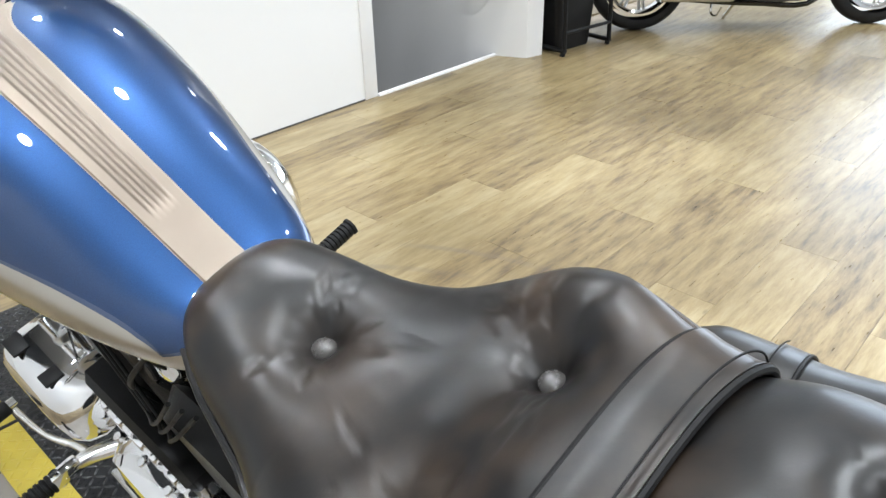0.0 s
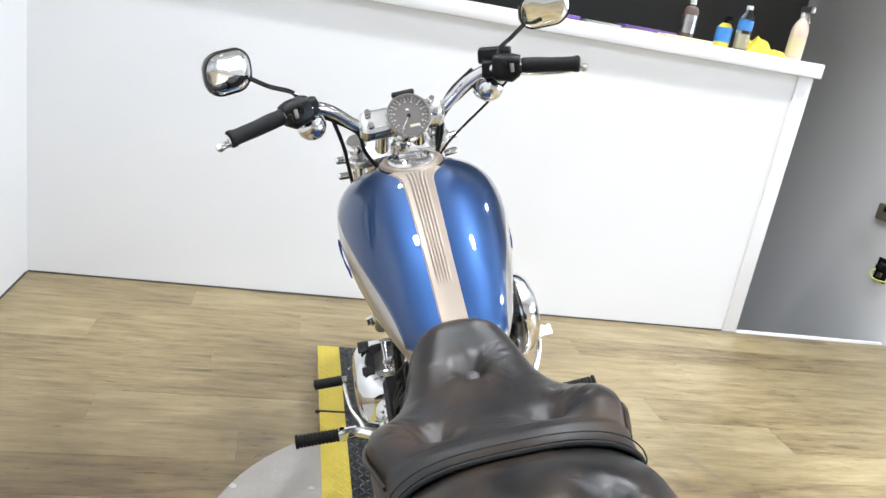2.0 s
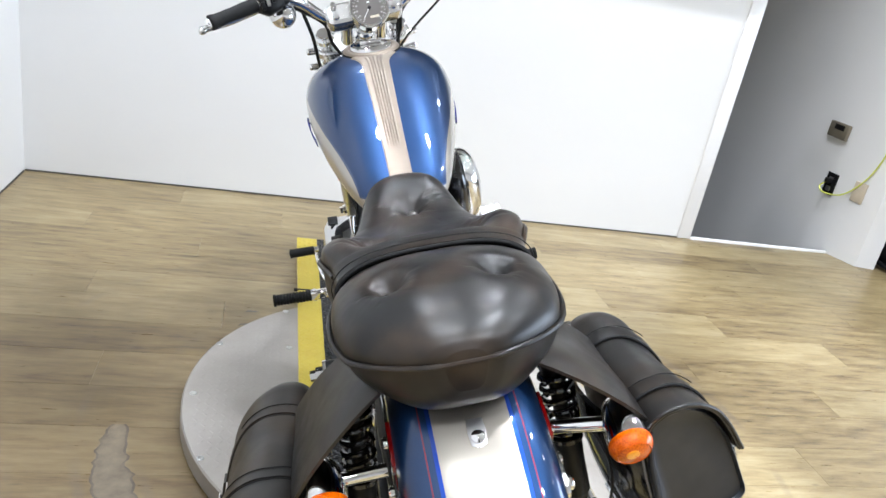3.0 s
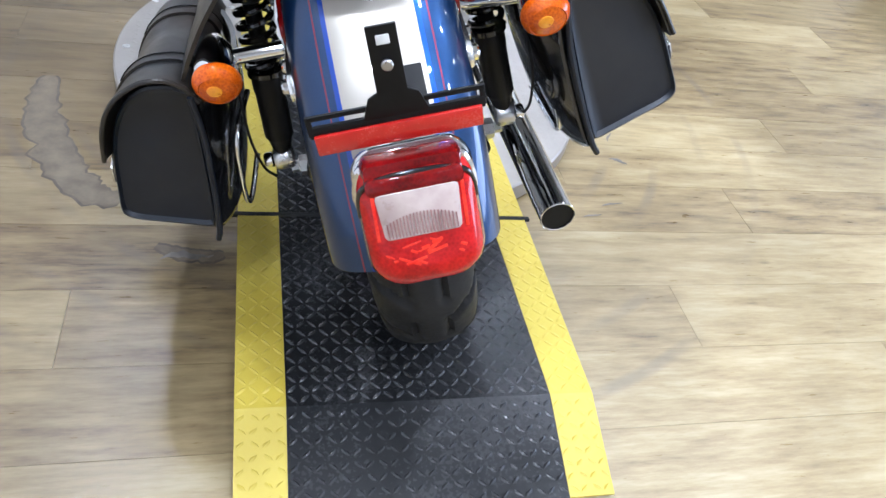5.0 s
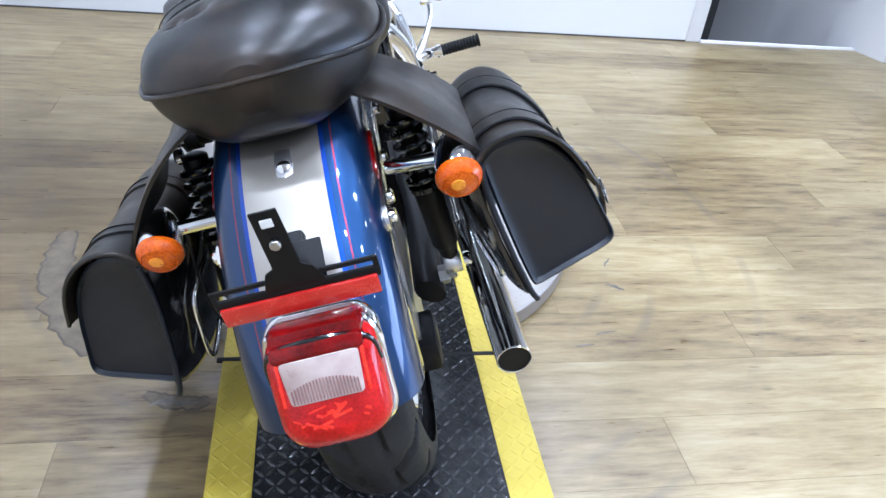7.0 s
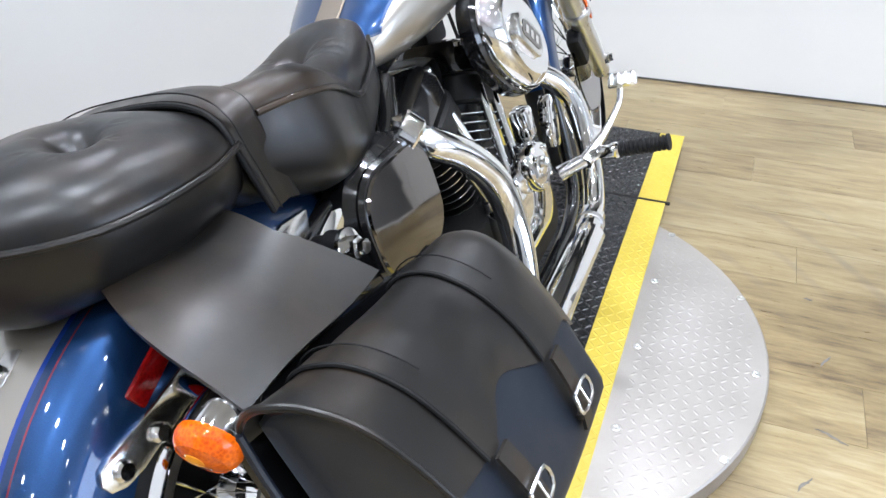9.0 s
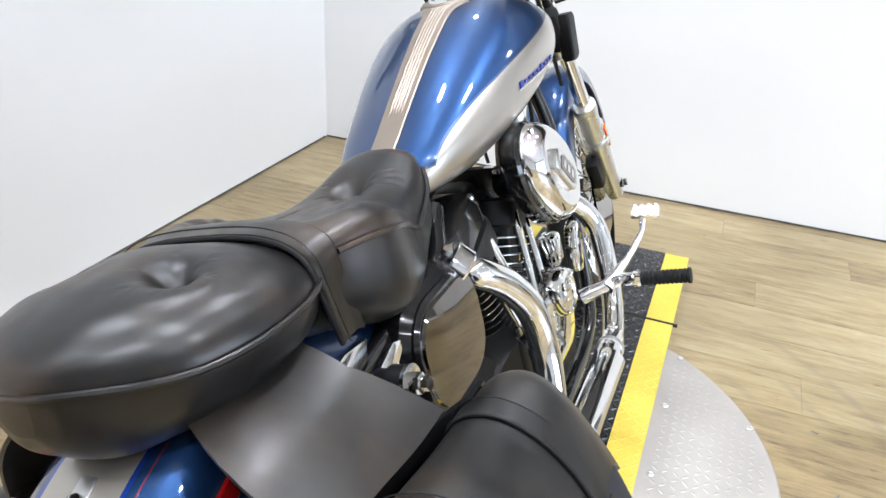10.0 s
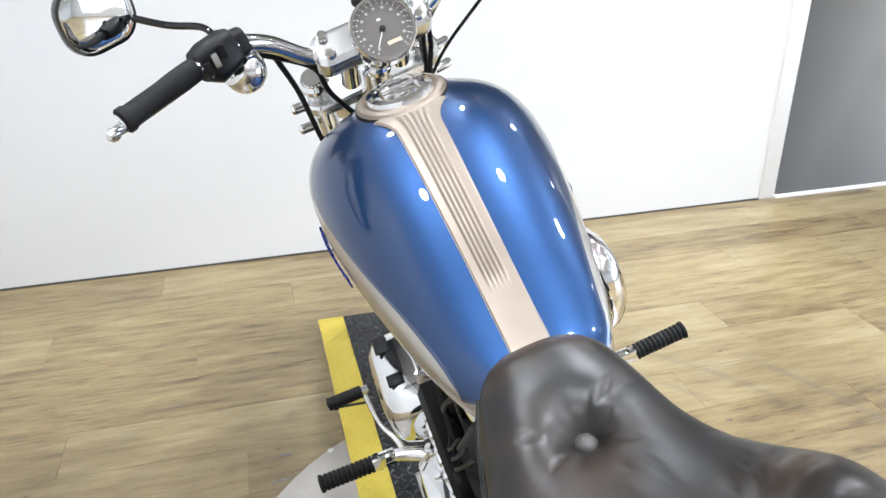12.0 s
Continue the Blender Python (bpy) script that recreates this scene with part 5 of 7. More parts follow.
part("clamp_ring", lathe([(0.03, -0.016), (0.033, -0.012), (0.033, 0.012), (0.03, 0.016)], (0.136, 0.487, 0.650), (0.6, 0.3, -0.8), 28), chrome, bike)
batt = Matrix.Translation((-0.098, 0.405, 0.57)) @ Matrix(((0, 0, -1, 0), (-1, 0, 0, 0), (0, 1, 0, 0), (0, 0, 0, 1)))
part("battery_cover", stacked([(0.2, 0.17, 0.06, 0, -0.02), (0.23, 0.2, 0.07, 0, 0.0), (0.225, 0.195, 0.07, 0, 0.03), (0.19, 0.16, 0.06, 0, 0.045)], batt), black_gloss, bike, "black battery side cover")
# black masses added to fill the dark space round the cylinders
part("intake_body", box((-0.03, 0.80, 0.57), (0.13, 0.12, 0.20), 0.03), engine_black, bike)
part("rear_head_guard", stacked([(0.16, 0.22, 0.05, 0, -0.02), (0.18, 0.24, 0.06, 0, 0.0), (0.15, 0.2, 0.05, 0, 0.03)], Matrix.Translation((-0.085, 0.64, 0.53)) @ Matrix(((0, 0, -1, 0), (-1, 0, 0, 0), (0, 1, 0, 0), (0, 0, 0, 1)))), engine_black, bike, "added black mass in the dark space by the rear head")
part("front_head_guard", stacked([(0.12, 0.2, 0.05, 0, -0.02), (0.14, 0.22, 0.06, 0, 0.0), (0.11, 0.18, 0.05, 0, 0.03)], Matrix.Translation((-0.075, 0.94, 0.55)) @ Matrix(((0, 0, -1, 0), (-1, 0, 0, 0), (0, 1, 0, 0), (0, 0, 0, 1)))), engine_black, bike, "added black mass in the dark space by the front head")
for k in range(3):
    part("wiring", tube([(-0.10 - 0.004 * k, 0.58 + 0.02 * k, 0.70), (-0.125, 0.66 + 0.03 * k, 0.62 - 0.01 * k), (-0.115, 0.76 + 0.03 * k, 0.55), (-0.10, 0.85 + 0.04 * k, 0.64 + 0.01 * k)], 0.0026, 8, 5), cable_black, bike)
part("inner_fender", box((0, 0.40, 0.54), (0.17, 0.2, 0.2), 0.03), black_satin, bike)

# primary cover on the chain side
prim_m = Matrix.Translation((-0.115, 0.74, 0.30)) @ Matrix(((0, 0, -1, 0), (-1, 0, 0, 0), (0, 1, 0, 0), (0, 0, 0, 1)))
prim = part("primary_cover", stacked([(0.54, 0.16, 0.075, 0, -0.03), (0.56, 0.18, 0.085, 0, 0.0), (0.56, 0.18, 0.085, 0, 0.05), (0.53, 0.15, 0.07, 0, 0.075), (0.46, 0.09, 0.045, 0, 0.083)], prim_m), chrome, bike, "long chrome primary cover")
for k in range(7):
    part("primary_screw", bolt_head((-0.16, 0.50 + 0.08 * k, 0.392 - 0.004 * abs(k - 3)), (-0.3, 0, 1), 0.008, 0.01), chrome, prim)
for y0, long in ((0.978, 0.044), (0.912, 0.046), (0.862, 0.022), (0.812, 0.034), (0.752, 0.044), (0.69, 0.024), (0.63, 0.044), (0.57, 0.034)):
    part("primary_rib", box((-0.132, y0, 0.408), (0.042, long, 0.036), 0.006), chrome, prim)
derby = part("derby_cover", lathe([(0.06, 0), (0.06, 0.006), (0.052, 0.011), (0.0003, 0.013)], (-0.196, 0.60, 0.30), (-1, 0, 0), 40), chrome, prim)
nose_m = Matrix.Translation((-0.10, 1.115, 0.428)) @ pose(0, 0, 0, 8, 0, 0) @ Matrix(((0, 0, -1, 0), (-1, 0, 0, 0), (0, 1, 0, 0), (0, 0, 0, 1)))
nose = part("front_pulley_cover", stacked([(0.21, 0.135, 0.045, 0, -0.02), (0.225, 0.15, 0.06, 0, 0.0), (0.225, 0.15, 0.06, 0, 0.07), (0.21, 0.132, 0.055, 0, 0.095), (0.18, 0.10, 0.045, 0, 0.109), (0.13, 0.06, 0.028, 0, 0.113)], nose_m), chrome, bike, "rounded chrome cover before the engine")
# black block added for the dark space behind the chrome cover
part("engine_case_side", stacked([(0.40, 0.15, 0.04, 0, -0.03), (0.42, 0.17, 0.045, 0, 0.0), (0.42, 0.17, 0.045, 0, 0.05), (0.40, 0.15, 0.04, 0, 0.06)],
                                 Matrix.Translation((-0.085, 0.985, 0.40)) @ Matrix(((0, 0, -1, 0), (-1, 0, 0, 0), (0, 1, 0, 0), (0, 0, 0, 1)))), engine_black, bike, "added black mass filling the dark space beside the engine")
part("cover_slot", box((-0.178, 1.155, 0.509), (0.028, 0.045, 0.005), 0.002, pose(0, 0, 0, 8, 0, 0)), black_satin, nose)
part("cover_slot", box((-0.172, 1.055, 0.495), (0.03, 0.03, 0.005), 0.002, pose(0, 0, 0, 8, 0, 0)), black_satin, nose)
part("horn_bracket", plate([(-0.03, -0.05), (0.02, -0.05), (0.035, 0.0), (0.02, 0.05), (-0.01, 0.06), (-0.03, 0.02)], 0.006, Matrix.Translation((-0.084, 0.715, 0.655)) @ pose(0, 0, 0, 20, 0, 15) @ Matrix(((0, 0, 1, 0), (1, 0, 0, 0), (0, 1, 0, 0), (0, 0, 0, 1))), 0.002), chrome, bike, "drilled chrome engine bracket")
part("bracket_bolt", bolt_head((-0.089, 0.72, 0.66), (-1, 0, 0.2), 0.012, 0.006), black_satin, bike)
part("coil_cover", box((-0.06, 1.0, 0.68), (0.05, 0.10, 0.07), 0.015), black_satin, bike)
part("cable_loop", tube([(-0.07, 0.70, 0.70), (-0.11, 0.78, 0.62), (-0.10, 0.86, 0.52), (-0.08, 0.88, 0.42)], 0.004, 8, 8), cable_black, bike)
part("cable_loop", tube([(-0.08, 1.08, 0.82), (-0.115, 1.06, 0.70), (-0.10, 1.02, 0.55), (-0.09, 0.98, 0.42)], 0.0045, 8, 8), cable_black, bike)
part("cable_loop", tube([(0.08, 1.08, 0.80), (0.10, 1.03, 0.72), (0.09, 0.98, 0.62)], 0.0045, 8, 8), cable_black, bike)

# exhaust
head_pipe = part("exhaust_pipe", tube([(0.07, 1.0, 0.54), (0.12, 1.09, 0.52), (0.165, 1.13, 0.44), (0.188, 1.09, 0.31), (0.198, 1.02, 0.235), (0.20, 0.95, 0.22)], 0.0235, 20, 8), chrome, bike, "chrome front exhaust pipe")
rear_pipe = part("exhaust_pipe", tube([(0.08, 0.60, 0.60), (0.125, 0.545, 0.612), (0.155, 0.60, 0.56), (0.172, 0.65, 0.48), (0.18, 0.65, 0.38), (0.185, 0.61, 0.29), (0.195, 0.53, 0.24)], 0.027, 20, 8), chrome, bike, "curved chrome rear exhaust pipe")
muffler = part("muffler", tube([(0.20, 1.0, 0.218), (0.20, 0.965, 0.216), (0.202, 0.90, 0.212), (0.208, 0.7, 0.212), (0.222, 0.3, 0.218), (0.234, -0.031, 0.223)], [0.024, 0.027, 0.030, 0.0315, 0.031, 0.0295], 28, 6, cap=False), chrome, bike, "long chrome muffler")
part("muffler_bore", tube([(0.2315, 0.05, 0.2225), (0.234, -0.029, 0.223)], [0.016, 0.0275], 28, curve=False), black_satin, muffler)
part("muffler_lip", arc_torus((0.234, -0.031, 0.223), (0, -1, -0.02), 0.0285, 0.0014, 40, 8), chrome, muffler)
part("muffler_band", lathe([(0.028, -0.008), (0.03, -0.006), (0.03, 0.006), (0.028, 0.008)], (0.2, 0.965, 0.216), (0, 1, 0.02), 28), steel, muffler)
part("heat_shield", quad_sheet(lambda u, v: Vector((0.204 + 0.035 * math.sin((u - 0.5) * 2.2 + 0.5), 0.92 - 0.55 * v, 0.210 + 0.035 * math.cos((u - 0.5) * 2.2 + 0.5))), 12, 12, 0.002), chrome, muffler)

# foot controls
for s in (-1, 1):
    z = 0.345
    mount = part("foot_peg_mount", tube([(s * 0.14, 1.02, 0.315), (s * 0.20, 1.04, 0.335), (s * 0.235, 1.043, z)], [0.018, 0.014, 0.011], 14, 5), alloy_white, bike, "polished foot control mount")
    part("peg_clevis", box((s * 0.25, 1.043, z), (0.05, 0.022, 0.024), 0.004), chrome, mount)
    part("peg_pin", lathe([(0.007, -0.016), (0.007, 0.016)], (s * 0.262, 1.043, z), (0, 0, 1), 12), chrome, mount)
    prof = [(0.006, 0)]
    for k in range(11):
        prof += [(0.016, 0.004 + 0.0088 * k), (0.016, 0.0085 + 0.0088 * k), (0.0136, 0.0095 + 0.0088 * k), (0.0136, 0.0115 + 0.0088 * k)]
    prof += [(0.0172, 0.102), (0.0172, 0.107), (0.0003, 0.108)]
    part("foot_peg", lathe(prof, (s * 0.268, 1.043, z), (s, 0, 0.04), 24), rubber, mount, "ribbed black rubber foot peg")
shift_arm = part("shift_lever", tube([(-0.205, 1.035, 0.335), (-0.215, 1.07, 0.35), (-0.236, 1.105, 0.378), (-0.243, 1.145, 0.432)], [0.012, 0.006, 0.0042, 0.0055], 12, 6), alloy_white, bike, "polished gear shift lever")
part("shift_peg", lathe([(0.008, 0), (0.0125, 0.004), (0.0125, 0.066), (0.014, 0.07), (0.0003, 0.074)], (-0.243, 1.145, 0.434), (-1, 0, 0.02), 18), rubber, shift_arm, "black rubber shift peg")
part("shift_peg_end", lathe([(0.009, 0), (0.009, 0.012)], (-0.232, 1.145, 0.434), (-1, 0, 0.02), 14), chrome, shift_arm)
brake_arm = part("brake_pedal", tube([(0.195, 1.03, 0.33), (0.21, 1.06, 0.345), (0.235, 1.10, 0.37), (0.262, 1.135, 0.41), (0.268, 1.15, 0.44)], [0.018, 0.014, 0.008, 0.0065, 0.007], 12, 6), alloy_white, bike, "polished brake pedal")
pad = part("brake_pad", box((0.275, 1.155, 0.455), (0.062, 0.028, 0.012), 0.003, pose(0, 0, 0, 38, 0, 0)), alloy_white, brake_arm, "grooved brake pedal pad")
for k in range(4):
    part("pad_rib", box((0.252 + 0.0155 * k, 1.151, 0.4615), (0.010, 0.028, 0.006), 0.0015, pose(0, 0, 0, 38, 0, 0)), alloy_white, pad)
part("shift_rod", tube([(-0.20, 1.0, 0.32), (-0.205, 0.82, 0.24)], 0.005, 10, curve=False), steel, bike)
part("side_stand", tube([(-0.12, 0.86, 0.17), (-0.19, 0.84, 0.12), (-0.25, 0.80, 0.088)], [0.014, 0.012, 0.012], 12, 5), chrome, bike, "side stand leg")
part("stand_foot", box((-0.27, 0.80, 0.088), (0.06, 0.035, 0.008), 0.003, pose(0, 0, 0, 0, 17, 0)), chrome, bike)

# frame
part("backbone", tube([(0, 0.45, 0.66), (0, 0.8, 0.74), (0, 1.1, 0.86), (0, 1.2, 0.92)], 0.025, 14, 5), black_gloss, bike)
for s in (-1, 1):
    part("down_tube", tube([(s * 0.02, 1.22, 0.86), (s * 0.07, 1.24, 0.60), (s * 0.10, 1.19, 0.28), (s * 0.11, 1.10, 0.17), (s * 0.12, 0.8, 0.16), (s * 0.12, 0.5, 0.19), (s * 0.11, 0.42, 0.30)], 0.016, 12, 6), black_gloss, bike)

# steering: fork, bars and front wheel turn together about the steering head
STEER = Matrix.Translation((-0.004, 1.22, 0.95)) @ Matrix.Rotation(radians(1.0), 4, "Y") @ Matrix.Rotation(radians(6.5), 4, Vector((0, -0.5, 0.866))) @ Matrix.Translation((0, -1.22, -0.95))
part("tool_pouch", skin([[(x + 0.125, y + 1.30, z + 0.845) for x, y in round_rect(w, d, 0.006)] for w, d, z in ((0.024, 0.04, -0.055), (0.032, 0.05, -0.045), (0.034, 0.052, 0.04), (0.028, 0.044, 0.05))]), black_satin, bike, "small black pouch beside the fork")
steer = [o for o in bike.children_recursive]
fork_lo, fork_hi = Vector((0, 1.68, 0.345)), Vector((0, 1.262, 0.985))
fdir = (fork_hi - fork_lo).normalized()
for s in (-1, 1):
    x = Vector((s * 0.098, 0, 0))
    leg = part("fork_tube", lathe([(0.0195, 0.33), (0.0195, 0.80)], fork_lo + x, fdir, 24), chrome, bike, "chrome fork tube")
    slider = part("fork_slider", lathe([(0.012, -0.06), (0.024, -0.05), (0.027, 0.0), (0.0285, 0.10), (0.029, 0.30), (0.032, 0.32), (0.032, 0.345), (0.024, 0.352), (0.02, 0.353)], fork_lo + x, fdir, 28), alloy, bike, "satin alloy fork leg")
    part("fork_cap", lathe([(0.026, 0), (0.027, 0.012), (0.022, 0.018), (0.0003, 0.019)], fork_lo + x + fdir * 0.775, fdir, 28), chrome, leg)
    part("slider_clamp", lathe([(0.033, -0.012), (0.036, -0.008), (0.036, 0.008), (0.033, 0.012)], fork_lo + x + fdir * 0.20, fdir, 28), alloy, slider)
    part("side_reflector", box(fork_lo + x + fdir * 0.21 + Vector((s * 0.031, 0.012, 0)), (0.005, 0.02, 0.075), 0.002, pose(0, 0, 0, 33, 0, 0)), amber, slider, "amber side reflector")
    part("axle_end", lathe([(0.016, 0), (0.016, 0.012), (0.012, 0.014), (0.012, 0.024), (0.0003, 0.025)], fork_lo + x + Vector((s * 0.022, 0, 0)), (s, 0, 0), 6), chrome, slider)
    for t in (0.69, 0.745):
        part("clamp_bolt", lathe([(0.009, 0), (0.009, 0.03), (0.006, 0.034), (0.0003, 0.035)], fork_lo + x + fdir * t + Vector((s * 0.022, -0.01, 0)), (s, -0.15, 0.1), 16), chrome, leg)
tri_m = axis_matrix(fork_lo + fdir * 0.75, fdir)
top_clamp = part("top_clamp", stacked([(0.26, 0.075, 0.036, 0.0, -0.012), (0.268, 0.083, 0.04, 0.0, -0.008), (0.268, 0.083, 0.04, 0.0, 0.008), (0.26, 0.075, 0.036, 0.0, 0.012)], tri_m), alloy_white, bike, "polished top fork clamp")
part("lower_clamp", stacked([(0.25, 0.075, 0.036, 0.0, -0.016), (0.258, 0.083, 0.04, 0.0, 0.0), (0.25, 0.075, 0.036, 0.0, 0.016)], tri_m @ pose(0, 0, -0.19)), alloy, bike)
part("steering_stem", lathe([(0.03, -0.2), (0.032, -0.02), (0.024, 0.0), (0.024, 0.03), (0.018, 0.038), (0.0003, 0.039)], fork_lo + fdir * 0.75 + Vector((0, -0.045, 0.0)), fdir, 28), chrome, bike)
wheel(bike, "front_wheel", FRONT_AXLE, 0.345, 0.043, 0.045, 0.275, 60, 0.0)
part("front_disc", lathe([(0.06, -0.003), (0.145, -0.003), (0.145, 0.003), (0.06, 0.003)], (0.066, 1.68, 0.345), (1, 0, 0), 48), chrome_dark, bike)
part("front_caliper", box((0.075, 1.585, 0.42), (0.04, 0.06, 0.10), 0.012, pose(0, 0, 0, 30, 0, 0)), black_satin, bike)


def front_fender(u, v):
    a, th = radians(20 + 150 * v), (u * 2 - 1) * math.pi / 2
    r = 0.372 - 0.06 * (1 - max(math.cos(th), 0) ** 0.6)
    return Vector((0.062 * power(math.sin(th), 0.65), 1.68 + r * math.cos(a), 0.345 + r * math.sin(a)))


part("front_fender", quad_sheet(front_fender, 20, 40, 0.003), plain_blue, bike, "blue front fender", angle=60)
part("headlamp", lathe([(0.085, 0.0), (0.09, -0.01), (0.086, -0.03), (0.07, -0.08), (0.04, -0.12), (0.0003, -0.13)], (0, 1.46, 0.93), (0, 1, -0.05), 40), chrome, bike, "chrome headlamp shell")
part("headlamp_lens", lathe([(0.084, 0.0), (0.07, 0.014), (0.0003, 0.022)], (0, 1.46, 0.93), (0, 1, -0.05), 40), clear_lens, bike)
part("headlamp_arm", tube([(0, 1.36, 0.92), (0, 1.27, 0.99), (0, 1.19, 1.04)], [0.014, 0.012, 0.014], 12, 5, flat=2.2), chrome, bike)
BAR = [(0.0, 1.125, 1.058), (0.065, 1.125, 1.058), (0.105, 1.112, 1.075), (0.15, 1.075, 1.118), (0.195, 1.035, 1.142), (0.24, 1.002, 1.142), (0.30, 0.975, 1.134), (0.362, 0.949, 1.125)]
bars = part("handlebar", tube([(-x, y, z) for x, y, z in reversed(BAR)] + BAR[1:], 0.0127, 18, 6), chrome, bike, "chrome handlebar")
for s in (-1, 1):
    d = (Vector((s * 0.362, 0.949, 1.125)) - Vector((s * 0.24, 1.002, 1.142))).normalized()
    g0 = Vector((s * 0.252, 0.9965, 1.1405))
    part("grip", lathe([(0.013, 0), (0.0155, 0.002), (0.0162, 0.03), (0.0148, 0.06), (0.0152, 0.106), (0.0172, 0.109), (0.0172, 0.117), (0.0135, 0.12), (0.0003, 0.121)], g0, d, 24), rubber, bars, "black rubber grip")
    sw = axis_matrix(Vector((s * 0.225, 1.012, 1.143)), d)
    housing = part("switch_housing", stacked([(0.034, 0.044, 0.012, 0, -0.03), (0.042, 0.054, 0.016, -0.002, -0.022), (0.044, 0.058, 0.016, -0.004, 0.012), (0.036, 0.042, 0.014, 0, 0.028)], sw), black_satin, bars, "black switch housing")
    for k in range(3):
        part("switch_button", box((s * (0.212 + 0.013 * k), 0.986 - 0.006 * k, 1.148 - 0.006 * k), (0.008, 0.008, 0.018), 0.002), plastic_black if k != 1 else steel, housing)
    part("lever_clamp", stacked([(0.03, 0.036, 0.01, 0, -0.012), (0.034, 0.04, 0.012, 0, 0.0), (0.03, 0.036, 0.01, 0, 0.012)], axis_matrix(Vector((s * 0.192, 1.04, 1.142)), d)), black_satin, bars)
    pivot = Vector((s * 0.215, 1.06, 1.13))
    part("hand_lever", tube([pivot, pivot + d * 0.05 + Vector((0, 0.022, -0.004)), pivot + d * 0.12 + Vector((0, 0.026, -0.006)), Vector((s * 0.378, 0.978, 1.112))], [0.008, 0.007, 0.006, 0.0065], 12, 6, flat=1.4), alloy_white, bars, "polished hand lever")
    part("lever_tip", lathe([(0.003, -0.009), (0.008, -0.006), (0.0095, 0), (0.008, 0.006), (0.003, 0.009)], (s * 0.381, 0.976, 1.111), d, 16), alloy_white, bars)
    sig = Vector((s * 0.198, 1.075, 1.098))
    bullet = part("front_turn_signal", lathe([(0.0003, -0.038), (0.014, -0.036), (0.025, -0.026), (0.031, -0.008), (0.033, 0.012), (0.033, 0.02)], sig, (0, 1, -0.05), 32), chrome, bars, "chrome front turn signal")
    part("front_signal_lens", lathe([(0.032, 0.02), (0.028, 0.032), (0.0003, 0.038)], sig, (0, 1, -0.05), 28), amber, bullet)
    part("signal_stalk", tube([sig + Vector((0, 0, 0.02)), (s * 0.195, 1.045, 1.135)], 0.008, 12, curve=False), chrome, bars)
    # mirror
    mc = Vector((s * 0.332, 1.035, 1.24))
    mm = axis_matrix(mc, (0.68, -1, -0.28) if s < 0 else (0.0, -1, -0.26))
    w, h = (0.108, 0.088) if s < 0 else (0.118, 0.08)
    shell = part("mirror", stacked([(w * 0.5, h * 0.45, 0.018, 0, -0.032), (w * 0.86, h * 0.85, 0.03, 0, -0.02), (w, h, 0.036, 0, -0.004), (w * 0.99, h * 0.99, 0.036, 0, 0.002)], mm), black_gloss, bars, "oval black mirror shell")
    part("mirror_glass", stacked([(w * 0.93, h * 0.92, 0.033, 0, 0.001), (w * 0.90, h * 0.89, 0.0325, 0, 0.0026), (w * 0.7, h * 0.69, 0.025, 0, 0.0048), (w * 0.45, h * 0.44, 0.016, 0, 0.0063), (w * 0.2, h * 0.2, 0.007, 0, 0.0072), (w * 0.04, h * 0.04, 0.001, 0, 0.0074)], mm), mirror_glass, shell, "convex mirror glass", angle=60)
    part("mirror_stem", tube([mc + Vector((-s * 0.035, 0.02, -0.02)), mc + Vector((-s * 0.07, 0.025, -0.045)), (s * 0.222, 1.035, 1.178), (s * 0.212, 1.03, 1.155)], 0.0048, 10, 6), black_gloss, bars)
    part("control_cable", tube([(s * 0.20, 1.065, 1.13), (s * 0.15, 1.10, 1.095), (s * 0.10, 1.13, 1.05), (s * 0.09, 1.15, 1.0), (s * 0.06, 1.14, 0.94)], 0.0045, 8, 8), cable_black, bars)
part("master_cylinder", box((0.215, 1.055, 1.165), (0.07, 0.045, 0.032), 0.006, pose(0, 0, 0, 0, 6, -22)), black_satin, bars, "black brake fluid reservoir")
part("brake_hose", tube([(0.17, 1.09, 1.14), (0.12, 1.14, 1.09), (0.10, 1.2, 1.02), (0.09, 1.26, 0.9), (0.08, 1.36, 0.72)], 0.005, 8, 8), cable_black, bars)
part("throttle_cable", tube([(0.235, 1.02, 1.12), (0.19, 1.09, 1.06), (0.12, 1.17, 0.985), (0.07, 1.19, 0.93)], 0.003, 8, 8), cable_black, bars)
part("clutch_cable", tube([(-0.15, 1.10, 1.10), (-0.135, 1.15, 1.02), (-0.13, 1.2, 0.93), (-0.12, 1.22, 0.82), (-0.10, 1.2, 0.6)], 0.0045, 8, 8), cable_black, bars)
riser = part("riser", stacked([(0.19, 0.05, 0.02, 0, -0.022), (0.196, 0.056, 0.022, 0, -0.016), (0.196, 0.056, 0.022, 0, 0.016), (0.18, 0.04, 0.016, 0, 0.022)], axis_matrix((0, 1.118, 1.062), (0, -0.75, 0.66))), alloy_white, bike, "chrome handlebar riser clamp")
for s in (-1, 1):
    part("riser_post", lathe([(0.017, 0), (0.015, 0.03), (0.015, 0.075)], (s * 0.045, 1.2, 0.992), (0, -0.75, 0.62), 20), chrome, riser)
    for dz in (-0.016, 0.018):
        part("riser_bolt", bolt_head(Vector((s * 0.073, 1.1, 1.078)) + Vector((0, 0.5, 0.75)) * dz, (0, -0.75, 0.66), 0.0085, 0.008), chrome, riser)
G, gdir = Vector((0.006, 1.060, 1.074)), Vector((0, -0.88, 0.46)).normalized()
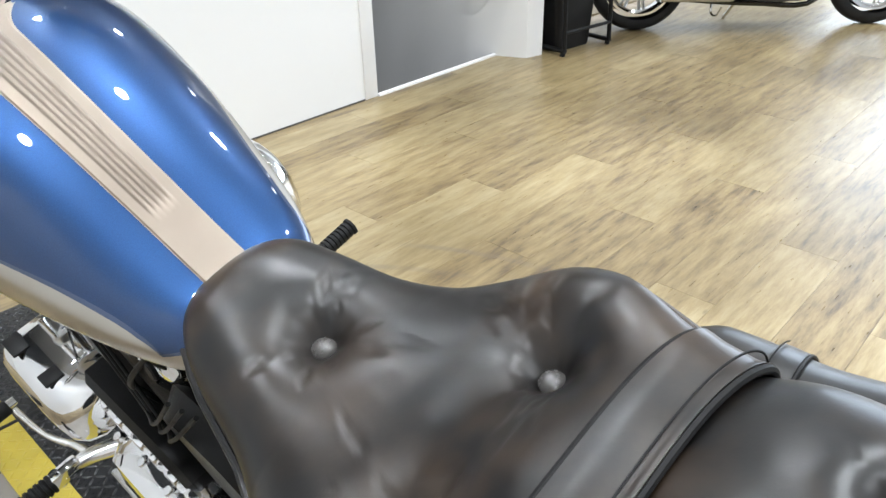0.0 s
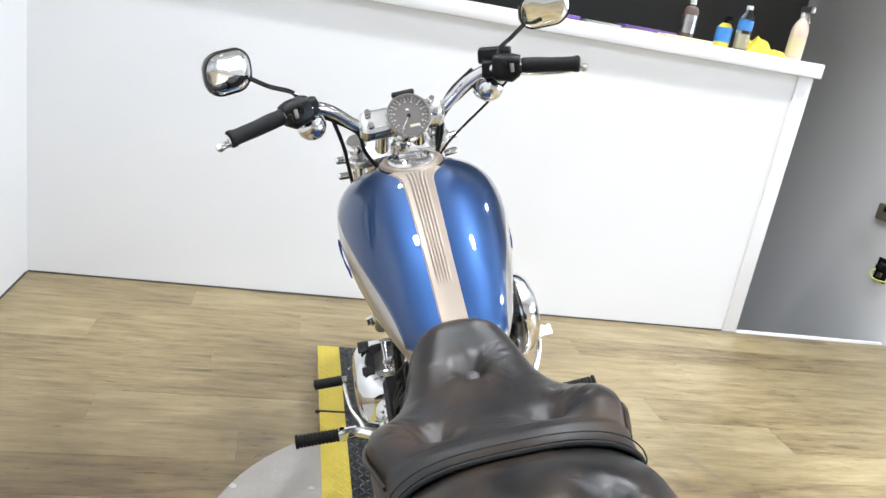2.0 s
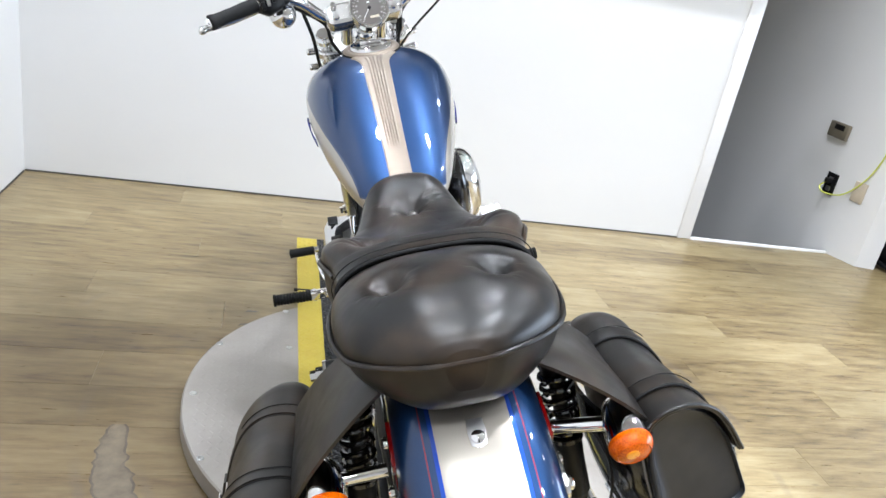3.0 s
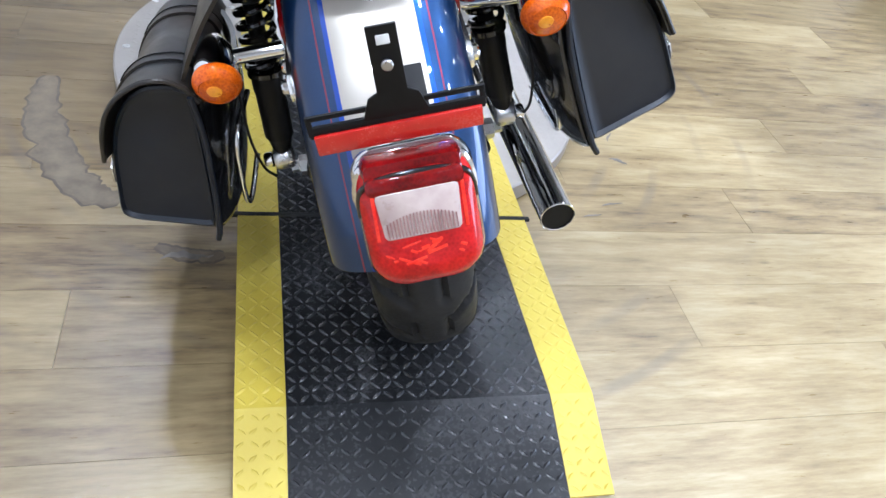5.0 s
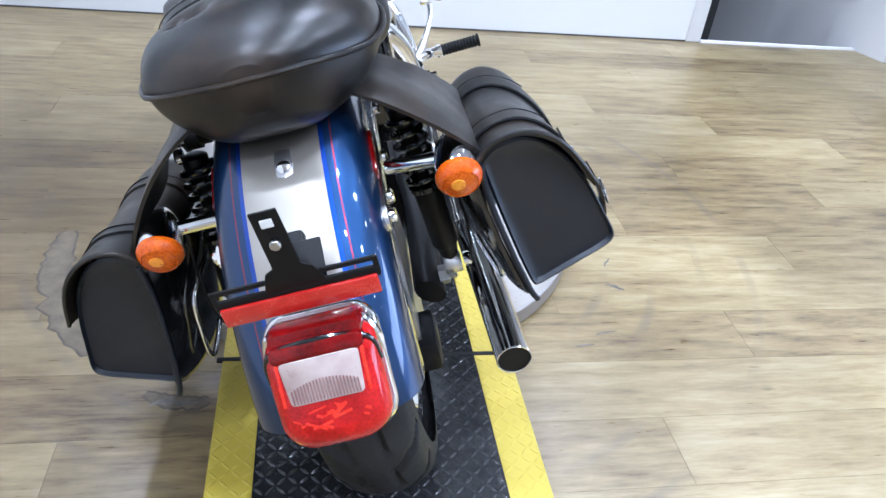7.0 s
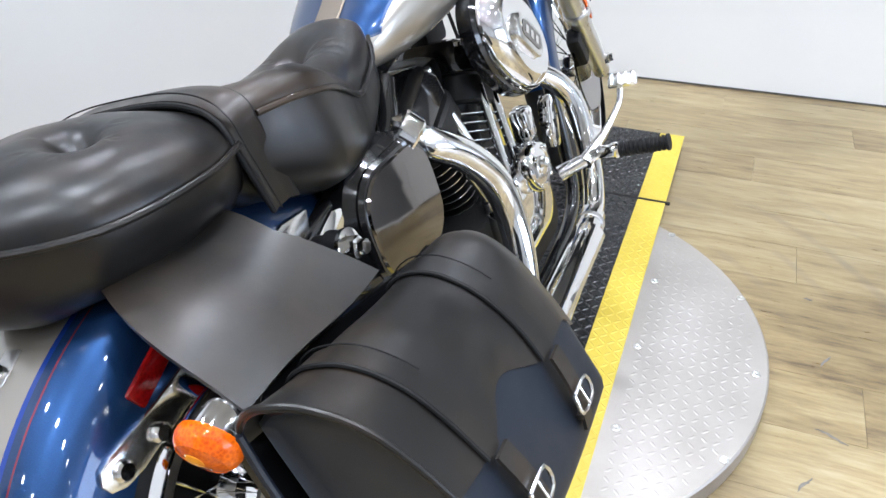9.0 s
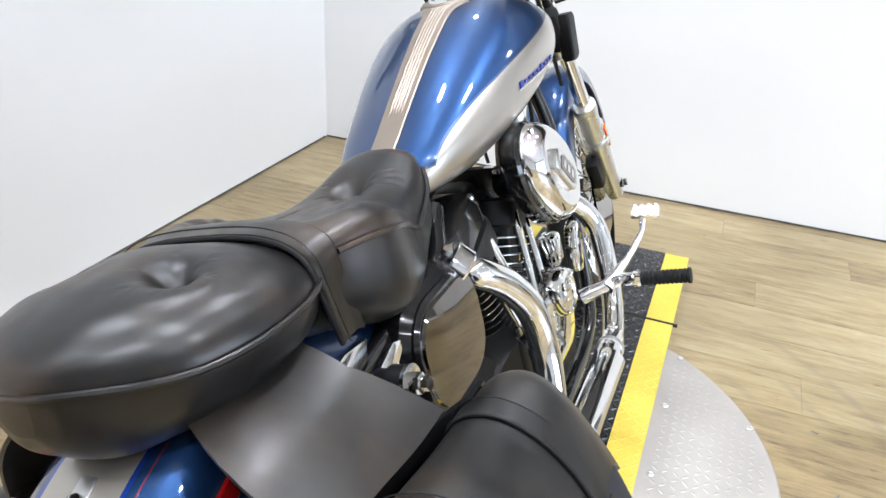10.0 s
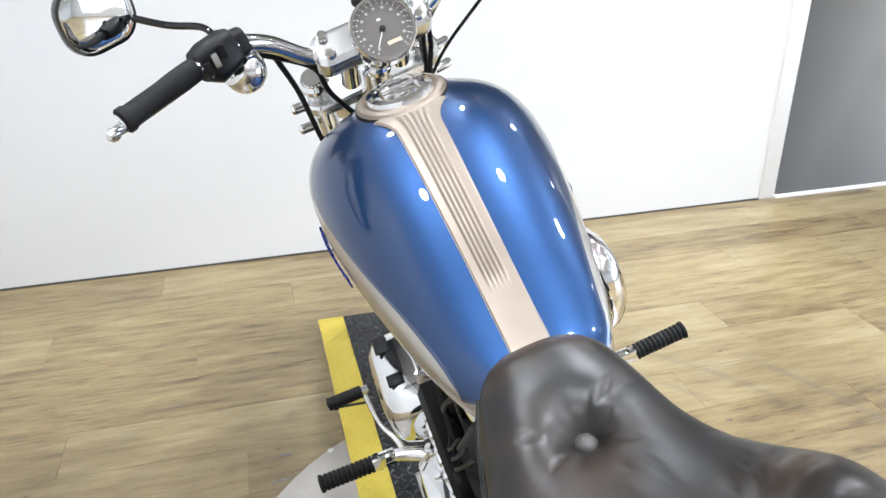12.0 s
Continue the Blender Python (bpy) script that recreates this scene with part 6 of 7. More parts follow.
gauge = part("speedometer", lathe([(0.03, -0.06), (0.043, -0.045), (0.046, -0.02), (0.048, 0.004), (0.0495, 0.012), (0.0475, 0.0175), (0.0435, 0.0175), (0.0395, 0.009)], G, gdir, 48, ), chrome, bike, "chrome rimmed speedometer")
gm = axis_matrix(G, gdir)
part("dial", shift(lathe([(0.0405, 0.007), (0.0405, 0.010), (0.0003, 0.0102)], segs=40), gm), dial_grey, gauge, "grey dial")
for k in range(25):
    a = radians(235 - 290 * k / 24)
    major = k % 2 == 0
    part("dial_mark", shift(box((0, 0, 0), (0.003 if major else 0.0018, 0.001, 0.0006)), gm @ pose(0.0375 * math.cos(a), 0.0375 * math.sin(a), 0.0106, 0, 0, math.degrees(a))), mark_white, gauge)
    if major:
        part("dial_numeral", shift(box((0, 0, 0), (0.0042, 0.0034, 0.0006)), gm @ pose(0.0312 * math.cos(a), 0.0312 * math.sin(a), 0.0106)), dial_print, gauge)
part("dial_window", shift(box((0.008, -0.023, 0.0106), (0.022, 0.0055, 0.0008)), gm), beige, gauge)
part("dial_mark", shift(box((0, 0.014, 0.0106), (0.006, 0.003, 0.0006)), gm), mark_white, gauge)
part("needle", shift(box((0, 0, 0), (0.032, 0.0014, 0.0012)), gm @ pose(-0.008, -0.0105, 0.0118, 0, 0, 52)), mark_white, gauge)
part("needle_hub", shift(lathe([(0.0045, 0.0102), (0.004, 0.0135), (0.0003, 0.014)], segs=16), gm), plastic_black, gauge)
part("lamp_bar", shift(box((0, 0.05, 0.012), (0.05, 0.012, 0.012), 0.004), gm), plastic_black, gauge, "dark warning lamp bar")
part("ignition_switch", lathe([(0.02, 0), (0.022, 0.012), (0.018, 0.018), (0.0003, 0.019)], (0, 1.165, 1.0), (0, -0.6, 0.8), 28), chrome, bike)
part("tool_pouch", box((0.10, 1.28, 0.86), (0.05, 0.05, 0.10), 0.012, pose(0, 0, 0, 25, 0, 0)), cloth_black, bike, "small black pouch hung on the fork")
for o in bike.children_recursive:
    if o not in steer and o.parent is bike and o.type == "MESH":
        o.data.transform(STEER)
        for c in o.children_recursive:
            c.data.transform(STEER)

# ---- saddlebags ----
bags = thing("saddlebags", "pair of black leather throw-over saddlebags hung across the rear fender", "saddlebags", BIKE)
HANG = {-1: Vector((0.008, 0.034, -0.05)), 1: Vector((0, 0, 0))}      # the bag on the low side hangs lower
SECTION = [(0.240, 0.612), (0.262, 0.628), (0.292, 0.631), (0.322, 0.617), (0.350, 0.590), (0.374, 0.552), (0.394, 0.505), (0.410, 0.455), (0.4215, 0.417), (0.419, 0.402), (0.402, 0.394),
           (0.36, 0.387), (0.31, 0.379), (0.292, 0.377), (0.282, 0.387), (0.266, 0.46), (0.250, 0.55)]
LID = [(0.233, 0.600), (0.243, 0.624), (0.266, 0.639), (0.295, 0.641), (0.325, 0.627), (0.353, 0.600), (0.377, 0.561), (0.396, 0.517)]
BAG_LEN = 0.345


def bag_point(s, x, t, z):
    """Place on the bag: t runs from the rear end to the front end."""
    fall = 0.043 * t + 0.01 * math.sin(math.pi * t)
    if x > 0.26:
        x = 0.26 + (x - 0.26) * (1 - 0.06 * t)
    p = Vector((x, -0.048 + 0.27 * max(x - 0.28, 0) * (1 - t) + BAG_LEN * t, z - fall)) + HANG[s]
    return Vector((s * p.x, p.y, p.z))


def bag_ring(s, t, shrink=1.0, n=4):
    c = (0.338, 0.49)
    pts = smooth_path([(x, 0, z) for x, z in SECTION] + [(*SECTION[0][:1], 0, SECTION[0][1])], n)[:-1]
    return [bag_point(s, c[0] + (p.x - c[0]) * shrink, t, c[1] + (p.z - c[1]) * shrink) for p in pts]


LID_CURVE = smooth_path([(x, 0, z) for x, z in LID], 8)


def lid_point(s, u, v, lift=0.0, t0=-0.045, t1=1.03):
    q = u * (len(LID_CURVE) - 1)
    k = min(int(q), len(LID_CURVE) - 2)
    a, b = LID_CURVE[k], LID_CURVE[k + 1]
    d = (b - a).normalized()
    p = a.lerp(b, q - k)
    out = lift + 0.004 * noise.noise(Vector((u * 3, v * 4, s)))
    t = t0 + (t1 - t0) * v
    # the flap edge sweeps up between and beyond its straps
    scallop = 0.03 * max(u - 0.72, 0) / 0.28 * (0.5 - 0.5 * math.cos(2 * math.pi * min(max((v - 0.22) / 0.5, 0), 1)))
    # corners of the front end are rounded off
    round_off = 0.02 * max(v - 0.93, 0) / 0.07
    return bag_point(s, p.x - d.z * out - scallop * 0.6, t, p.z + d.x * out + scallop - round_off * (0.3 + u))


for s in (-1, 1):
    bag = part("saddlebag", skin([bag_ring(s, 0.02, 0.9), bag_ring(s, 0.0, 0.955), bag_ring(s, 0.004, 0.985), bag_ring(s, 0.025)] + [bag_ring(s, 0.08 + 0.084 * k) for k in range(11)] + [bag_ring(s, 0.975), bag_ring(s, 0.995, 0.975), bag_ring(s, 1.0, 0.92)]),
               cool_panel_leather, bags, "smooth black leather saddlebag body", angle=50)
    lid = part("bag_lid", quad_sheet(lambda u, v: lid_point(s, u, v), 44, 36, 0.0045), bag_leather, bag, "curved leather lid worn brown along its crown", angle=60)
    part("lid_rim", tube([lid_point(s, u / 24, 0, 0.001) for u in range(25)], 0.0032, 8, 2), bag_leather, lid)
    for v0 in (0.22, 0.72):
        part("lid_strap", quad_sheet(lambda u, v: lid_point(s, 0.02 + 0.98 * u, v0 + (v - 0.5) * 0.075, 0.0045), 36, 4, 0.0035), bag_leather, lid, angle=60)
        part("lid_seam", tube([lid_point(s, 0.02 + u * 0.98 / 16, v0 - 0.043, 0.003) for u in range(17)], 0.0024, 6, 2), rubber, lid)
        part("strap_stitching", tube([lid_point(s, 0.02 + u * 0.66 / 12, v0 + 0.026, 0.009) for u in range(13)], 0.0009, 6, 2), rubber, lid)
        top_edge = lid_point(s, 1.0, v0, 0.008)
        low = bag_point(s, 0.424, v0 * 0.96 + 0.01, 0.425)
        drop = [top_edge, top_edge.lerp(low, 0.35) + Vector((s * 0.004, 0, 0)), top_edge.lerp(low, 0.75) + Vector((s * 0.004, 0, 0)), low]
        strap = part("bag_strap", skin([[p + Vector((0, -0.012, 0)), p + Vector((0, 0.012, 0)), p + Vector((s * 0.004, 0.012, 0.001)), p + Vector((s * 0.004, -0.012, 0.001))] for p in smooth_path(drop, 4)]), bag_leather, bag)
        at = top_edge.lerp(low, 0.6) + Vector((s * 0.009, 0, 0.002))
        ring = [at + Vector((s * dx, dy, dz)) for dx, dy, dz in ((0, -0.017, 0.012), (0.002, 0.017, 0.012), (0.006, 0.017, -0.012), (0.005, -0.017, -0.012), (0, -0.017, 0.012))]
        buckle = part("buckle", tube(ring, 0.0024, 8, 3), alloy_white, strap, "bright steel buckle")
        part("buckle_tongue", tube([at + Vector((0, 0, 0.012)), at + Vector((s * 0.007, 0, -0.012))], 0.0018, 8, curve=False), alloy_white, buckle)
        part("keeper_loop", box(at + Vector((-s * 0.002, 0, -0.022)), (0.008, 0.03, 0.009), 0.002), bag_leather, strap)
    board_line = [(0.236, 0.612), (0.240, 0.55), (0.256, 0.46), (0.272, 0.39), (0.281, 0.366)]
    board_curve = smooth_path([(x, 0, z) for x, z in board_line], 6)
    part("bag_back_board", quad_sheet(lambda u, v: bag_point(s, board_curve[min(int(u * 24 + 0.5), 24)].x - 0.004 - 0.036 * (1 - 0.55 * u) * math.sin(math.pi * min(v / 0.9, 1)) ** 0.8, -0.05 + 1.08 * v, board_curve[min(int(u * 24 + 0.5), 24)].z + 0.02 * u * (2 * v - 1) ** 4), 24, 20, 0.008), black_gloss, bag, "glossy black stiff back board of the bag", angle=50)
    part("bag_piping", tube([bag_point(s, p.x + 0.003, -0.055, p.z) for p in board_curve], 0.0045, 8, 2), cool_panel_leather, bag)

    def yoke(u, v):
        x = 0.085 + 0.158 * u
        rear = -0.01 - 0.042 * math.sin(min(u * 1.4, 1.0) * math.pi / 2)
        front = 0.135 + 0.045 * max(0, u - 0.55) / 0.45
        z = 0.738 - 0.03 * u - 0.08 * u ** 2.0 - 0.03 * max(u - 0.6, 0) * v + 0.004 * math.sin(v * 6)
        w = u * u
        return Vector((s * (x + HANG[s].x * w), rear + (front - rear) * v + HANG[s].y * w, z + HANG[s].z * w))
    yoke_part = part("bag_yoke", quad_sheet(yoke, 24, 20, 0.005), bag_leather, bags, "leather yoke between bag and seat", angle=60)
    for u, v in ((0.12, 0.9), (0.12, 0.45), (0.12, 0.1)):
        part("yoke_rivet", lathe([(0.0055, 0), (0.005, 0.003), (0.0003, 0.0045)], yoke(u, v), (s * 0.2, 0, 1), 14), black_gloss, yoke_part)
    h = HANG[s]
    part("bag_guard", tube([(s * 0.200, 0.06 + h.y, 0.535 + h.z), (s * 0.226, -0.002 + h.y, 0.50 + h.z), (s * 0.238, -0.008 + h.y, 0.44 + h.z), (s * 0.245, -0.004 + h.y, 0.386 + h.z), (s * 0.240, 0.012 + h.y, 0.378 + h.z), (s * 0.218, 0.055 + h.y, 0.425 + h.z)], 0.0042, 12, 6), chrome, bags, "chrome bag guard loop")
    part("guard_cable", tube([(s * 0.198, 0.03 + h.y * 0.5, 0.575 + h.z * 0.5), (s * 0.208, 0.0 + h.y, 0.50 + h.z), (s * 0.206, 0.01 + h.y, 0.43 + h.z), (s * 0.203, 0.06 + h.y, 0.37 + h.z)], 0.0022, 8, 5), cable_black, bags)
part("yoke_strap", quad_sheet(lambda u, v: Vector((-0.09 + 0.18 * u, 0.0 + 0.14 * v, 0.738 + 0.004 * math.sin(u * math.pi))), 10, 4, 0.005), bag_leather, bags)


# ---- second motorcycle against the wall ----
parked = thing("motorcycle", "black cruiser motorcycle with chrome mufflers, parked by the white wall", "motorcycle",
               pose(3.77, 2.37, 0.0, 0, 0, -136) @ pose(0, 0, 0, 0, -5, 0) @ Matrix.Scale(0.96, 4))
P_REAR, P_FRONT = Vector((0, 0, 0.31)), Vector((0, 1.52, 0.31))


def cast_wheel(name, center, half):
    w = part(name, tyre(center, 0.31, half, 0.07, 0, 96, 14), tyre_rubber, parked, "black road tyre", angle=50)
    part("rim", skin_loop(center, [(0.215, -half * 0.75), (0.22, -half * 0.8), (0.205, -half * 0.8), (0.19, -half * 0.55), (0.185, half * 0.55), (0.205, half * 0.8), (0.22, half * 0.8), (0.215, half * 0.75)]), chrome, w)
    part("hub", lathe([(0.02, -0.07), (0.045, -0.06), (0.06, -0.03), (0.05, 0.0), (0.06, 0.03), (0.045, 0.06), (0.02, 0.07)], center, (1, 0, 0), 28), chrome_dark, w)
    for k in range(9):
        a = 2 * math.pi * k / 9
        d = Vector((0, math.cos(a), math.sin(a)))
        t = d.cross(Vector((1, 0, 0)))
        for e in (-0.016, 0.016):
            part("wheel_spoke", tube([center + d * 0.06 + t * e * 0.5, center + d * 0.192 + t * e], 0.008, 8, curve=False, flat=1.6), steel, w)
    part("brake_disc", lathe([(0.105, -0.003), (0.125, -0.003), (0.125, 0.003), (0.105, 0.003)], center + Vector((0.05, 0, 0)), (1, 0, 0), 40), steel, w)
    return w


cast_wheel("rear_wheel", P_REAR, 0.075)
cast_wheel("front_wheel", P_FRONT, 0.055)


def parked_fender(center, R, half, a0, a1):
    def f(u, v):
        a, th = radians(a0 + (a1 - a0) * v), (u * 2 - 1) * math.pi / 2
        r = R - 0.14 * (1 - max(math.cos(th), 0) ** 0.55)
        return Vector((half * power(math.sin(th), 0.62), center.y + r * math.cos(a), center.z + r * math.sin(a)))
    return quad_sheet(f, 20, 40, 0.004)


part("rear_fender", parked_fender(P_REAR, 0.40, 0.1, 40, 172), black_gloss, parked, "gloss black rear fender", angle=60)
part("front_fender", parked_fender(P_FRONT, 0.37, 0.07, 40, 160), black_gloss, parked, "gloss black front fender", angle=60)
part("tail_lamp", box((0, -0.36, 0.56), (0.11, 0.09, 0.06), 0.02), red_lens, parked, "red tail lamp")
part("plate_holder", box((0, -0.40, 0.66), (0.012, 0.02, 0.14), 0.004, pose(0, 0, 0, 15, 0, 0)), black_satin, parked)
for s in (-1, 1):
    strut = part("fender_strut", tube([(s * 0.11, -0.12, 0.655), (s * 0.115, 0.05, 0.66), (s * 0.12, 0.26, 0.65), (s * 0.12, 0.33, 0.62)], [0.018, 0.022, 0.022, 0.016], 12, 5, flat=0.6), chrome, parked, "chrome fender strut")
    part("turn_signal", lathe([(0.02, -0.04), (0.026, 0.0), (0.024, 0.012), (0.0003, 0.02)], (s * 0.12, -0.14, 0.655), (0, -1, 0), 20), chrome, strut)
    part("signal_lens", lathe([(0.025, 0.008), (0.02, 0.03), (0.0003, 0.036)], (s * 0.12, -0.14, 0.655), (0, -1, 0), 20), amber, strut)
    part("side_reflector", box((s * 0.112, 0.06, 0.69), (0.006, 0.11, 0.022), 0.003), red_reflector, strut)
    a, b = Vector((s * 0.14, 0.32, 0.62)), Vector((s * 0.14, 0.16, 0.36))
    ax = (b - a).normalized()
    shock = part("shock_absorber", lathe([(0.02, 0), (0.024, 0.01), (0.024, 0.05), (0.014, 0.055), (0.014, 0.24), (0.022, 0.25), (0.022, 0.29)], a, ax, 18), chrome, parked, "chrome coil shock absorber")
    coil = [a + ax * (0.05 + 0.19 * k / 96) + (Vector((1, 0, 0)) * math.cos(k * math.pi / 6) + ax.cross(Vector((1, 0, 0))).normalized() * math.sin(k * math.pi / 6)) * 0.026 for k in range(97)]
    part("spring", tube(coil, 0.005, 6, curve=False), chrome, shock)
    part("swingarm", tube([(s * 0.12, -0.03, 0.32), (s * 0.12, 0.3, 0.34), (s * 0.10, 0.5, 0.35)], 0.022, 10, 4), black_satin, parked)
    leg = part("fork_leg", tube([(s * 0.1, 1.52, 0.31), (s * 0.1, 1.18, 0.98)], 0.026, 16, curve=False), chrome, parked, "chrome fork leg")
part("seat", skin([[(w * power(math.cos(t), 0.8), y, z + h * power(math.sin(t), 0.8)) for t in (2 * math.pi * k / 28 for k in range(28))] for y, z, w, h in
                   ((0.02, 0.70, 0.03, 0.02), (0.05, 0.715, 0.08, 0.035), (0.16, 0.735, 0.11, 0.045), (0.27, 0.715, 0.13, 0.045), (0.36, 0.665, 0.155, 0.045), (0.46, 0.645, 0.16, 0.045), (0.58, 0.66, 0.13, 0.045), (0.68, 0.69, 0.08, 0.035), (0.71, 0.70, 0.03, 0.02))]),
     leather, parked, "black leather dished seat", angle=60)
part("fuel_tank", skin([[(w * power(math.cos(t), 0.85), y, z + h * power(math.sin(t), 0.85)) for t in (2 * math.pi * k / 32 for k in range(32))] for y, z, w, h in
                        ((0.66, 0.74, 0.04, 0.02), (0.70, 0.77, 0.09, 0.06), (0.85, 0.82, 0.14, 0.10), (1.0, 0.86, 0.16, 0.11), (1.12, 0.88, 0.13, 0.09), (1.18, 0.89, 0.06, 0.04))]), black_gloss, parked, "gloss black fuel tank", angle=60)
YZ = Matrix(((0, 0, 1, 0), (1, 0, 0, 0), (0, 1, 0, 0), (0, 0, 0, 1)))
part("oil_tank", stacked([(0.36, 0.28, 0.05, 0, -0.16), (0.38, 0.30, 0.06, 0, 0.0), (0.34, 0.26, 0.05, 0, 0.02)], Matrix.Translation((0.08, 0.42, 0.49)) @ YZ), black_gloss, parked)
slat = part("side_cover", stacked([(0.16, 0.09, 0.01, 0, 0), (0.16, 0.09, 0.01, 0, 0.02)], Matrix.Translation((0.11, 0.42, 0.56)) @ YZ), chrome, parked, "ribbed chrome side cover")
for k in range(5):
    part("cover_rib", box((0.133, 0.42, 0.525 + 0.017 * k), (0.006, 0.15, 0.007), 0.002), chrome, slat)
part("crankcase", stacked([(0.56, 0.24, 0.08, 0, -0.12), (0.6, 0.28, 0.1, 0, -0.08), (0.6, 0.28, 0.1, 0, 0.08), (0.56, 0.24, 0.08, 0, 0.12)], Matrix.Translation((0, 0.80, 0.30)) @ YZ), engine_black, parked, "black engine case")
for lean in (-22.5, 22.5):
    m = Matrix.Translation((0, 0.85, 0.36)) @ pose(0, 0, 0, -lean, 0, 0)
    cyl = part("cylinder", shift(lathe([(0.06, 0.04), (0.06, 0.24)], segs=20), m), engine_black, parked)
    for k in range(8):
        part("cooling_fin", stacked([(0.16, 0.15, 0.05, 0, 0.06 + 0.02 * k), (0.16, 0.15, 0.05, 0, 0.066 + 0.02 * k)], m), engine_black if k % 2 else steel, cyl)
    part("rocker_box", stacked([(0.16, 0.15, 0.03, 0, 0.24), (0.17, 0.16, 0.04, 0, 0.26), (0.14, 0.13, 0.03, 0, 0.32)], m), chrome, cyl)
# black mass added so the gap behind the engine reads dark
part("frame_panel", stacked([(0.50, 0.30, 0.06, 0, -0.05), (0.52, 0.32, 0.07, 0, 0.0), (0.50, 0.30, 0.06, 0, 0.05)], Matrix.Translation((0, 0.80, 0.56)) @ YZ), black_satin, parked, "added black mass filling the dark gap behind the engine")
part("gearbox", stacked([(0.34, 0.24, 0.06, 0, -0.09), (0.36, 0.26, 0.07, 0, 0.0), (0.34, 0.24, 0.06, 0, 0.09)], Matrix.Translation((0, 0.45, 0.33)) @ YZ), engine_black, parked)
part("air_cleaner", lathe([(0.08, 0), (0.09, 0.01), (0.088, 0.04), (0.06, 0.055), (0.0003, 0.058)], (0.10, 0.88, 0.62), (1, 0, 0), 40, sx=1.2), chrome, parked, "chrome air cleaner")
part("gear_cover", lathe([(0.08, 0), (0.08, 0.03), (0.06, 0.045), (0.0003, 0.05)], (0.12, 0.92, 0.33), (1, 0, 0), 36), alloy, parked)
part("gear_cover", lathe([(0.07, 0), (0.07, 0.03), (0.05, 0.045), (0.0003, 0.05)], (0.12, 0.70, 0.35), (1, 0, 0), 36), alloy, parked)
for z0, y_end, bend in ((0.345, -0.08, 0.60), (0.225, 0.10, 0.98)):
    mf = part("muffler", lathe([(0.026, 0.0), (0.036, -0.002), (0.038, 0.0), (0.039, 0.42), (0.036, 0.45), (0.024, 0.47), (0.024, 0.50)], (0.17, y_end, z0), (0, 1, -0.02), 28), alloy_white, parked, "satin chrome slip-on muffler")
    part("exhaust_pipe", tube([(0.17, y_end + 0.48, z0 - 0.01), (0.17, bend, z0 + 0.01), (0.14, bend + 0.12, z0 + 0.12), (0.10, bend + 0.14, 0.50)], 0.024, 16, 6), chrome, mf)
for s in (-1, 1):
    part("frame_tube", tube([(s * 0.12, 0.2, 0.20), (s * 0.12, 0.7, 0.16), (s * 0.12, 1.1, 0.18), (s * 0.06, 1.2, 0.6), (0, 1.2, 0.9)], 0.017, 10, 5), black_gloss, parked)
part("side_stand", tube([(-0.12, 0.7, 0.17), (-0.2, 0.66, 0.05), (-0.27, 0.64, -0.025)], 0.012, 10, 4), chrome, parked)
part("handlebar", tube([(-0.36, 0.92, 1.02), (-0.24, 1.0, 1.06), (-0.1, 1.14, 1.03), (0.1, 1.14, 1.03), (0.24, 1.0, 1.06), (0.36, 0.92, 1.02)], 0.0127, 12, 5), chrome, parked)
part("headlamp", lathe([(0.08, 0), (0.085, -0.03), (0.05, -0.1), (0.0003, -0.12)], (0, 1.40, 0.92), (0, 1, 0), 28), chrome, parked)
part("under_hanger", tube([(0.06, 0.46, 0.17), (0.07, 0.46, 0.10), (0.11, 0.48, 0.09), (0.13, 0.5, 0.14)], 0.006, 8, 5), chrome, parked)

# ---- stool with bin beside the wall end ----
stand = thing("rolling_stand", "black tubular work stool with padded top beside the wall end", "stool", pose(3.21, 2.50, 0, 0, 0, -8))
for x in (-0.19, 0.19):
    frame_bar = part("stand_frame", tube([(x, -0.16, 0.03), (x, -0.15, 0.30), (x, -0.13, 0.46), (x, 0.0, 0.482), (x, 0.13, 0.46), (x, 0.15, 0.30), (x, 0.16, 0.03)], 0.013, 12, 6), black_satin, stand, "bent black tube frame")
    part("stand_runner", tube([(x, -0.17, 0.03), (x, 0.17, 0.03)], 0.013, 12, curve=False), black_satin, stand)
    for y in (-0.15, 0.15):
        part("foot", lathe([(0.012, 0.0), (0.016, 0.004), (0.012, 0.02), (0.008, 0.03)], (x, y, 0), (0, 0, 1), 14), rubber, stand)
part("stand_crossbar", tube([(-0.19, -0.16, 0.13), (0.19, -0.16, 0.13)], 0.010, 10, curve=False), black_satin, stand)
part("padded_top", skin([[(x * sx, y * sy, z) for x, y in round_rect(0.42, 0.34, 0.05)] for sx, sy, z in ((0.86, 0.84, 0.452), (0.99, 0.99, 0.462), (1.03, 1.03, 0.49), (1.03, 1.02, 0.52), (0.97, 0.95, 0.545), (0.84, 0.8, 0.558), (0.5, 0.48, 0.564))]), cloth_black, stand, "black padded top")
bin_thing = thing("waste_bin", "dark grey plastic waste bin under the stool", "waste bin", pose(3.19, 2.53, 0.0, 0, 0, -8))
part("bin_body", skin([[(x * k, y * k, z) for x, y in round_rect(0.33, 0.25, 0.03)] for k, z in ((0.82, 0.004), (0.85, 0.02), (1.0, 0.36), (1.05, 0.362), (1.05, 0.375), (0.98, 0.375), (0.80, 0.03))]), plastic_black, bin_thing)
helmet_bag = thing("tool_bundle", "bundle of black cables and gloves lying on the stool", "tool bundle", pose(3.13, 2.49, 0.56, 0, 0, 10))
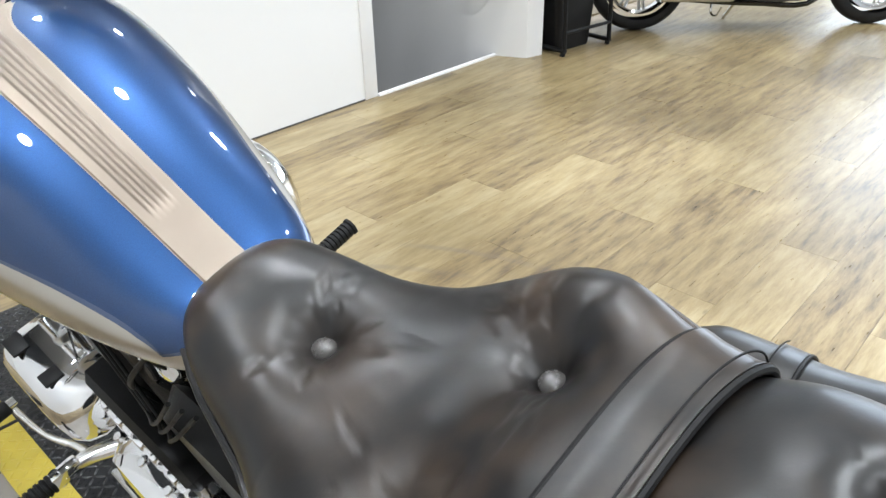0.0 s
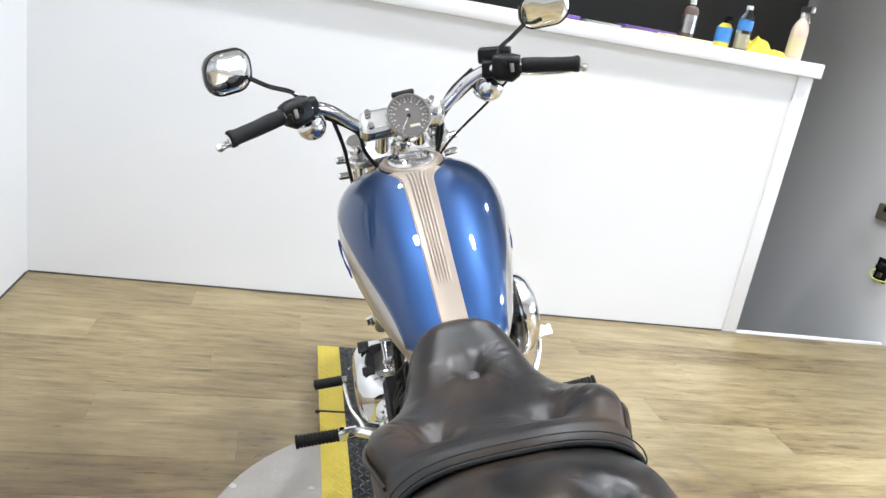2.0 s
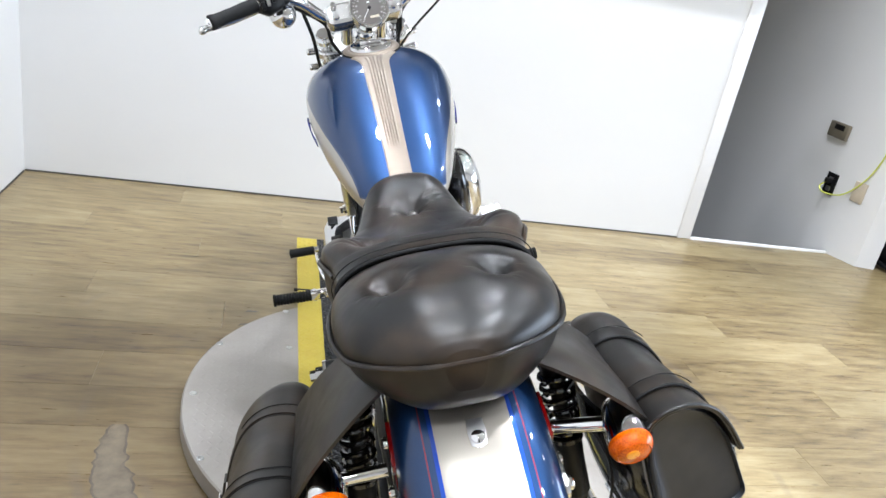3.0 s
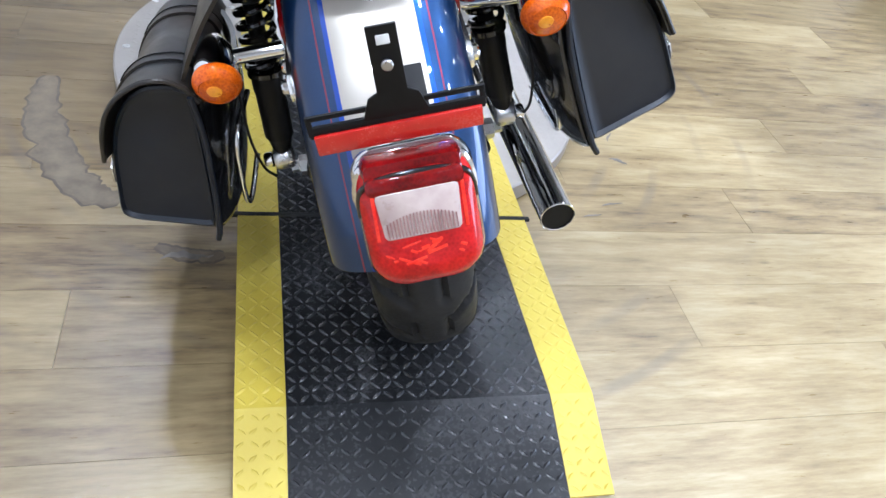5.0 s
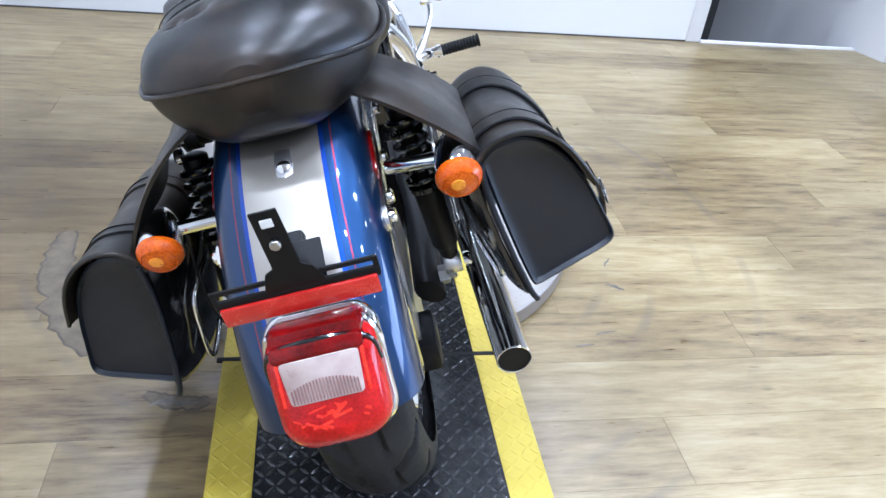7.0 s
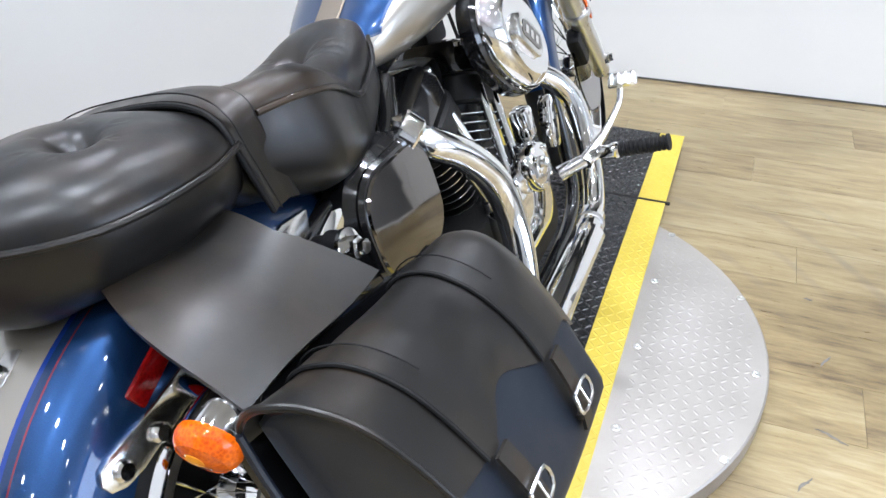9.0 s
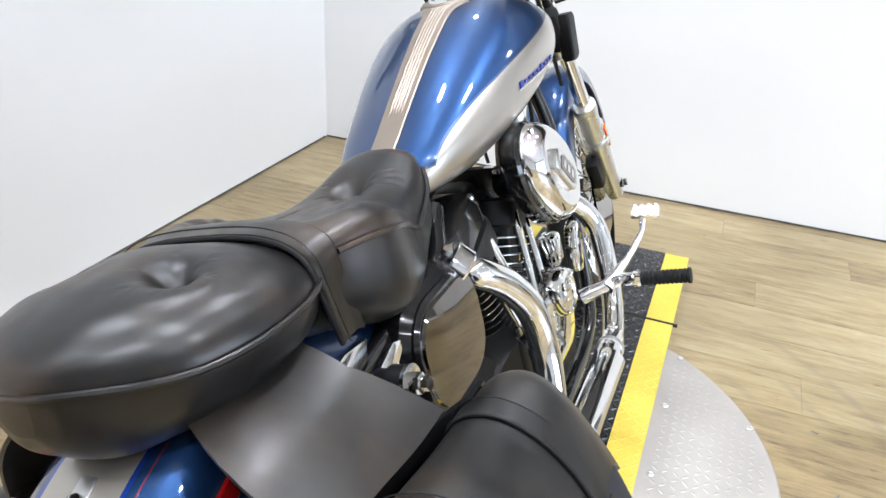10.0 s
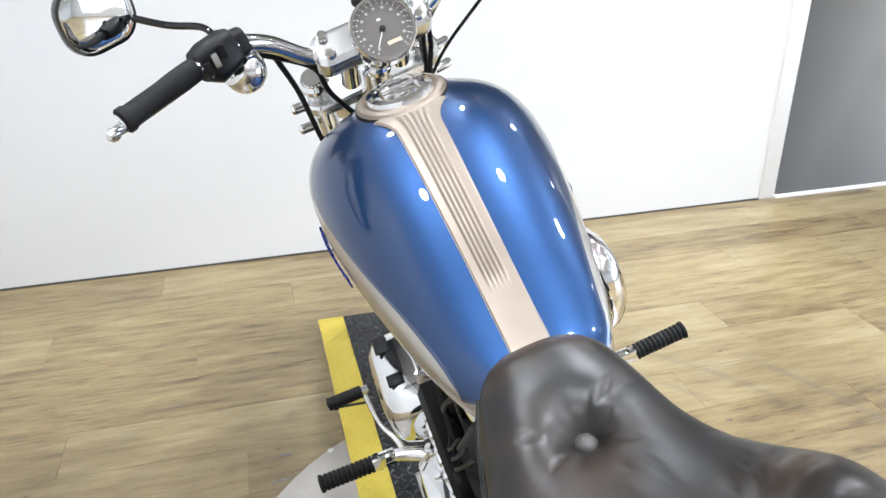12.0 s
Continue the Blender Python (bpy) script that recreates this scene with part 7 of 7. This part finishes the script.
for k in range(6):
    rr = 0.06 + 0.012 * k
    part("cable_turn", tube([(rr * math.cos(a + k), 0.7 * rr * math.sin(a + k), 0.02 + 0.012 * k + 0.012 * math.sin(2 * a + k)) for a in (2 * math.pi * q / 14 for q in range(15))], 0.010, 8, 3), cable_black, helmet_bag)
part("handle_lump", box((-0.02, 0.0, 0.09), (0.14, 0.05, 0.04), 0.015, pose(0, 0, 0, 0, 28, 20)), plastic_black, helmet_bag)
hang = thing("hanging_jacket", "black cloth hanging on the wall end above the stool", "cloth", pose(3.05, 2.60, 0.62))
part("cloth", quad_sheet(lambda u, v: Vector((-0.075 + 0.15 * u + 0.01 * math.sin(v * 9), 0.02 * math.sin(u * 9 + v * 2), 1.0 * v)), 16, 16, 0.01), cloth_black, hang)

# ---- fittings on the stairwell wall ----
thermo = thing("wall_control", "grey-brown wall control box with a small dark window", "wall control", pose(2.783, 2.93, 0.68))
part("control_body", box((-0.012, 0, 0), (0.026, 0.155, 0.09), 0.005), control_brown, thermo)
part("control_window", box((-0.0265, -0.01, 0.02), (0.004, 0.08, 0.03), 0.001), plastic_black, thermo)
outlet = thing("wall_outlet", "dark wall outlet with a yellow cord plugged in", "outlet", pose(2.783, 2.85, 0.378))
part("outlet_plate", box((-0.005, 0, 0), (0.012, 0.085, 0.13), 0.003), plastic_black, outlet)
for z in (-0.028, 0.028):
    part("socket", box((-0.0125, 0, z), (0.006, 0.036, 0.03), 0.004), steel, outlet)
part("plug", box((-0.03, -0.005, 0.02), (0.04, 0.03, 0.03), 0.006), plastic_black, outlet)
cord = thing("extension_cord", "thin yellow-green cord looping up the wall from the outlet", "cord")
part("cord_line", tube([(2.752, 2.845, 0.40), (2.72, 2.86, 0.355), (2.73, 2.81, 0.33), (2.77, 2.70, 0.37), (2.81, 2.60, 0.55), (2.825, 2.565, 0.85), (2.827, 2.56, 1.4), (2.827, 2.56, 2.2)], 0.0045, 8, 8), cord_yellow, cord)
blank = thing("blank_plate", "beige blank cover plate on the wall", "cover plate", pose(2.802, 2.64, 0.40))
part("plate_face", box((-0.004, 0, 0), (0.008, 0.075, 0.115), 0.003, pose(0, 0, 0, 0, 0, 18)), beige, blank)

# ---- bottles and cloths on the ledge ----
LEDGE = 1.383
paper_cream = surface("cream paper", (0.68, 0.6, 0.36), (0.75, 0.68, 0.45), (0.6, 0.7), 0, 10, 150, 0.1)
purple_cloth = surface("purple cover", (0.09, 0.05, 0.2), (0.16, 0.09, 0.3), (0.4, 0.6), 0, 9, 120, 0.1)
yellow_cloth = surface("yellow microfibre", (0.6, 0.47, 0.03), (0.72, 0.58, 0.08), (0.8, 0.95), 0, 15, 300, 0.4, 0.001)
label_blue = surface("blue label", (0.05, 0.22, 0.6), (0.08, 0.3, 0.7), (0.4, 0.5), 0, 20, 200, 0.0)
label_brown = surface("dark label", (0.09, 0.06, 0.05), (0.15, 0.1, 0.08), (0.4, 0.5), 0, 20, 200, 0.0)
bottle_pink = surface("pale bottle", (0.7, 0.52, 0.42), (0.78, 0.66, 0.52), (0.3, 0.4), 0, 14, 150, 0.0)


def ledge_y(x, back=0.10):
    return 2.636 + (x + 1.51) * 0.0067 + back


def bottle(name, label, x, back, profile, material, bands=()):
    t = thing(name, label, "bottle", pose(x - 0.02, ledge_y(x, back), LEDGE + 0.001), group="bottles on the ledge")
    body = part("bottle_body", lathe(profile, segs=28), material, t)
    for r, z0, z1, mt in bands:
        part("bottle_label", lathe([(r - 0.001, z0), (r, z0 + 0.001), (r, z1 - 0.001), (r - 0.001, z1)], segs=28), mt, body)
    return t


flask = bottle("bottle", "dark brown flat bottle with a white cap", 1.235, 0.09, [(0.028, 0), (0.033, 0.005), (0.033, 0.13), (0.024, 0.145), (0.012, 0.15), (0.012, 0.16)], label_brown, [(0.0335, 0.03, 0.11, steel)])
part("cap", lathe([(0.014, 0.155), (0.014, 0.178), (0.0003, 0.18)], segs=18), mark_white, flask)
can = bottle("spray_bottle", "small yellow and blue spray bottle with black trigger", 1.425, 0.10, [(0.03, 0), (0.036, 0.006), (0.036, 0.08), (0.022, 0.1), (0.014, 0.105)], yellow_cloth, [(0.0365, 0.02, 0.085, label_blue)])
part("trigger", box((0, -0.012, 0.125), (0.02, 0.06, 0.022), 0.005), plastic_black, can)
part("trigger_neck", lathe([(0.014, 0.1), (0.014, 0.118)], segs=16), plastic_black, can)
water = bottle("bottle", "clear plastic bottle with a blue label", 1.505, 0.07, [(0.03, 0), (0.033, 0.004), (0.033, 0.12), (0.03, 0.14), (0.013, 0.168), (0.013, 0.18)], clear_plastic, [(0.0336, 0.085, 0.13, label_blue)])
part("cap", lathe([(0.0145, 0.178), (0.0145, 0.194), (0.0003, 0.195)], segs=18), mark_white, water)
part("liquid", lathe([(0.028, 0.004), (0.031, 0.008), (0.031, 0.07), (0.0003, 0.0702)], segs=24), paper_cream, water)
spray = bottle("spray_bottle", "pale spray bottle with grey trigger head", 1.80, 0.09, [(0.034, 0), (0.038, 0.006), (0.038, 0.13), (0.03, 0.16), (0.014, 0.185), (0.014, 0.2)], bottle_pink, [(0.0386, 0.015, 0.10, paper_cream)])
part("trigger_head", box((0, -0.015, 0.225), (0.024, 0.085, 0.03), 0.007), steel, spray)
part("trigger_neck", lathe([(0.016, 0.19), (0.016, 0.212)], segs=16), mark_white, spray)
part("trigger", tube([(0, -0.02, 0.215), (0, -0.035, 0.19), (0, -0.05, 0.165)], 0.005, 8, 4), steel, spray)


def crumpled(name, label, x, back, w, d, h, material, seed):
    t = thing(name, label, "cloth", pose(x - 0.02, ledge_y(x, back), LEDGE + 0.001))

    def f(u, v):
        px, py = (u - 0.5) * w, (v - 0.5) * d
        fall = max(0.0, (1 - (2 * u - 1) ** 2) * (1 - (2 * v - 1) ** 2)) ** 0.5
        return Vector((px, py, h * fall * (0.65 + 0.7 * noise.noise(Vector((u * 4 + seed, v * 4, seed))))))
    part("folds", quad_sheet(f, 20, 16, 0.004), material, t, angle=50)
    return t


crumpled("cleaning_cloth", "crumpled yellow microfibre cloth on the ledge", 1.60, 0.09, 0.15, 0.13, 0.085, yellow_cloth, 3.1)
crumpled("cleaning_cloth", "small yellow cloth lying on the ledge", 1.69, 0.08, 0.10, 0.1, 0.035, yellow_cloth, 7.7)
for x, w, mt, nm, lb, h in ((0.62, 0.2, purple_cloth, "folder", "purple folder lying flat on the ledge", 0.02), (1.06, 0.26, purple_cloth, "folder", "purple and grey folder lying flat on the ledge", 0.022),
                            (0.83, 0.18, steel, "sleeve", "grey paper sleeve on the ledge", 0.014), (1.22, 0.24, paper_cream, "paper_pad", "cream paper pad at the ledge's edge", 0.012), (1.0, 0.14, paper_cream, "paper_pad", "cream paper sheet at the ledge's edge", 0.006)):
    t = thing(nm, lb, nm.replace("_", " "), pose(x - 0.02, ledge_y(x, 0.06 if "pad" in nm else 0.13), LEDGE + 0.001 + h / 2, 0, 0, 4))
    part("leaf_stack", box((0, 0, 0), (w, 0.09, h), 0.003), mt, t)


# ---- floor planks ----
floor = tagged(part("floor", merge(box((2.85, -0.91, -0.06), (9.0, 7.26, 0.09)), box((5.1, 2.95, -0.06), (4.5, 0.46, 0.09))), wood_edge, smooth=False),
               "worn light oak vinyl plank floor with grey streaks", "floor", kind="structure")
PLANK_W, PLANK_L = 0.178, 1.22


def plank_mesh(length, width):
    bm = box((0, 0, -0.007), (length - 0.0008, width - 0.0008, 0.014))
    me = bpy.data.meshes.new("plank")
    bm.to_mesh(me)
    bm.free()
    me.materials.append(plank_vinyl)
    return me


plank_shapes = {}
far_planks = bmesh.new()
rows_of_floor = int(round((3.15 + 4.5) / PLANK_W))
for r in range(rows_of_floor + 1):
    y0 = -4.5 + r * PLANK_W
    y1 = min(y0 + PLANK_W, 3.15)
    start = -1.51 if y0 < EDGE_Y - 0.01 else 3.03
    if y0 < EDGE_Y - 0.01 and y1 > EDGE_Y:
        y1 = EDGE_Y
    if y1 - y0 < 0.02:
        continue
    x = -1.51 - PLANK_L * ((r * 0.37) % 1.0)
    while x < 7.2:
        x0, x1 = max(x, start), min(x + PLANK_L, 7.2)
        if x1 - x0 > 0.02:
            if y0 > -1.0 and x0 < 5.6:
                key = (round(x1 - x0, 3), round(y1 - y0, 3))
                if key not in plank_shapes:
                    plank_shapes[key] = plank_mesh(*key)
                ob = new("plank", plank_shapes[key])
                ob.location = ((x0 + x1) / 2, (y0 + y1) / 2, 0)
                ob.parent = floor
            else:
                box(((x0 + x1) / 2, (y0 + y1) / 2, -0.007), (x1 - x0 - 0.0016, y1 - y0 - 0.0016, 0.014), bm=far_planks)
        x += PLANK_L
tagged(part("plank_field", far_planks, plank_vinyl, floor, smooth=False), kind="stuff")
